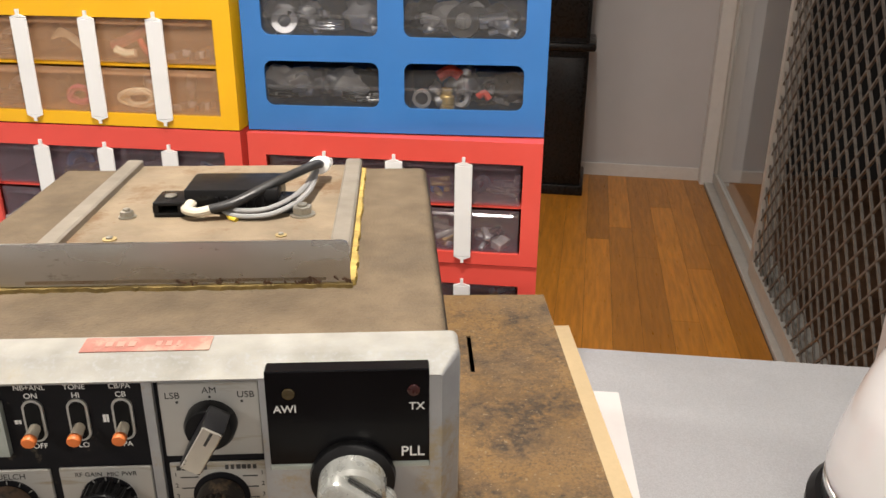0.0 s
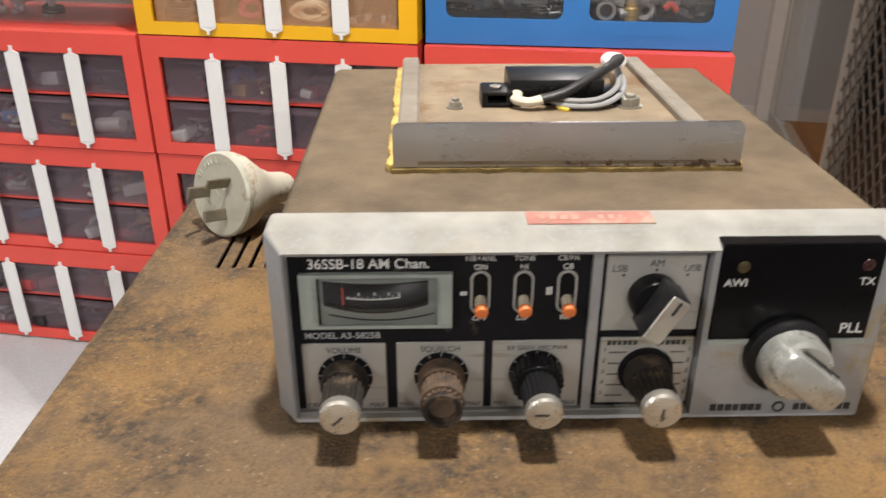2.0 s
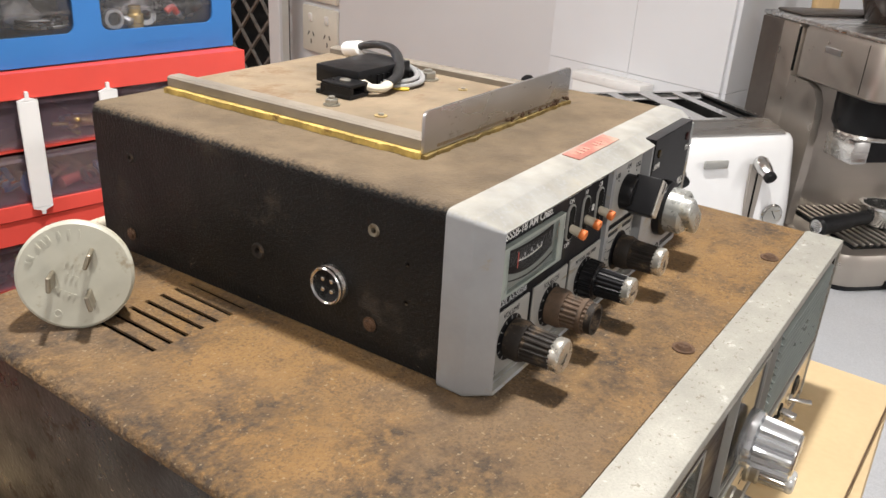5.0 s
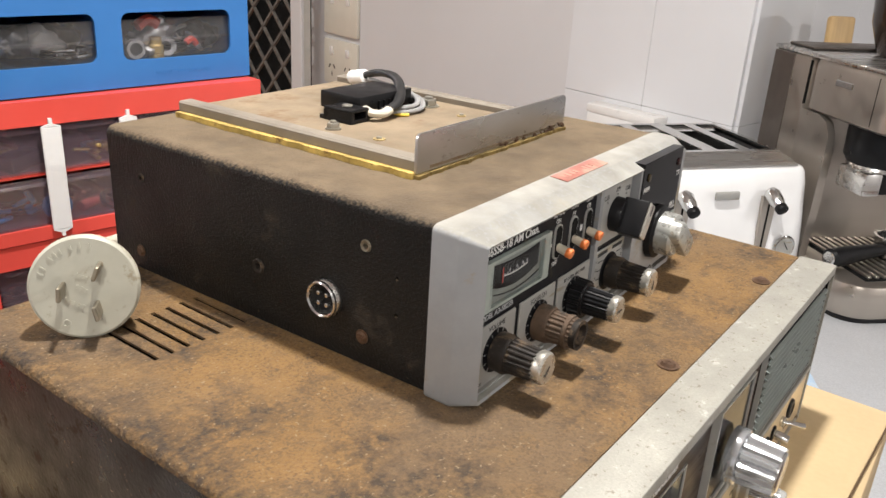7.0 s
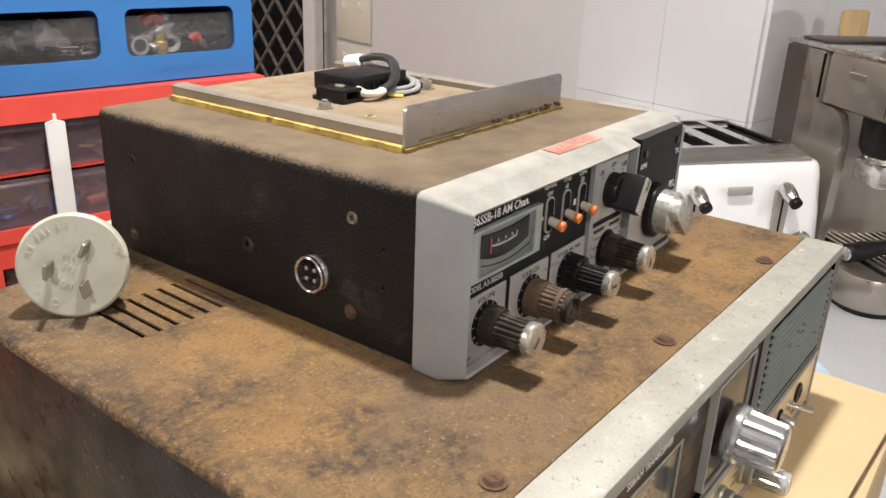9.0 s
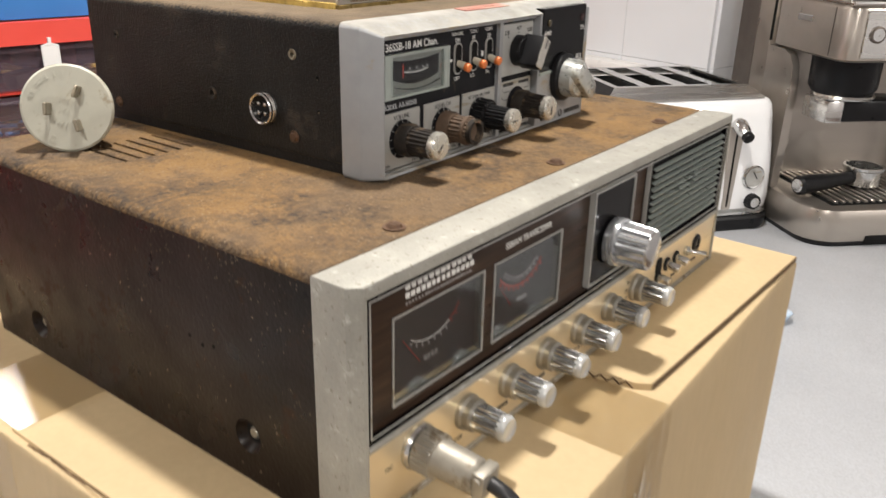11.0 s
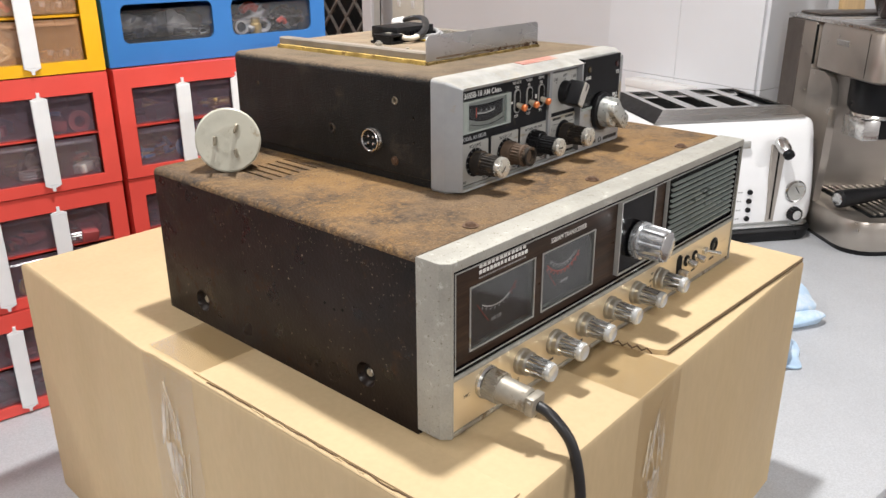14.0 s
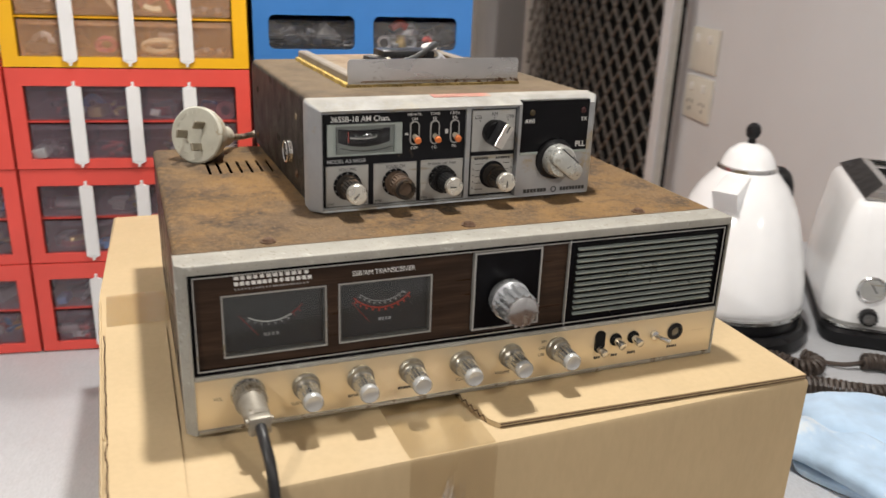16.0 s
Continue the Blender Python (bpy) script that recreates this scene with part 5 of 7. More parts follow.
# ---------- mobile radio on top ----------
up = thing("mobile_radio", Matrix.Translation((-0.0975, 0.078, RADTOP)) @ pose(0, 0, 0, 0, 0, 1.5), "dusty silver-fronted mobile radio on top of the base radio", "radio")
MW, MH = 0.226, 0.0772


def rounded_rect(x0, x1, z0, z1, r, n=4):
    pts = []
    for cx, cz, a0 in ((x1 - r, z1 - r, 0), (x0 + r, z1 - r, 90), (x0 + r, z0 + r, 180), (x1 - r, z0 + r, 270)):
        pts += [(cx + r * math.cos(radians(a0 + 90 * k / n)), cz + r * math.sin(radians(a0 + 90 * k / n))) for k in range(n + 1)]
    return pts


def loft(rings):
    """Skins rounded outlines (y, x0, x1, z0, z1, radius) from front to back, open at both ends."""
    m = Mesh()
    made = [[m.bm.verts.new((x, y, z)) for x, z in rounded_rect(x0, x1, z0, z1, r)] for y, x0, x1, z0, z1, r in rings]
    for a, b in zip(made, made[1:]):
        for k in range(len(a)):
            m.bm.faces.new((a[k], a[(k + 1) % len(a)], b[(k + 1) % len(b)], b[k]))
    return m


bez = loft([(-0.0005, 0.0080, MW - 0.0080, 0.0030, 0.0702, 0.0008), (-0.0060, 0.0078, MW - 0.0078, 0.0026, 0.0706, 0.001), (-0.0065, 0.0070, MW - 0.0070, 0.0014, 0.0716, 0.0012),
            (0.0028, 0.0005, MW - 0.0005, 0.0002, 0.0757, 0.0022), (0.0036, 0.0, MW, 0.0, 0.0763, 0.0025), (0.0155, 0.0, MW, 0.0, MH, 0.003), (0.0156, 0.004, MW - 0.004, 0.004, MH - 0.004, 0.003)])
part("bezel", bez, M_SILVER, up, "worn silver plastic surround")
fp = part("face_plate", Mesh().pierced([0.005, 0.0082, 0.1145, 0.1180, 0.1560, 0.1575, 0.2145, MW - 0.005], [0.0028, 0.0034, 0.0345, 0.0358, 0.0690, 0.0725], -0.004, 0.0006, [(1, 1), (1, 2), (1, 3), (3, 1), (3, 2), (3, 3), (5, 3), (5, 4)], FRONT), M_SILVER, up)
inn_ = part("inner", Mesh().box(0.006, MW - 0.006, 0.0045, 0.0155, 0.003, 0.073), M_HOLE, up)
pn = part("control_panel", Mesh().box(0.0082, 0.1145, 0.0018, 0.004, 0.0034, 0.0690), M_PANEL, up, "matt black control panel")
words("lettering", "36SSB-18 AM Chan.", 0.0054, 0.0148, 0.0018, 0.0630, M_INK, pn, wide=0.97, bold=0.00005)
words("lettering", "MODEL A3-5825B", 0.0036, 0.0120, 0.0018, 0.0345, M_PRINTGREY, pn, bold=0.00003)

# signal meter with a curved window
mt = part("signal_meter", front_frame(0.0118, 0.0655, 0.0398, 0.0616, 0.0013, -0.0006, 0.0018), M_METERFRAME, pn, "small signal meter with a curved clear window")
part("frame_side", Mesh().box(0.0131, 0.0179, -0.0004, 0.0018, 0.0411, 0.0603), M_METERFRAME, mt)
part("frame_side", Mesh().box(0.0602, 0.0642, -0.0004, 0.0018, 0.0411, 0.0603), M_METERFRAME, mt)
# pale dial; the band above the drum doubles as painted window glare
part("dial", Mesh().box(0.0179, 0.0602, 0.0012, 0.0017, 0.0411, 0.0603), M_DIALGLARE, mt)
# dark strip laid on the dial as the shade along its left edge
part("shadow_gap", Mesh().box(0.0179, 0.0187, 0.0009, 0.0012, 0.0411, 0.0603), M_HOLE, mt)
curve = lambda lo_x, hi_x, z, sag: [(lo_x + (hi_x - lo_x) * k / 14, z - sag * (1 - ((k - 7) / 7) ** 2)) for k in range(15)]
part("drum", Mesh().prism(curve(0.0200, 0.0570, 0.0489, 0.0034) + curve(0.0200, 0.0570, 0.0584, 0.0012)[::-1], -0.0012, -0.0007, FRONT), M_PANEL, mt)
part("drum_line", Mesh().prism(curve(0.0215, 0.0590, 0.0449, 0.0026) + curve(0.0215, 0.0590, 0.0453, 0.0026)[::-1], -0.0012, -0.0009, FRONT), M_PANEL, mt)
part("scale_line", arc(Mesh(), 0.0372, 0.1062, 0.0550, 260.5, 280.5, 0.0006, 0.0004), M_INK, mt)
for q in range(9):
    a = radians(261.2 + q * 2.35)
    part("scale_mark", Mesh().tilted(Matrix.Translation((0.0372 + 0.0545 * math.cos(a), 0.0006, 0.1062 + 0.0545 * math.sin(a))) @ Matrix.Rotation(-a, 4, "Y"), 0.0012 if q % 2 else 0.0007, 0.0002, 0.0003), M_INK, mt)
for x in (0.0325, 0.0381, 0.0431, 0.0468):
    part("scale_print", Mesh().box(x - 0.0004, x + 0.0004, 0.0004, 0.0006, 0.0528, 0.0541), M_PRINTGREY, mt)
part("needle", Mesh().box(0.0266, 0.0272, 0.0003, 0.0005, 0.0492, 0.0560), M_NEEDLE, mt)
win = Mesh()
vs = []
for i in range(13):
    x = 0.0160 + i * (0.0455 / 12)
    row = []
    for j in range(7):
        z = 0.0425 + j * (0.0165 / 6)
        y = -0.0005 - 0.0042 * (1 - ((i - 6) / 6) ** 2) * (1 - 0.6 * ((j - 3) / 3) ** 2)
        row.append(win.bm.verts.new((x, y, z)))
    vs.append(row)
for i in range(12):
    for j in range(6):
        win.bm.faces.new((vs[i][j], vs[i + 1][j], vs[i + 1][j + 1], vs[i][j + 1]))
part("window", win, M_GLASS, mt, smooth=60)

# three lever switches
for x, topw, topv, low in ((0.0755, "NB+ANL", "ON", "OFF"), (0.0908, "TONE", "HI", "LO"), (0.1062, "CB/PA", "CB", "PA")):
    st = [(x + 0.0036 * math.cos(a), 0.0533 + (0.0050 if math.sin(a) > 0 else -0.0050) + 0.0036 * math.sin(a)) for a in (2 * math.pi * (k + 0.5) / 28 for k in range(28))]
    si = [(x + 0.0027 * math.cos(a), 0.0533 + (0.0050 if math.sin(a) > 0 else -0.0050) + 0.0027 * math.sin(a)) for a in (2 * math.pi * (k + 0.5) / 28 for k in range(28))]
    ls = part("lever_switch", Mesh().prism(st, -0.0018, -0.0010, FRONT), M_PLATE, pn)
    part("slot", Mesh().prism(si, -0.0011, -0.0007, FRONT), M_HOLE, ls)
    part("lever", Mesh().cyl((x, 0.001, 0.0508), (0, -1, -0.22), 0.0019, 0.0050, 16, 0.0022), M_IVORY, ls)
    part("tip", Mesh().cyl((x, -0.0038, 0.0497), (0, -1, -0.22), 0.0024, 0.0030, 18, bevel=0.0006), M_ORANGE, ls)
    words("lettering", topw, 0.0028, x, 0.0018, 0.0656, M_INK, pn, "CENTER")
    words("lettering", topv, 0.0030, x, 0.0018, 0.0622, M_INK, pn, "CENTER")
    words("lettering", low, 0.0030, x, 0.0018, 0.0415, M_INK, pn, "CENTER")
part("print_line", Mesh().bars(0.0685, 0.0712, 0.0520, 0.0535, 0.0018, 2), M_INK, pn)
part("print_line", Mesh().bars(0.0990, 0.1015, 0.0520, 0.0550, 0.0018, 2), M_INK, pn)


def ribbed_knob(parent, x, z, body, length, cap, mark, rs=0.93):
    """A ribbed push-on knob on a dark dial with its ticks; cap: a satin metal end."""
    k = move(part("knob", Mesh().lathe([(0, 0), (0.0086, 0), (0.0088, 0.005), (0.0080, 0.007), (0, 0.007)], seg=28), body, parent, "ribbed black knob" + (" with a satin metal cap" if cap else " without its cap, caked in dust")), Matrix.Translation((x, -0.0008, z)) @ FRONT)
    move(part("grip", fluted(0.0082 * rs, 0.0076 * rs, length - 0.007, 20, 0.09), body, k), Matrix.Translation((0, 0, 0.007)))
    if cap:
        move(part("cap", Mesh().lathe([(0.0, -0.001), (0.0070, -0.001), (0.0075, 0.0), (0.0075, 0.0030), (0.0067, 0.0040), (0.0, 0.0042)], seg=28), M_CAP, k), Matrix.Translation((0, 0, length)) @ Matrix.Scale(rs + 0.03, 4))
        move(part("mark", Mesh().box(-0.0035, 0.0015, -0.0004, 0.0004, 0, 0.0002), M_INKDARK, k), Matrix.Translation((0, 0, length + 0.0042 * (rs + 0.03))) @ Matrix.Rotation(radians(mark), 4, "Z"))
    else:
        move(part("hollow_end", Mesh().lathe([(0.0068, 0.0), (0.0070, 0.0030), (0.0054, 0.0030), (0.0046, -0.0005), (0, -0.0005)], seg=24), M_KNOBDUST, k), Matrix.Translation((0, 0, length)))
        move(part("collar", Mesh().lathe([(0.0060, 0.0), (0.0078, 0.0004), (0.0080, 0.0014), (0.0078, 0.0024), (0.0060, 0.0028)], seg=28), body, k), Matrix.Translation((0, 0, length - 0.0040)))
    return k


def dial_plate(x0, x1, z0, z1, label_text, cx, cz, body, length, cap, mark, lo_word="MIN", hi_word="MAX"):
    p = part("dial_plate", Mesh().box(x0, x1, 0.0006, 0.0018, z0, z1, 0.0004, 1), M_PLATE, pn, "brushed silver dial plate")
    words("lettering", label_text, 0.0033 if len(label_text) < 9 else 0.0026, (x0 + x1) / 2, 0.0006, z1 - 0.0038, M_INKDARK, p, "CENTER")
    if lo_word:
        words("lettering", lo_word, 0.0028, x0 + 0.0008, 0.0006, z0 + 0.0010, M_INKDARK, p)
        words("lettering", hi_word, 0.0028, x1 - 0.0008, 0.0006, z0 + 0.0010, M_INKDARK, p, "RIGHT")
    part("dial", Mesh().cyl((cx, 0.0006, cz), (0, -1, 0), 0.0101, 0.0004, 36), M_PANEL, p)
    tk = Mesh()
    for q in range(11):
        a = radians(-50 + q * 28)
        tk.tilted(Matrix.Translation((cx + 0.0093 * math.cos(a), 0.0001, cz + 0.0093 * math.sin(a))) @ Matrix.Rotation(-a, 4, "Y"), 0.0015, 0.0002, 0.00035)
    part("tick_ring", tk, M_PLATE, p, smooth=0)
    ribbed_knob(p, cx, cz, body, length, cap, mark, 0.85 if length > 0.0202 else 0.93)


dial_plate(0.0108, 0.0415, 0.0038, 0.0328, "VOLUME", 0.0262, 0.0185, M_KNOBDUST, 0.0200, True, 45, "OFF")
dial_plate(0.0452, 0.0775, 0.0038, 0.0330, "SQUELCH", 0.0617, 0.0188, M_KNOBTAN, 0.0180, False, 0)
dial_plate(0.0805, 0.1135, 0.0038, 0.0333, "RF GAIN  MIC PWR", 0.0968, 0.0192, M_BLACK, 0.0205, True, 0)
part("outer_ring", fluted(0.0098, 0.0095, 0.006, 22, 0.1), M_BLACK, pn).matrix_basis = Matrix.Translation((0.0968, -0.0010, 0.0192)) @ FRONT

# mode switch and clarifier
md = part("mode_panel", Mesh().box(0.1180, 0.1560, 0.0018, 0.004, 0.0034, 0.0690), M_PANEL, up)
mp_ = part("mode_plate", Mesh().box(0.1195, 0.1545, 0.0006, 0.0018, 0.0372, 0.0678, 0.0004, 1), M_PLATE, md, "brushed silver mode plate")
for text, x, z in (("LSB", 0.1242, 0.0615), ("AM", 0.1372, 0.0635), ("USB", 0.1498, 0.0615)):
    words("lettering", text, 0.0036, x, 0.0006, z, M_INKDARK, mp_, "CENTER")
    part("dot", Mesh().cyl((x + (0.0015 if x < 0.13 else -0.0015 if x > 0.14 else 0), 0.0006, z - 0.0015), (0, -1, 0), 0.0005, 0.0002, 10), M_INKDARK, mp_)
mk = part("mode_knob", Mesh().lathe([(0, 0), (0.0092, 0), (0.0090, 0.004), (0.0080, 0.006), (0, 0.006)], seg=28), M_BLACK, mp_, "black pointer knob with a pale metal strip")
move(mk, Matrix.Translation((0.1370, 0.0006, 0.0515)) @ FRONT @ Matrix.Rotation(radians(-30), 4, "Z"))
part("pointer_block", Mesh().box(-0.0040, 0.0040, -0.0095, 0.0095, 0.004, 0.0170, 0.0008), M_BLACK, mk)
part("metal_strip", Mesh().box(-0.0036, 0.0036, -0.0092, 0.0092, 0.0170, 0.0180, 0.0004, 1), M_CAP, mk)
part("mark", Mesh().box(-0.0005, 0.0005, 0.003, 0.0085, 0.0180, 0.0182), M_INKDARK, mk)
cp = part("clarifier_plate", Mesh().box(0.1200, 0.1552, 0.0006, 0.0018, 0.0050, 0.0342, 0.0004, 1), M_PLATE, md, "brushed silver plate ruled with numbered lines")
part("print_line", Mesh().bars(0.1225, 0.1340, 0.0312, 0.0330, 0.0006, 6), M_INKDARK, cp)
part("print_line", Mesh().bars(0.1400, 0.1520, 0.0312, 0.0330, 0.0006, 6, seed=2), M_INKDARK, cp)
for k in range(5):
    z = 0.0085 + k * 0.0048
    part("ruled_line", Mesh().box(0.1235, 0.1300, 0.0004, 0.0006, z, z + 0.0004).box(0.1460, 0.1515, 0.0004, 0.0006, z, z + 0.0004), M_INKDARK, cp)
    words("lettering", str(5 - k), 0.0026, 0.1212, 0.0006, z + 0.0006, M_INKDARK, cp)
    words("lettering", str(5 - k), 0.0026, 0.1525, 0.0006, z + 0.0006, M_INKDARK, cp)
part("dial", Mesh().cyl((0.1378, 0.0006, 0.0195), (0, -1, 0), 0.0104, 0.0004, 32), M_PANEL, cp)
ribbed_knob(cp, 0.1378, 0.0195, M_KNOBDUST, 0.0200, True, 90)

# channel window and channel knob
ch = part("channel_window", Mesh().box(0.1575, 0.2145, -0.0043, 0.004, 0.0358, 0.0742, 0.0004, 1), M_GLOSS, up, "glossy black channel window")
words("lettering", "AWI", 0.0042, 0.1598, -0.0044, 0.0578, M_INK, ch, bold=0.00004)
words("lettering", "TX", 0.0042, 0.2128, -0.0044, 0.0580, M_INK, ch, "RIGHT", bold=0.00004)
words("lettering", "PLL", 0.0058, 0.2128, -0.0044, 0.0385, M_INK, ch, "RIGHT", bold=0.00005)
part("lamp", Mesh().cyl((0.1655, -0.0041, 0.0655), (0, -1, 0), 0.0023, 0.0010, 18, bevel=0.0004), M_LEDAMB, ch)
part("lamp", Mesh().cyl((0.2090, -0.0041, 0.0660), (0, -1, 0), 0.0023, 0.0010, 18, bevel=0.0004), M_LEDRED, ch)
ledge = part("ledge", Mesh().box(0.1572, 0.2148, -0.0020, 0.0, 0.0335, 0.0358, 0.0005, 1), M_METERFRAME, up)
ck = move(part("channel_knob", Mesh().lathe([(0, 0), (0.0142, 0), (0.0138, 0.003), (0.0122, 0.004), (0, 0.004)], seg=36), M_BLACK, up, "worn pale metal channel knob with a pointer grip"), Matrix.Translation((0.1868, -0.0006, 0.0300)) @ FRONT @ Matrix.Rotation(radians(-38), 4, "Z") @ Matrix.Scale(1.1, 4))
part("knob_drum", Mesh().lathe([(0, 0.004), (0.0112, 0.004), (0.0110, 0.0110), (0.0098, 0.0125), (0, 0.0130)], seg=32), M_WHITEKNOB, ck)
part("grip", Mesh().prism(rounded_rect(-0.0112, 0.0158, -0.0058, 0.0058, 0.0045), 0.004, 0.0168, None, 0.0016), M_WHITEKNOB, ck)
part("groove", Mesh().tilted(Matrix.Translation((0.002, 0.0066, 0.0133)), 0.016, 0.0008, 0.0006), M_INKDARK, ck)
gb = Mesh().bars(0.1628, 0.1830, 0.0042, 0.0070, 0.0 - 0.0006, 7, seed=9, gap=0.22).bars(0.1945, 0.2165, 0.0042, 0.0070, 0.0 - 0.0006, 8, seed=10, gap=0.22)
ml = tagged(part("maker_line", gb, M_INKDARK, up), kind="stuff")
mm = move(part("maker_mark", Mesh().lathe([(0.0016, 0), (0.0024, 0), (0.0024, 0.0003), (0.0016, 0.0003), (0.0016, 0)], seg=24), M_INKDARK, up), Matrix.Translation((0.1888, -0.0006, 0.0056)) @ FRONT)

# the channel side of the front stands flush with the rim; panels sit a little behind it
part("channel_plate", Mesh().pierced([0.1553, 0.1575, 0.2145, MW - 0.0066], [0.0018, 0.0335, 0.0712], 0.0, 0.0062, [(1, 1)], FRONT), M_SILVER, up, "worn silver plate round the channel window")
for o, dy in ((fp, -0.0025), (inn_, -0.0025), (pn, -0.0025), (md, -0.0025), (ch, -0.0025), (ledge, -0.0050), (ck, -0.0060), (ml, -0.0056), (mm, -0.0056)):
    o.matrix_basis = Matrix.Translation((0, dy, 0)) @ o.matrix_basis

# red label tape on the sloping top of the surround
stk = part("label_tape", Mesh().box(-0.0225, 0.0225, -0.0045, 0.0045, 0, 0.0003), M_STICKER, up, "faded red embossed label tape")
stk.matrix_basis = Matrix.Translation((0.1145, 0.0098, 0.0769)) @ pose(0, 0, 0, 4.3, 0, 0)
part("label_line", Mesh().box(-0.0145, -0.0120, -0.0016, 0.0016, 0.0003, 0.0005).box(-0.0105, -0.0080, -0.0016, 0.0016, 0.0003, 0.0005).box(-0.0065, -0.0040, -0.0016, 0.0016, 0.0003, 0.0005)
     .box(0.0030, 0.0050, -0.0016, 0.0016, 0.0003, 0.0005).box(0.0066, 0.0086, -0.0016, 0.0016, 0.0003, 0.0005).box(0.0105, 0.0115, -0.0016, 0.0016, 0.0003, 0.0005), M_INKPALE, stk)

# crackle-painted case
X0, X1, Y0, Y1, ZT = 0.0030, 0.2230, 0.0156, 0.2310, 0.0770
n_arc = [(X0 + 0.005 - 0.005 * math.sin(a), ZT - 0.005 + 0.005 * math.cos(a)) for a in (math.pi / 2 * k / 6 for k in range(7))]
outl = [(X1 - (x - X0), z) for x, z in n_arc[::-1]] + n_arc
inner = [(x + (0.0012 if x < 0.1 else -0.0012), z - (0.0012 if z > 0.071 else 0)) for x, z in outl]
cs = Mesh()
m_yz = Matrix(((1, 0, 0, 0), (0, 0, 1, 0), (0, 1, 0, 0), (0, 0, 0, 1)))
ring = [(X1, 0.070)] + outl + [(X0, 0.070), (X0 + 0.0015, 0.070)] + [(x, z) for x, z in inner[::-1]] + [(X1 - 0.0015, 0.070)]
cs.prism(ring, Y0, Y1, m_yz)
part("case_top", cs, M_WRINKLE, up, "black crackle-painted cover with a dusty top")
holes_u = [(0.051, 0.058, 0.0022), (0.034, 0.048, 0.0010), (0.034, 0.031, 0.0010), (0.117, 0.0295, 0.0030), (0.204, 0.054, 0.0020), (0.073, 0.0275, 0.0090)]
sd = Mesh()
round_holed(sd, -Y1, -Y0, 0.0065, 0.070, [(-y, z, r) for y, z, r in holes_u], 0.0012, Matrix.Translation((X0, 0, 0)) @ LEFT)
part("case_side", sd, M_WRINKLE, up, "black crackle-painted side")
part("case_side", Mesh().box(X1 - 0.0012, X1, Y0, Y1, 0.0065, 0.070), M_WRINKLE, up)
part("case_back", Mesh().box(X0 + 0.0012, X1 - 0.0012, Y1 - 0.002, Y1 - 0.0008, 0.001, 0.0755), M_WRINKLE, up)
part("lower_cover", Mesh().box(X0 + 0.0012, X1 - 0.0012, Y0, Y1 - 0.001, 0.0, 0.0064, 0.0006, 1), M_WRINKLE, up)
part("chassis", Mesh().box(X0 + 0.006, X1 - 0.004, Y0 + 0.002, Y1 - 0.004, 0.0065, 0.0690), M_HOLE, up)
for y, z, r in holes_u[:1] + holes_u[3:5]:
    move(part("rivet_nut", Mesh().lathe([(r * 0.55, -0.003), (r * 0.6, 0.0004), (r * 1.1, 0.0008), (r * 1.3, 0.0)], seg=20), M_BRASS if y < 0.06 else M_KNOBDUST, up), Matrix.Translation((X0, y, z)) @ pose(0, 0, 0, 0, -90, 0))
for y, z in ((0.052, 0.0150), (0.209, 0.0120)):
    screw(up, X0 - 0.0001, y, z, (-1, 0, 0), 0.0025, M_RUSTSCREW)
mj = move(part("mic_jack", Mesh().lathe([(0.0072, -0.004), (0.0072, 0.0042), (0.0080, 0.0048), (0.0086, 0.0042), (0.0086, 0.0030), (0.0082, 0.0026), (0.0086, 0.0020), (0.0082, 0.0014), (0.0086, 0.0008), (0.0086, -0.001)], seg=32), M_CHROME, up, "chromed four-pin microphone jack"), Matrix.Translation((X0, 0.073, 0.0275)) @ pose(0, 0, 0, 0, -90, 0))
part("insert", Mesh().cyl((0, 0, -0.004), (0, 0, 1), 0.0072, 0.004, 28), M_BLACK, mj)
for a in (45, 135, 225, 315):
    part("pin", Mesh().cyl((0.0034 * math.cos(radians(a)), 0.0034 * math.sin(radians(a)), 0), (0, 0, 1), 0.0011, 0.0035, 12, bevel=0.0003), M_CHROME, mj)

# ---------- mounting bracket on foam tape ----------
br = thing("mounting_bracket", up.matrix_world @ Matrix.Translation((0, 0, ZT)), "steel mounting bracket on yellow foam tape with a relay bolted on", "bracket")
FB0, FB1, FY0, FY1 = 0.0445, 0.1835, 0.0565, 0.2240
r_ = random.Random(3)


def wavy(a0, a1, inner, outer, n, seed):
    """Outline of a strip along one axis with a ragged outer edge."""
    pts = [(a0 + (a1 - a0) * k / n, outer + (0.0014 * noise.noise(Vector((k * 0.13, seed, 0.3))) + 0.0010 * noise.noise(Vector((k * 0.71, seed, 4.3)))) * (1 if outer > inner else -1)) for k in range(n + 1)]
    return pts + [(a1, inner), (a0, inner)]


for i, (inn, out) in enumerate(((FB0 + 0.010, FB0 - 0.0032), (FB1 - 0.010, FB1 + 0.0024))):
    part("foam_tape", Mesh().prism([(x, y) for y, x in wavy(FY0 + 0.001, FY1, inn, out, 120, i)], 0, 0.0029, None, 0.0008), M_FOAM, br, "ragged yellow foam tape")
part("foam_tape", Mesh().prism(wavy(FB0 - 0.0018, FB1 + 0.0018, FY0 + 0.0009, FY0 - 0.0014, 120, 5), 0, 0.0018), M_FOAMDIRT, br, "ragged yellow foam tape")
part("plate", Mesh().box(FB0 + 0.009, FB1 - 0.009, FY0, FY1, 0.0031, 0.0046), M_DUSTPLATE, br, "rust-dusted steel plate")
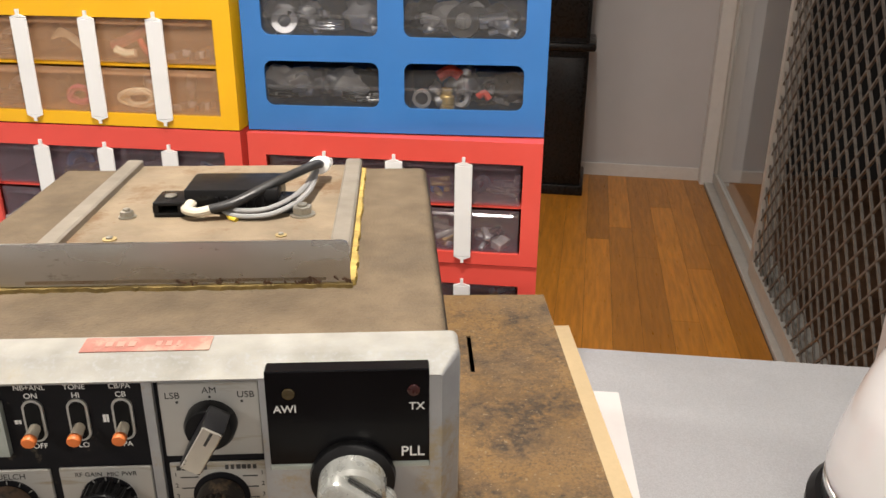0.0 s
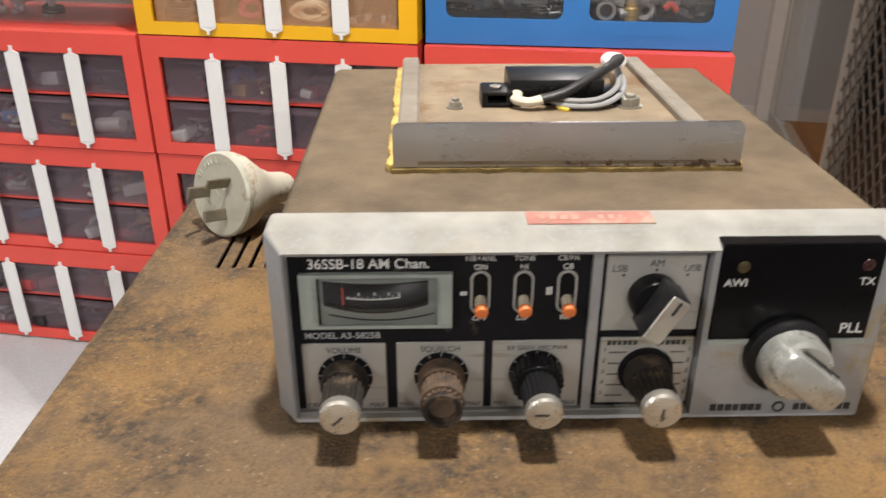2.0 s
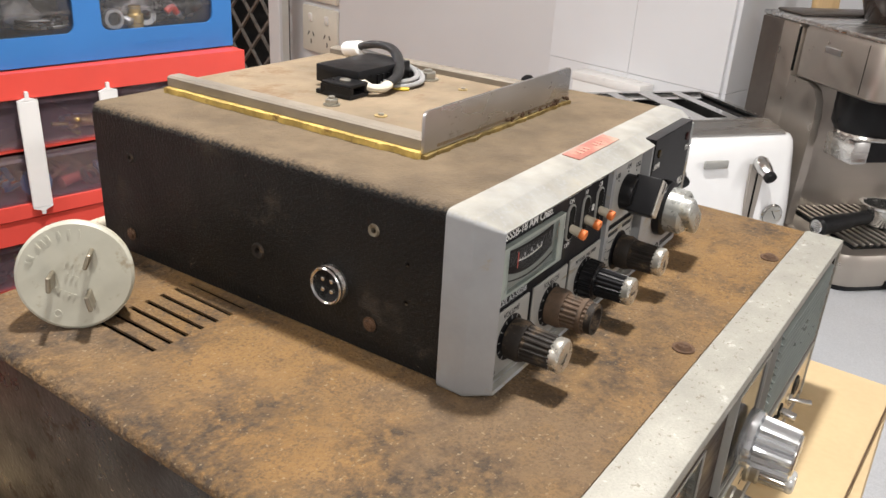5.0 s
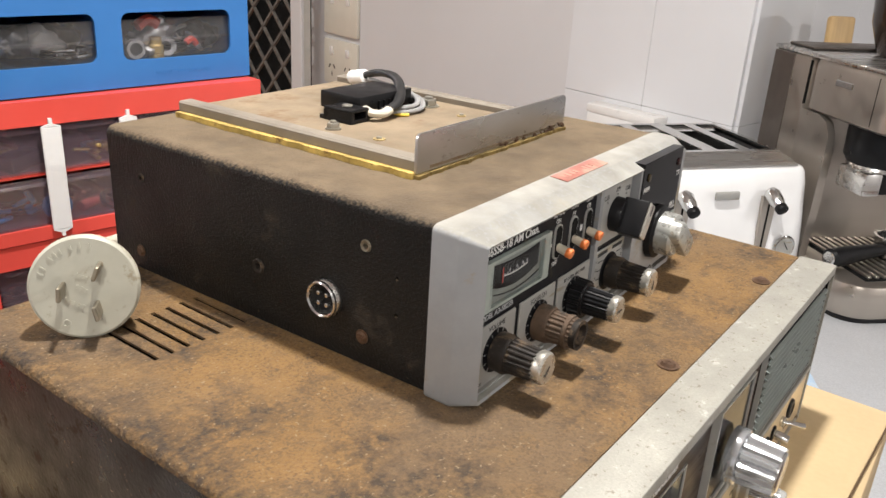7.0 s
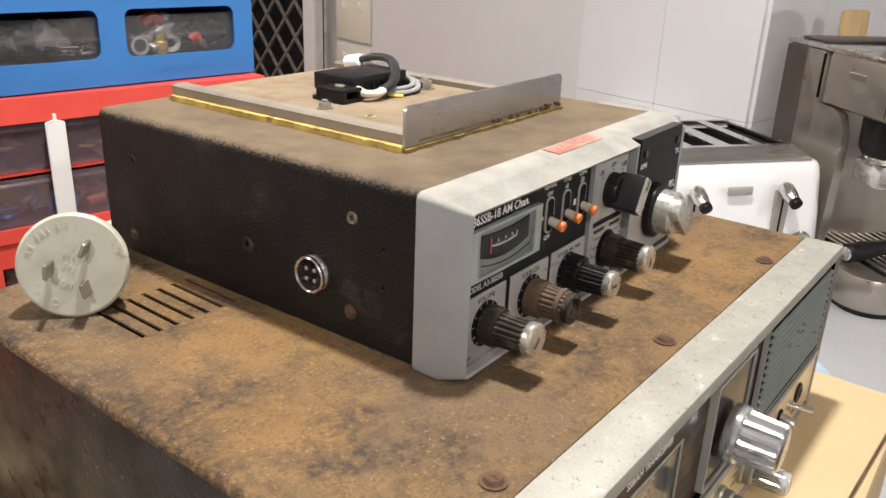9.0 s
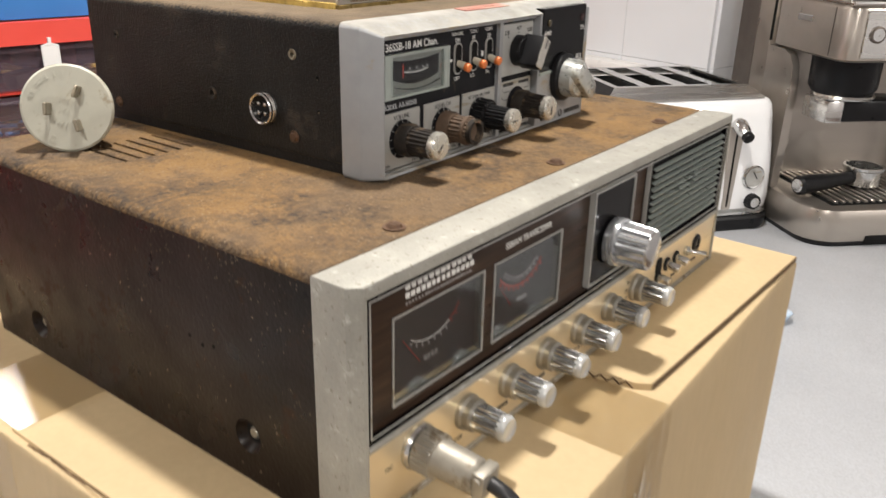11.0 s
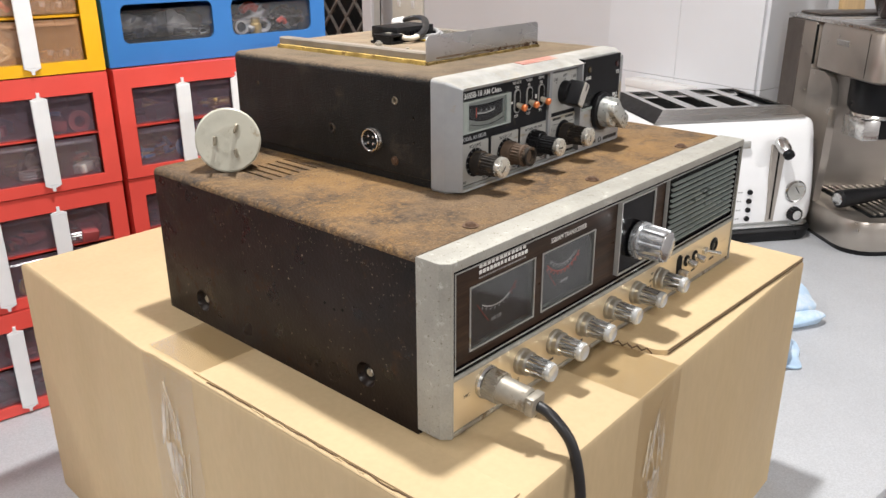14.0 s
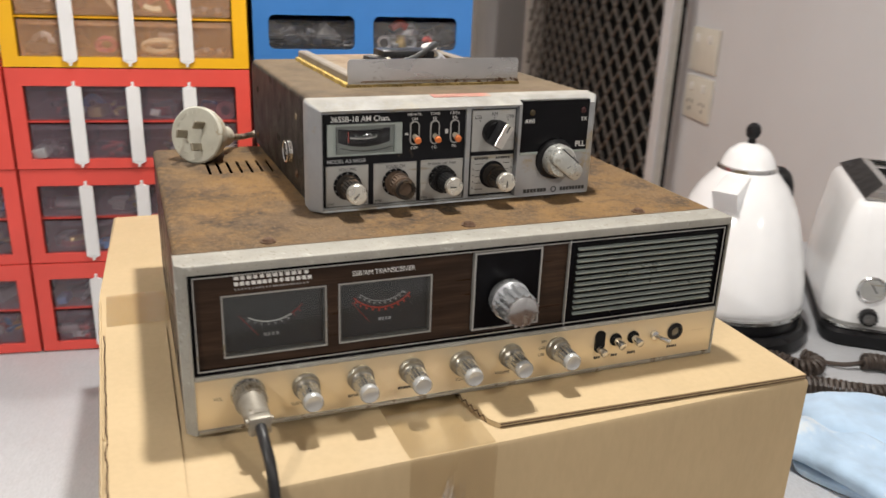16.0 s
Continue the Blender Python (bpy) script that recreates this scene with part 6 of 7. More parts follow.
for x0, s in ((FB0, 1), (FB1, -1)):
    pr = [(x0, 0.0030), (x0, 0.0075), (x0 + s * 0.0012, 0.0085), (x0 + s * 0.0085, 0.0085), (x0 + s * 0.0095, 0.0077), (x0 + s * 0.0095, 0.0046), (x0 + s * 0.0080, 0.0046), (x0 + s * 0.0080, 0.0070), (x0 + s * 0.0015, 0.0070), (x0 + s * 0.0015, 0.0030)]
    part("rail", Mesh().prism(pr, FY0 + 0.0018, FY1, m_yz), M_RAIL, br, "folded steel rail dusted brown")
lp = [(FB0 - 0.001, 0.0022), (FB1 + 0.001, 0.0022)] + [(FB1 + 0.001 - 0.003 + 0.003 * math.cos(a), 0.0175 + 0.003 * math.sin(a)) for a in (math.pi / 2 * k / 4 for k in range(5))] + [(FB0 - 0.001 + 0.003 - 0.003 * math.sin(a), 0.0175 + 0.003 * math.cos(a)) for a in (math.pi / 2 * k / 4 for k in range(5))]
part("front_lip", Mesh().prism(lp, FY0, FY0 + 0.0015, m_yz), M_LIP, br, "bright steel lip with rust along its foot")
ru = Mesh()
for k in range(26):
    x = FB0 + 0.06 + 0.08 * r_.random() ** 0.6
    ru.tilted(Matrix.Translation((x, FY0 - 0.0003, 0.0024 + 0.0018 * r_.random() ** 2)) @ pose(0, 0, 0, 0, r_.uniform(0, 90), 0), r_.uniform(0.0008, 0.0026), 0.0006, r_.uniform(0.0005, 0.0012))
tagged(part("rust_crust", ru, M_RUSTSCREW, br, "dark rust crust along the foot of the lip", smooth=0), kind="stuff")
for x, y, k in ((0.0715, 0.1330, 0.66), (0.1570, 0.1340, 1.0)):
    nt_ = part("nut", Mesh().cyl((x, y, 0.0054), (0, 0, 1), 0.0050 * k, 0.0040 * k, 6, bevel=0.0004), M_STEEL, br)
    part("washer", Mesh().cyl((x, y, 0.0046), (0, 0, 1), 0.0064 * k, 0.0008, 24), M_STEEL, nt_)
    part("bolt_end", Mesh().cyl((x, y, 0.0054 + 0.0040 * k), (0, 0, 1), 0.0026 * k, 0.0013, 16, bevel=0.0003), M_STEEL, nt_)
for x, y, r in ((0.0725, 0.1025, 0.0032), (0.1500, 0.1050, 0.0027)):
    fs = part("foam_spot", Mesh().cyl((x, y, 0.0046), (0, 0, 1), r, 0.0006, 13), M_FOAMDULL, br, "rivet washer stained yellow")
    part("rivet", Mesh().cyl((x, y, 0.0052), (0, 0, 1), r * 0.5, 0.0009, 14, bevel=0.0003), M_STEEL, fs)
part("paper_strip", Mesh().box(0.0860, 0.1150, 0.0640, 0.0740, 0.0047, 0.0050), M_PAPER, br)
rl = part("relay_socket", Mesh().box(0.0840, 0.1530, 0.1480, 0.1680, 0.0046, 0.0080, 0.0008).box(0.0835, 0.0985, 0.1440, 0.1640, 0.0046, 0.0080, 0.0008).box(0.0835, 0.0985, 0.1440, 0.1640, 0.0125, 0.0150, 0.0008).box(0.0835, 0.0862, 0.1440, 0.1640, 0.0078, 0.0128).box(0.0955, 0.0985, 0.1440, 0.1640, 0.0078, 0.0128).box(0.1430, 0.1530, 0.1500, 0.1660, 0.0080, 0.0130, 0.0008), M_BLACK, br, "black relay socket with wires")
part("relay_body", Mesh().box(0.0975, 0.1440, 0.1500, 0.1800, 0.0080, 0.0210, 0.0010), M_BLACK, rl)
for k in range(6):
    part("rib", Mesh().box(0.1130 + k * 0.0045, 0.1145 + k * 0.0045, 0.1490, 0.1500, 0.0090, 0.0160), M_BLACK, rl)
part("tab_screw", Mesh().cyl((0.0905, 0.1530, 0.0150), (0, 0, 1), 0.0030, 0.0016, 14, bevel=0.0003), M_STEEL, rl)
part("wire_sleeve", Mesh().tube([(0.1010, 0.1500, 0.0120), (0.1000, 0.1435, 0.0105), (0.1060, 0.1400, 0.0100), (0.1130, 0.1415, 0.0115)], 0.0030, 10), M_WHITEWIRE, rl)
part("cable", Mesh().tube([(0.1120, 0.1410, 0.0115), (0.1240, 0.1440, 0.0150), (0.1400, 0.1560, 0.0220), (0.1530, 0.1720, 0.0250), (0.1595, 0.1900, 0.0230), (0.1600, 0.2020, 0.0180)], 0.0031, 12), M_CABLE, rl)
part("grommet", Mesh().cyl((0.1600, 0.1990, 0.0180), (0.0, 1.0, -0.25), 0.0062, 0.0120, 18, bevel=0.001), M_PAPER, rl)
part("wire", Mesh().tube([(0.1150, 0.1490, 0.0090), (0.1240, 0.1400, 0.0075), (0.1400, 0.1395, 0.0080), (0.1520, 0.1500, 0.0110), (0.1580, 0.1700, 0.0130), (0.1590, 0.1960, 0.0160)], 0.0017, 8), M_GREYWIRE, rl)
part("wire", Mesh().tube([(0.1180, 0.1490, 0.0100), (0.1260, 0.1410, 0.0105), (0.1390, 0.1420, 0.0110), (0.1500, 0.1530, 0.0135), (0.1560, 0.1720, 0.0150), (0.1585, 0.1960, 0.0170)], 0.0016, 8), M_GREYWIRE, rl)
part("wire", Mesh().tube([(0.1200, 0.1490, 0.0080), (0.1210, 0.1410, 0.0060), (0.1250, 0.1370, 0.0056)], 0.0014, 8), M_YELLOWWIRE, rl)

for o in [rl]:
    o.matrix_basis = Matrix.Translation((0.001, -0.012, 0.0012)) @ Matrix.Diagonal((1, 1, 0.74, 1))

# ---------- mains plug lying on the base radio ----------
PLUG = Matrix.Translation((-0.1585, 0.2420, RADTOP + 0.0236)) @ pose(0, 0, 0, 0, 0, -37) @ pose(0, 0, 0, -12, 0, 0)
pg = thing("mains_plug", PLUG, "grubby ivory three-pin mains plug lying on the radio", "plug")
TOBACK = pose(0, 0, 0, -90, 0, 0)
move(part("face", Mesh().lathe([(0, 0), (0.0226, 0), (0.0238, 0.0012), (0.0238, 0.004), (0, 0.004)], seg=44), M_PLUG, pg, "pale grey-green plug face"), TOBACK)
move(part("shell", Mesh().lathe([(0.0238, 0.004), (0.0233, 0.008), (0.0212, 0.014), (0.0170, 0.0205), (0.0132, 0.0260), (0.0118, 0.0305), (0, 0.0305)], seg=40), M_IVORY, pg), TOBACK)
move(part("cord_sleeve", Mesh().lathe([(0.0112, 0.0300), (0.0098, 0.034), (0.0090, 0.046), (0.0075, 0.050), (0, 0.050)], seg=32), M_IVORY, pg, "grimy ivory cord sleeve"), TOBACK)
for x, z, a in ((-0.0088, 0.0000, 4), (0.0066, 0.0085, 22), (0.0056, -0.0095, -12)):
    part("pin", Mesh().tilted(Matrix.Translation((x, -0.0070, z)) @ pose(0, 0, 0, 0, a, 0), 0.0019, 0.0150, 0.0066, 0.0005, 1), M_BRASS, pg)
for a in (158, 150, 134, 126, 118, 104, 92, 80):
    part("moulded_bar", Mesh().tilted(Matrix.Translation((0.0190 * math.cos(radians(a)), -0.0001, 0.0190 * math.sin(radians(a)))) @ Matrix.Rotation(-radians(a), 4, "Y"), 0.0026, 0.0006, 0.0009), M_PLUG, pg)
for cx_, cz_, n_ in ((0.0010, 0.0040, 4), (-0.0005, -0.0010, 3), (-0.0040, -0.0075, 5)):
    for q in range(n_):
        part("moulded_bar", Mesh().tilted(Matrix.Translation((cx_ + 0.0021 * (q - n_ / 2) * 0.88, -0.0001, cz_ - 0.0021 * (q - n_ / 2) * 0.47)) @ pose(0, 0, 0, 0, 28 + 12 * (q % 2), 0), 0.0007, 0.0006, 0.0020), M_PLUG, pg)
move(part("moulded_ring", Mesh().lathe([(0.0012, 0), (0.0012, 0.0004), (0.0018, 0.0004), (0.0018, 0)], seg=20), M_PLUG, pg), Matrix.Translation((-0.0085, 0.0, -0.0160)) @ FRONT)
cdm = PLUG.inverted()
part("cord", Mesh().tube([cdm @ Vector(p) for p in ((-0.1300, 0.2780, 1.2270), (-0.1210, 0.2890, 1.2245), (-0.1120, 0.3080, 1.2205), (-0.1000, 0.3260, 1.2185))], 0.0027, 12, 8), M_BOOT, pg)
part("cord", Mesh().tube([cdm @ Vector(p) for p in ((-0.1000, 0.3260, 1.2185), (-0.08, 0.3285, 1.2180), (-0.06, 0.3300, 1.2200), (0.04, 0.3320, 1.2060), (0.11, 0.3250, 1.1960), (0.145, 0.3180, 1.1970), (0.166, 0.3180, 1.1900), (0.182, 0.335, 1.155), (0.18, 0.38, 1.11))], 0.0034, 12, 8), M_IVORY, pg)

# ---------- kettle ----------
kt = thing("kettle", Matrix.Translation((0.633, 0.467, BENCH)), "glossy white conical kettle with a black knob, on its base", "kettle")
part("power_base", Mesh().lathe([(0, 0), (0.116, 0), (0.1215, 0.005), (0.1215, 0.022), (0.114, 0.030), (0, 0.030)], seg=56), M_BLACK, kt, "black power base")
part("lower_band", Mesh().lathe([(0, 0.030), (0.107, 0.030), (0.1085, 0.034), (0.1085, 0.046), (0.105, 0.048), (0, 0.048)], seg=56), M_BLACK, kt, "black band under the body")
part("chrome_foot", Mesh().lathe([(0.1045, 0.047), (0.1092, 0.048), (0.1092, 0.053), (0.1055, 0.055), (0, 0.055)], seg=56), M_CHROME, kt)
part("body", Mesh().lathe([(0, 0.054), (0.106, 0.054), (0.1090, 0.060), (0.1093, 0.068), (0.1055, 0.096), (0.0995, 0.125), (0.0915, 0.158), (0.0845, 0.183), (0.0750, 0.207), (0.0615, 0.231), (0.0415, 0.2545), (0, 0.255)], seg=64), M_ENAMEL, kt, "glossy white enamel body")
part("collar", Mesh().lathe([(0.039, 0.253), (0.0425, 0.254), (0.0425, 0.2585), (0.039, 0.260), (0.0, 0.260)], seg=48), M_CHROME, kt)
part("lid", Mesh().lathe([(0.0395, 0.259), (0.0355, 0.271), (0.028, 0.282), (0.0175, 0.2895), (0.008, 0.292), (0, 0.292)], seg=44), M_ENAMEL, kt)
part("lid_knob", Mesh().lathe([(0, 0.291), (0.0060, 0.292), (0.0050, 0.298), (0.009, 0.302), (0.0110, 0.309), (0.009, 0.317), (0.004, 0.3210), (0, 0.3215)], seg=24), M_BLACK, kt)
sp = Mesh().prism([(0.030, 0.190), (0.030, 0.250), (0.043, 0.2515), (0.094, 0.236), (0.092, 0.230), (0.072, 0.198)], -0.019, 0.019, pose(0, 0, 0, 0, 0, 212) @ pose(0, 0, 0, 90, 0, 0), 0.006)
part("spout", sp, M_ENAMEL, kt)
part("handle", Mesh().tube([(0.050, 0.016, 0.232), (0.090, 0.028, 0.236), (0.120, 0.038, 0.210), (0.127, 0.040, 0.145), (0.117, 0.037, 0.088), (0.090, 0.028, 0.068)], 0.0095, 12, 6), M_BLACK, kt)

# ---------- toaster ----------
TM = Matrix.Translation((0.742, 0.370, BENCH)) @ pose(0, 0, 0, 0, 0, -37.5)
ts = thing("toaster", TM, "white four-slice toaster with chrome levers and deck", "toaster")
TL, TD = 0.330, 0.285


def puffed(x0, x1, y0, y1, rows, r=0.035, n=6):
    """A body with rounded upright corners; rows of (z, inset)."""
    m = Mesh()
    rings = []
    for z, i in rows:
        rr = max(r - i, 0.006)
        rings.append([m.bm.verts.new((x, y, z)) for x, y in rounded_rect(x0 + i, x1 - i, y0 + i, y1 - i, rr, n)])
    for a, b in zip(rings, rings[1:]):
        for k in range(len(a)):
            m.bm.faces.new((a[k], a[(k + 1) % len(a)], b[(k + 1) % len(b)], b[k]))
    m.bm.faces.new(rings[0][::-1])
    m.bm.faces.new(rings[-1])
    return m


part("foot", puffed(-0.006, TL + 0.016, -0.006, TD - 0.002, [(0.0, 0.008), (0.006, 0.003), (0.022, 0.0), (0.027, 0.003)]), M_BLACK, ts, "black foot")
part("chrome_line", puffed(-0.002, TL + 0.013, -0.001, TD + 0.001, [(0.027, 0.002), (0.029, 0.0), (0.033, 0.0), (0.034, 0.002)]), M_CHROME, ts)
part("body", puffed(-0.006, TL + 0.018, 0, TD, [(0.034, 0.008), (0.039, 0.002), (0.06, 0.0), (0.10, 0.002), (0.14, 0.006), (0.195, 0.013), (0.212, 0.017), (0.219, 0.022), (0.223, 0.032)], 0.042), M_ENAMEL, ts, "glossy white enamel body")
d0, d1, e0, e1 = 0.022, TL - 0.022, 0.024, TD - 0.024        # deck foot and its raised top
dx0, dx1, dy0, dy1, zt = 0.048, TL - 0.040, 0.052, TD - 0.046, 0.2405
xs_ = [dx0]
for c in (0.079, 0.138, 0.204, 0.262):
    xs_ += [c - 0.0195, c + 0.0195]
xs_.append(dx1)
dk = part("deck", Mesh().pierced(xs_, [dy0, dy0 + 0.010, dy1 - 0.010, dy1], zt - 0.003, zt, [(1, 1), (3, 1), (5, 1), (7, 1)]), M_CHROME, ts, "polished deck with four slots")


def slope(a, b, c, d, thick=0.002):
    """A four-sided sheet with some thickness below it."""
    m = Mesh()
    top = [m.bm.verts.new(v) for v in (a, b, c, d)]
    low = [m.bm.verts.new((v[0], v[1], v[2] - thick)) for v in (a, b, c, d)]
    m.bm.faces.new(top)
    m.bm.faces.new(low[::-1])
    for k in range(4):
        m.bm.faces.new((top[k], low[k], low[(k + 1) % 4], top[(k + 1) % 4]))
    return m


zf = 0.2245
part("front_slope", slope((d0, e0, zf), (d1, e0, zf), (dx1, dy0, zt), (dx0, dy0, zt)), M_INOXLIT, dk)
part("back_slope", slope((d1, e1, zf), (d0, e1, zf), (dx0, dy1, zt), (dx1, dy1, zt)), M_INOXLIT, dk)
# mirror-like ends: the dark reflection is painted on as black
part("end_slope", slope((d0, e1, zf), (d0, e0, zf), (dx0, dy0, zt), (dx0, dy1, zt)), M_BLACK, dk, "sloping end plate coloured black for its dark reflection")
part("end_slope", slope((d1, e0, zf), (d1, e1, zf), (dx1, dy1, zt), (dx1, dy0, zt)), M_BLACK, dk, "sloping end plate coloured black for its dark reflection")
part("slot_well", Mesh().box(dx0 + 0.002, dx1 - 0.002, dy0 + 0.002, dy1 - 0.002, 0.2245, 0.2255), M_HOLE, ts)
for x in (0.097, 0.249):
    lv = part("lever_slot", Mesh().prism([(x - 0.013, 0.182), (x + 0.013, 0.182), (x + 0.007, 0.040), (x - 0.007, 0.040)], -0.004, 0.0015, FRONT), M_INOX, ts, "tapered steel lever track")
    part("track_line", Mesh().box(x - 0.0015, x + 0.0015, -0.0022, -0.0014, 0.045, 0.170), M_HOLE, lv)
    hd = part("lever", Mesh().lathe([(0, 0), (0.009, 0.002), (0.0125, 0.010), (0.011, 0.026), (0.008, 0.036), (0, 0.038)], seg=24), M_CHROME, ts, "chrome lever with a black tip")
    move(hd, Matrix.Translation((x, 0.004, 0.190)) @ pose(0, 0, 0, 118, 0, 0))
    move(part("tip", Mesh().cyl((0, 0, 0.034), (0, 0, 1), 0.0095, 0.010, 20, bevel=0.002), M_BLACK, hd), Matrix.Identity(4))
for x in (0.052, 0.294):
    dl = move(part("browning_dial", Mesh().lathe([(0, 0), (0.020, 0), (0.0205, 0.002), (0.0185, 0.004), (0.0165, 0.003), (0, 0.003)], seg=36), M_CHROME, ts), Matrix.Translation((x, 0.001, 0.094)) @ FRONT)
    part("dial_face", Mesh().cyl((0, 0, 0.003), (0, 0, 1), 0.0160, 0.0005, 32), M_PLATE, dl)
    part("pointer", Mesh().tilted(Matrix.Translation((0.002, 0.003, 0.0037)) @ Matrix.Rotation(0.6, 4, "Z"), 0.0015, 0.016, 0.0004), M_INKDARK, dl)
    kn = move(part("control", fluted(0.0135, 0.0125, 0.014, 14, 0.1), M_BLACK, ts), Matrix.Translation((x + 0.002, 0.002, 0.0525)) @ FRONT)
    part("cap", Mesh().cyl((0, 0, 0.014), (0, 0, 1), 0.0085, 0.0010, 20), M_CHROME, kn)
for x in (0.143, 0.204):
    for k in range(4):
        part("button", Mesh().cyl((x, 0.002, 0.048 + 0.0165 * k), (0, -1, 0), 0.0048, 0.0050, 16, bevel=0.001), M_BLACK, ts)
for k in range(4):
    part("print_line", Mesh().bars(0.156, 0.191, 0.0475 + 0.0165 * k, 0.0495 + 0.0165 * k, 0.0001, 7, seed=k), M_GREYWIRE, ts)
part("maker_badge", Mesh().box(0.152, 0.194, -0.0012, 0.004, 0.178, 0.191, 0.002), M_PLATE, ts)

# ---------- espresso machine ----------
em = thing("espresso_machine", Matrix.Translation((0.948, 0.081, BENCH)) @ pose(0, 0, 0, 0, 0, -43), "brushed stainless espresso machine with a bean hopper", "coffee machine")
part("foot", puffed(0.004, 0.316, 0.004, 0.35, [(0.0, 0.004), (0.008, 0.0), (0.010, 0.002)], 0.05), M_BLACK, em)
part("base", puffed(0, 0.32, 0, 0.355, [(0.010, 0.002), (0.014, 0.0), (0.052, 0.0), (0.062, 0.004), (0.066, 0.012)], 0.055), M_INOX, em, "brushed stainless base")
gr = Mesh()
for k in range(16):
    gr.box(0.055 + k * 0.0135, 0.0615 + k * 0.0135, 0.030, 0.225, 0.0662, 0.0705, 0.001, 1)
part("drip_grille", gr, M_INOX, em, "stainless drip tray grille")
part("tray_dark", Mesh().box(0.045, 0.285, 0.022, 0.235, 0.0655, 0.0663), M_HOLE, em)
part("tray_notch", Mesh().box(0.10, 0.22, -0.0015, 0.02, 0.006, 0.020, 0.002), M_HOLE, em)
part("rear_body", Mesh().box(0.0, 0.320, 0.212, 0.318, 0.060, 0.379, 0.004), M_INOX, em, "brushed stainless rear body")
# darker steel tone stands in for the dim room mirrored in this side
part("rear_cover", Mesh().box(-0.0014, 0.010, 0.257, 0.3165, 0.066, 0.377, 0.0006, 1), M_INOXDARK, em, "rear cover toned dark for its reflection")
ALONG = Matrix(((0, 0, 1, 0), (1, 0, 0, 0), (0, 1, 0, 0), (0, 0, 0, 1)))      # an outline in y and z drawn out along x
wing = [(0.2115, 0.064), (0.133, 0.064), (0.129, 0.14), (0.127, 0.24), (0.130, 0.272), (0.142, 0.289), (0.164, 0.2965), (0.2115, 0.2965)]
for x0, x1 in ((0.0, 0.014), (0.306, 0.320)):
    part("side_wing", Mesh().prism(wing, x0, x1, ALONG, 0.002), M_INOX, em, "curved stainless side of the recess")
part("splash_back", Mesh().box(0.014, 0.306, 0.200, 0.2118, 0.066, 0.297), M_INOX, em)
part("head", puffed(0.0, 0.320, 0.006, 0.2115, [(0.297, 0.006), (0.301, 0.0), (0.372, 0.0), (0.379, 0.003)], 0.026), M_INOX, em, "brushed stainless head over the drip tray")
for y in (0.043, 0.2105):
    part("seam", Mesh().box(-0.0004, 0.004, y, y + 0.0014, 0.304, 0.374), M_HOLE, em)
part("maker_badge", Mesh().box(-0.0020, 0.001, 0.097, 0.137, 0.3470, 0.3565, 0.0008, 1), M_CHROME, em)
part("control_face", Mesh().box(0.026, 0.294, 0.0035, 0.0075, 0.304, 0.373, 0.001, 1), M_INOXLIT, em, "control face toned bright as if lit")
for x, r in ((0.047, 0.0125), (0.085, 0.0090), (0.160, 0.0240)):
    bn = part("button", Mesh().cyl((x, 0.0035, 0.339), (0, -1, 0), r, 0.0030, 28, bevel=0.0008), M_INOXDARK, em)
    part("button_face", Mesh().cyl((x, 0.0006, 0.339), (0, -1, 0), r * 0.75, 0.0006, 24), M_CHROME, bn)
part("top_plate", Mesh().box(-0.002, 0.322, -0.001, 0.319, 0.3795, 0.3870, 0.003), M_INOXLIT, em, "stainless top plate toned bright as if lit")
part("top_tray", Mesh().box(0.016, 0.302, 0.235, 0.308, 0.3872, 0.3920, 0.003), M_INOXDARK, em)
part("grinder_outlet", Mesh().lathe([(0, 0.238), (0.046, 0.238), (0.052, 0.248), (0.053, 0.297), (0, 0.297)], Matrix.Translation((0.068, 0.090, 0)), 36), M_BLACK, em, "black grinder outlet")
part("outlet_ring", Mesh().lathe([(0, 0.232), (0.047, 0.232), (0.049, 0.235), (0.047, 0.238), (0, 0.238)], Matrix.Translation((0.068, 0.085, 0)), 36), M_CHROME, em)
part("cradle", Mesh().box(0.018, 0.048, 0.045, 0.112, 0.196, 0.232, 0.004), M_INOXLIT, em, "steel filter cradle")
part("cradle_guard", Mesh().box(0.048, 0.165, 0.050, 0.112, 0.196, 0.2315, 0.006), M_BLACK, em)
part("group_head", Mesh().lathe([(0, 0.235), (0.034, 0.235), (0.040, 0.245), (0.040, 0.270), (0.044, 0.274), (0.044, 0.297), (0, 0.297)], Matrix.Translation((0.215, 0.090, 0)), 32), M_INOX, em)
part("steam_wand", Mesh().tube([(0.292, 0.100, 0.298), (0.294, 0.098, 0.22), (0.295, 0.092, 0.14), (0.297, 0.080, 0.095)], 0.0055, 12), M_CHROME, em)
hp = part("bean_hopper", Mesh().lathe([(0, 0.3868), (0.050, 0.3868), (0.056, 0.392), (0.072, 0.436), (0.076, 0.475), (0, 0.475)], Matrix.Translation((0.150, 0.170, 0)), 36), M_HOPPER, em, "smoked brown bean hopper")
part("hopper_lid", Mesh().lathe([(0, 0.475), (0.079, 0.475), (0.079, 0.485), (0.070, 0.491), (0, 0.491)], Matrix.Translation((0.150, 0.170, 0)), 36), M_BLACK, hp)
pf = thing("portafilter", em.matrix_world @ Matrix.Translation((0.005, 0.065, 0.0708)) @ pose(0, 0, 0, 0, 0, 16), "black-handled portafilter lying on the drip tray", "portafilter")
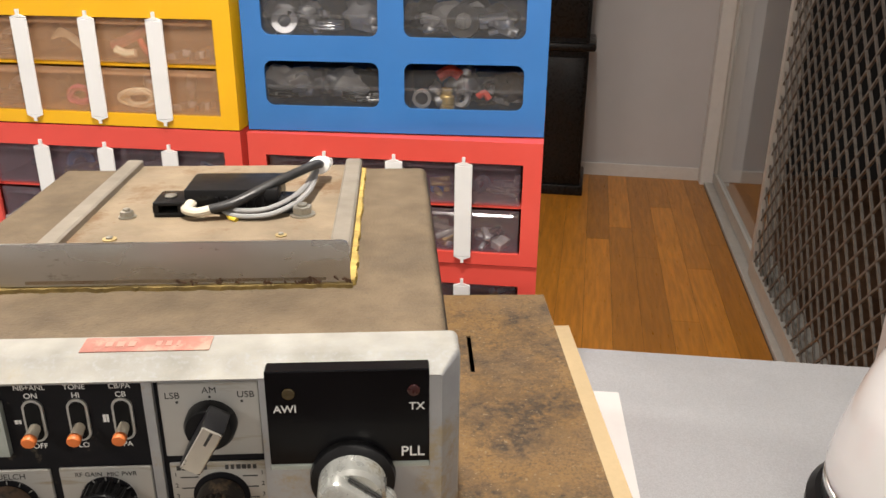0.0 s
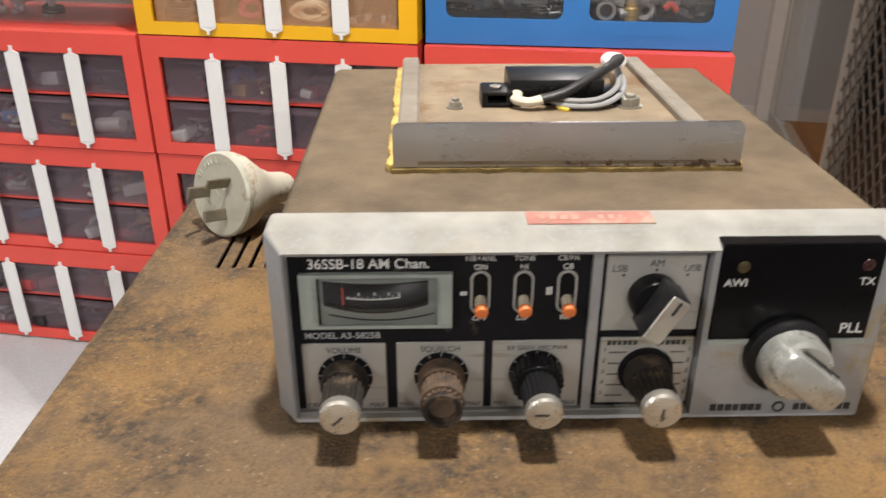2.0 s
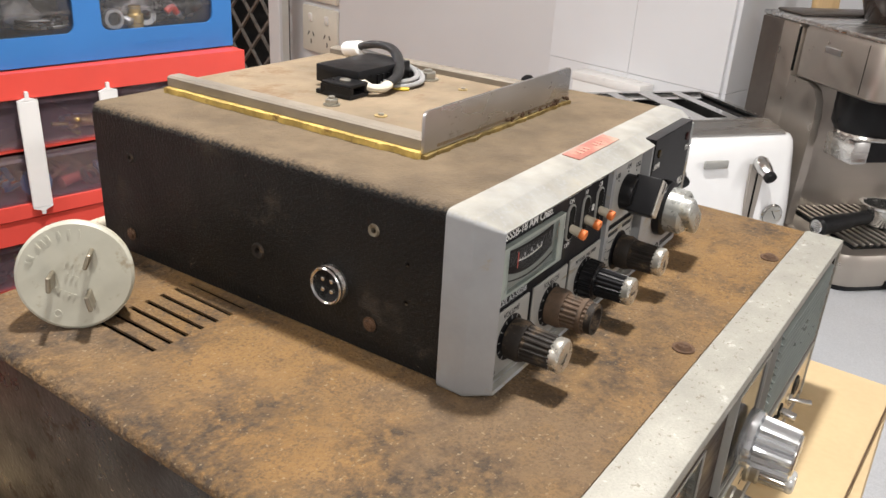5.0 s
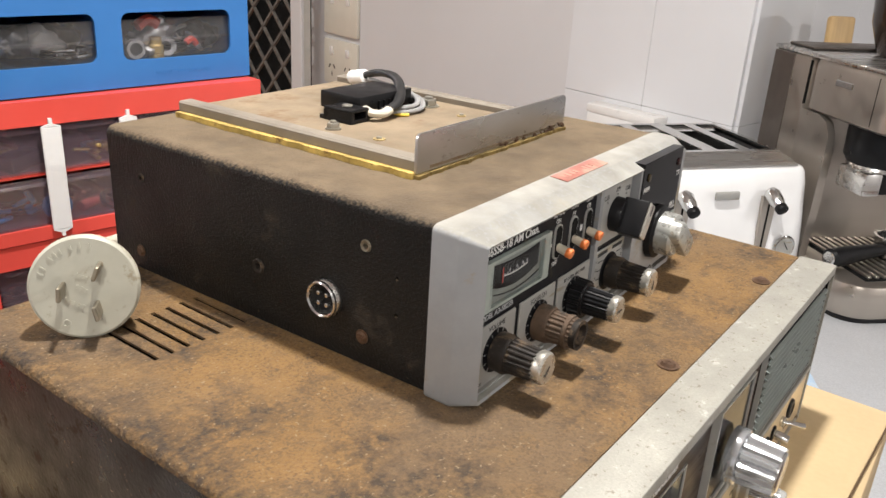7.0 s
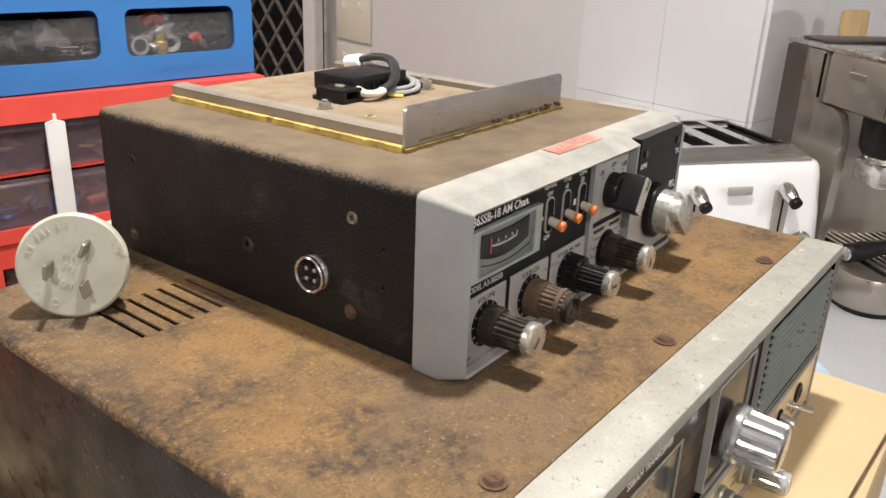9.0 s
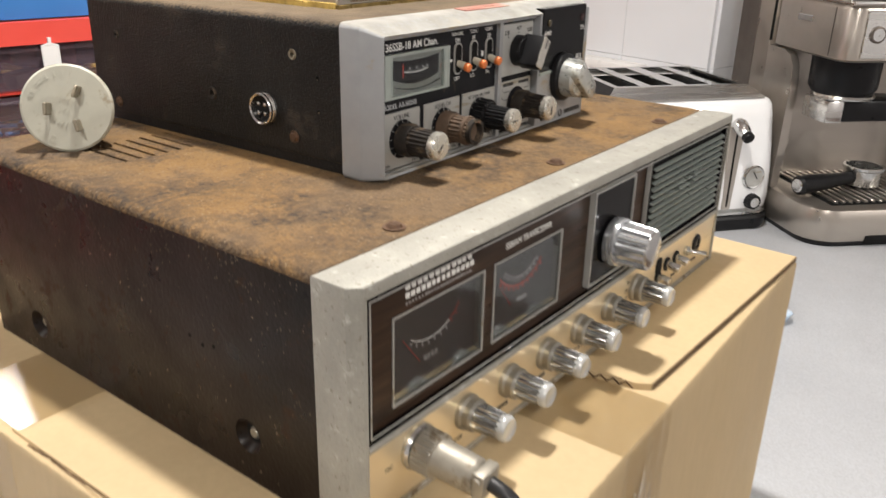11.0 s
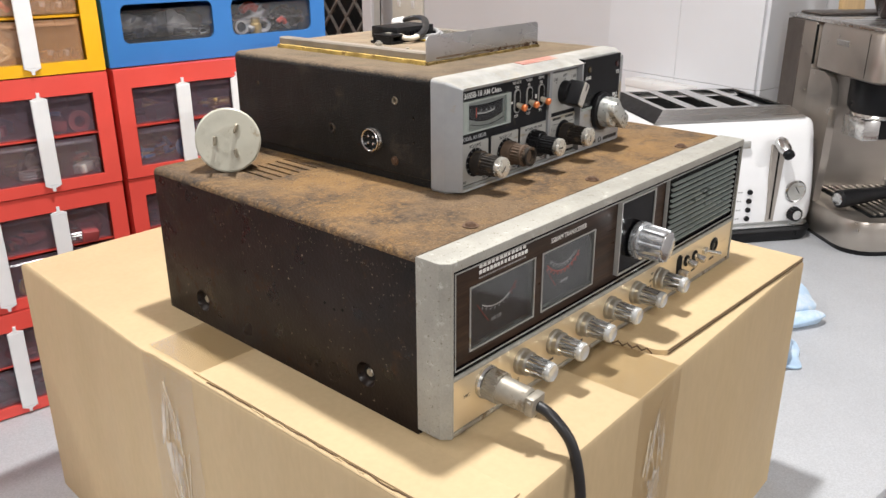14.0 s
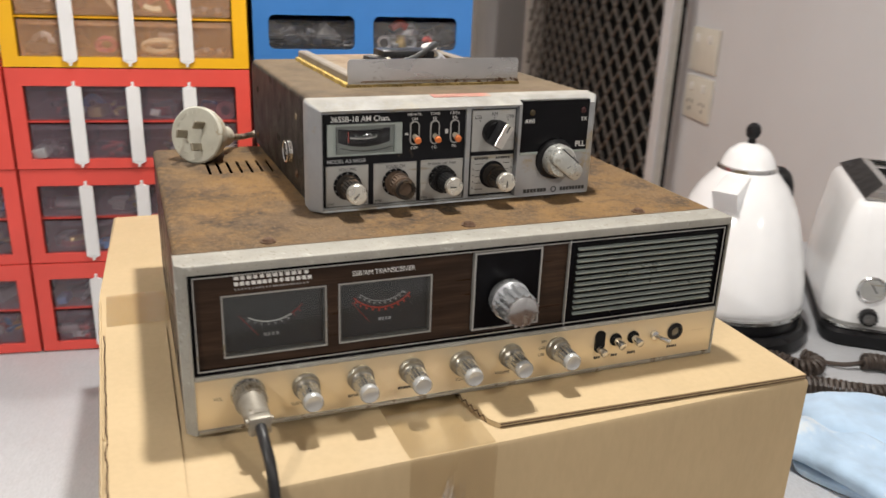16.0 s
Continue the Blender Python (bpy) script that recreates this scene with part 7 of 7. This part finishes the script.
move(part("handle", Mesh().lathe([(0, 0), (0.011, 0.0), (0.0155, 0.004), (0.0158, 0.03), (0.0130, 0.075), (0.0110, 0.105), (0.0120, 0.120), (0, 0.120)], seg=28), M_BLACK, pf), Matrix.Translation((0, 0, 0.017)) @ pose(0, 0, 0, 0, 90, 0))
move(part("end_cap", Mesh().lathe([(0, -0.0015), (0.009, -0.0015), (0.0115, 0.0005), (0.0105, 0.002), (0, 0.002)], seg=24), M_CHROME, pf), Matrix.Translation((0, 0, 0.017)) @ pose(0, 0, 0, 0, 90, 0))
part("basket", Mesh().lathe([(0.024, 0.0), (0.030, 0.004), (0.031, 0.030), (0.034, 0.032), (0.034, 0.036), (0.029, 0.036), (0.028, 0.006), (0, 0.005)], Matrix.Translation((0.155, 0, 0)), 32), M_CHROME, pf)

# ---------- small things on the bench ----------
ct = thing("white_carton", ROOM @ Matrix.Translation((EAST - 0.052, -1.3960, BENCH)), "long white carton standing behind the toaster against the wall", "carton")
part("sleeve", Mesh().box(0, 0.042, 0, 0.163, 0, 0.208, 0.002), M_PAPER, ct)
part("lid", Mesh().box(-0.002, 0.0435, -0.002, 0.165, 0.204, 0.221, 0.002), M_SKIRT, ct)
wb = thing("wooden_board", em.matrix_world @ Matrix.Translation((0.0, 0.340, 0)) @ pose(0, 0, 0, -6, 0, 0), "pale wooden chopping board leaning behind the coffee machine", "chopping board")
part("board", Mesh().box(0.140, 0.192, 0, 0.016, 0.0, 0.432, 0.006), M_WOOD, wb)


def soft_fold(name, m, layers, seed, material, label, category):
    """A folded cloth: soft layers (x, y, z, length, width, thickness, turn) with rolled edges, lying on one another."""
    msh = Mesh()
    nr, na = 12, 72
    for q, (ox, oy, oz, sx, sy, th, turn) in enumerate(layers):
        ca, sa = math.cos(radians(turn)), math.sin(radians(turn))
        rows = []
        for i in range(2 * nr + 1):
            v = math.pi * i / (2 * nr)
            r, up_ = math.sin(v) ** 0.35, -math.cos(v)
            row = []
            for k in range(na):
                a = 2 * math.pi * k / na
                e = (abs(math.cos(a)) ** 7 + abs(math.sin(a)) ** 7) ** (-1 / 7)
                e *= 0.95 + 0.13 * noise.noise(Vector((math.cos(a) * 1.4 + seed + q, math.sin(a) * 1.4, seed)))
                x, y = max(r, 0.001) * e * math.cos(a) * sx / 2, max(r, 0.001) * e * math.sin(a) * sy / 2
                wx, wy = ox + ca * x - sa * y, oy + sa * x + ca * y
                h = noise.noise(Vector((wx * 17, wy * 11 + seed, q))) * 0.012 + noise.noise(Vector((wx * 45, wy * 30, seed + q))) * 0.0022
                row.append(msh.bm.verts.new((wx, wy, max(oz + th / 2 * (1 + up_) + (h if up_ > -0.5 else 0), 0.0005 if oz < 0.002 else -1))))
            rows.append(row)
        for a, b in zip(rows, rows[1:]):
            for k in range(na):
                msh.bm.faces.new((a[k], a[(k + 1) % na], b[(k + 1) % na], b[k]))
    return whole(name, msh, material, m, label, category, smooth=80)


soft_fold("dish_cloth", Matrix.Translation((0.616, 0.116, BENCH)) @ pose(0, 0, 0, 0, 0, -33), [(-0.010, 0, 0, 0.224, 0.128, 0.018, 0), (-0.014, 0.006, 0.014, 0.226, 0.116, 0.026, 3)], 3.1, M_SPONGE, "folded pale blue kitchen cloth on the bench", "cloth")
soft_fold("dish_cloth", Matrix.Translation((0.502, 0.086, BENCH)) @ pose(0, 0, 0, 0, 0, 16), [(0.004, -0.014, 0, 0.088, 0.140, 0.010, 8), (0.000, 0.010, 0.014, 0.100, 0.165, 0.026, -6)], 7.7, M_SPONGE, "smaller folded pale blue cloth beside the carton", "cloth")
whole("sheet_of_paper", Mesh().box(-0.06, 0.027, -0.15, 0.15, 0, 0.0006), M_PAPER, Matrix.Translation((0.335, 0.605, BENCH + 0.0002)) @ pose(0, 0, 0, 0, 0, -7), "plain white sheet of paper on the bench", "paper")


def glide(points, n=40):
    """A smooth line through the points."""
    path, dense = [Vector(p) for p in points], []
    for k in range(len(path) - 1):
        p0, p1, p2, p3 = path[max(k - 1, 0)], path[k], path[k + 1], path[min(k + 2, len(path) - 1)]
        for s in range(n):
            t = s / n
            dense.append(0.5 * (2 * p1 + (p2 - p0) * t + (2 * p0 - 5 * p1 + 4 * p2 - p3) * t * t + (3 * p1 - p0 - 3 * p2 + p3) * t ** 3))
    return dense + [path[-1]]


def coil(points):
    """A springy coil wound round a line."""
    dense, cc, total = glide(points), [], 0.0
    for a, b in zip(dense, dense[1:]):
        seg_len = (b - a).length
        d = (b - a).normalized()
        sd_ = Vector((-d.y, d.x, 0)).normalized()
        steps = max(2, int(seg_len / 0.0009))
        for s in range(steps):
            w = (total + seg_len * s / steps) / 0.0072 * 2 * math.pi
            cc.append(a.lerp(b, s / steps) + 0.0095 * (math.cos(w) * sd_ + math.sin(w) * Vector((0, 0, 1))))
        total += seg_len
    return Mesh().tube(cc, 0.0031, 7, 1)


cord = thing("coiled_cord", Matrix.Translation((0, 0, BENCH)), "brown-black coiled microphone cord on the bench", "cord")
part("coil", coil([(0.44, 0.30, 0.0128), (0.53, 0.285, 0.0128), (0.610, 0.252, 0.013), (0.675, 0.208, 0.013), (0.742, 0.204, 0.013), (0.772, 0.240, 0.013), (0.752, 0.274, 0.013), (0.728, 0.284, 0.013)]), M_COIL, cord)
part("straight_end", Mesh().tube(glide([(0.731, 0.283, 0.012), (0.705, 0.292, 0.008), (0.685, 0.312, 0.005), (0.664, 0.322, 0.008), (0.655, 0.322, 0.012)], 12), 0.0034, 8, 1), M_COIL, cord)
part("coil", coil([(0.656, 0.322, 0.013), (0.660, 0.300, 0.013), (0.642, 0.290, 0.013), (0.622, 0.303, 0.013), (0.612, 0.328, 0.013), (0.570, 0.345, 0.013), (0.50, 0.36, 0.013), (0.42, 0.36, 0.013)]), M_COIL, cord)

# ---------- floor boards ----------
rb = random.Random(12)
bw = 0.128
for i in range(26):
    x0 = -3.49 + i * bw
    y = -1.1 - rb.uniform(0.0, 0.9)
    x1, y_end = min(x0 + bw, -0.165), 3.31
    while y < y_end:
        y1 = min(y + rb.uniform(0.9, 2.2), y_end)
        if y1 > -0.9:
            part("board", Mesh().box(x0 + 0.0006, x1 - 0.0006, max(y, -0.95) + 0.0006, y1 - 0.0006, FLOOR, FLOOR + 0.003), M_FLOOR, FLOOR_OB, smooth=0)
        y = y1
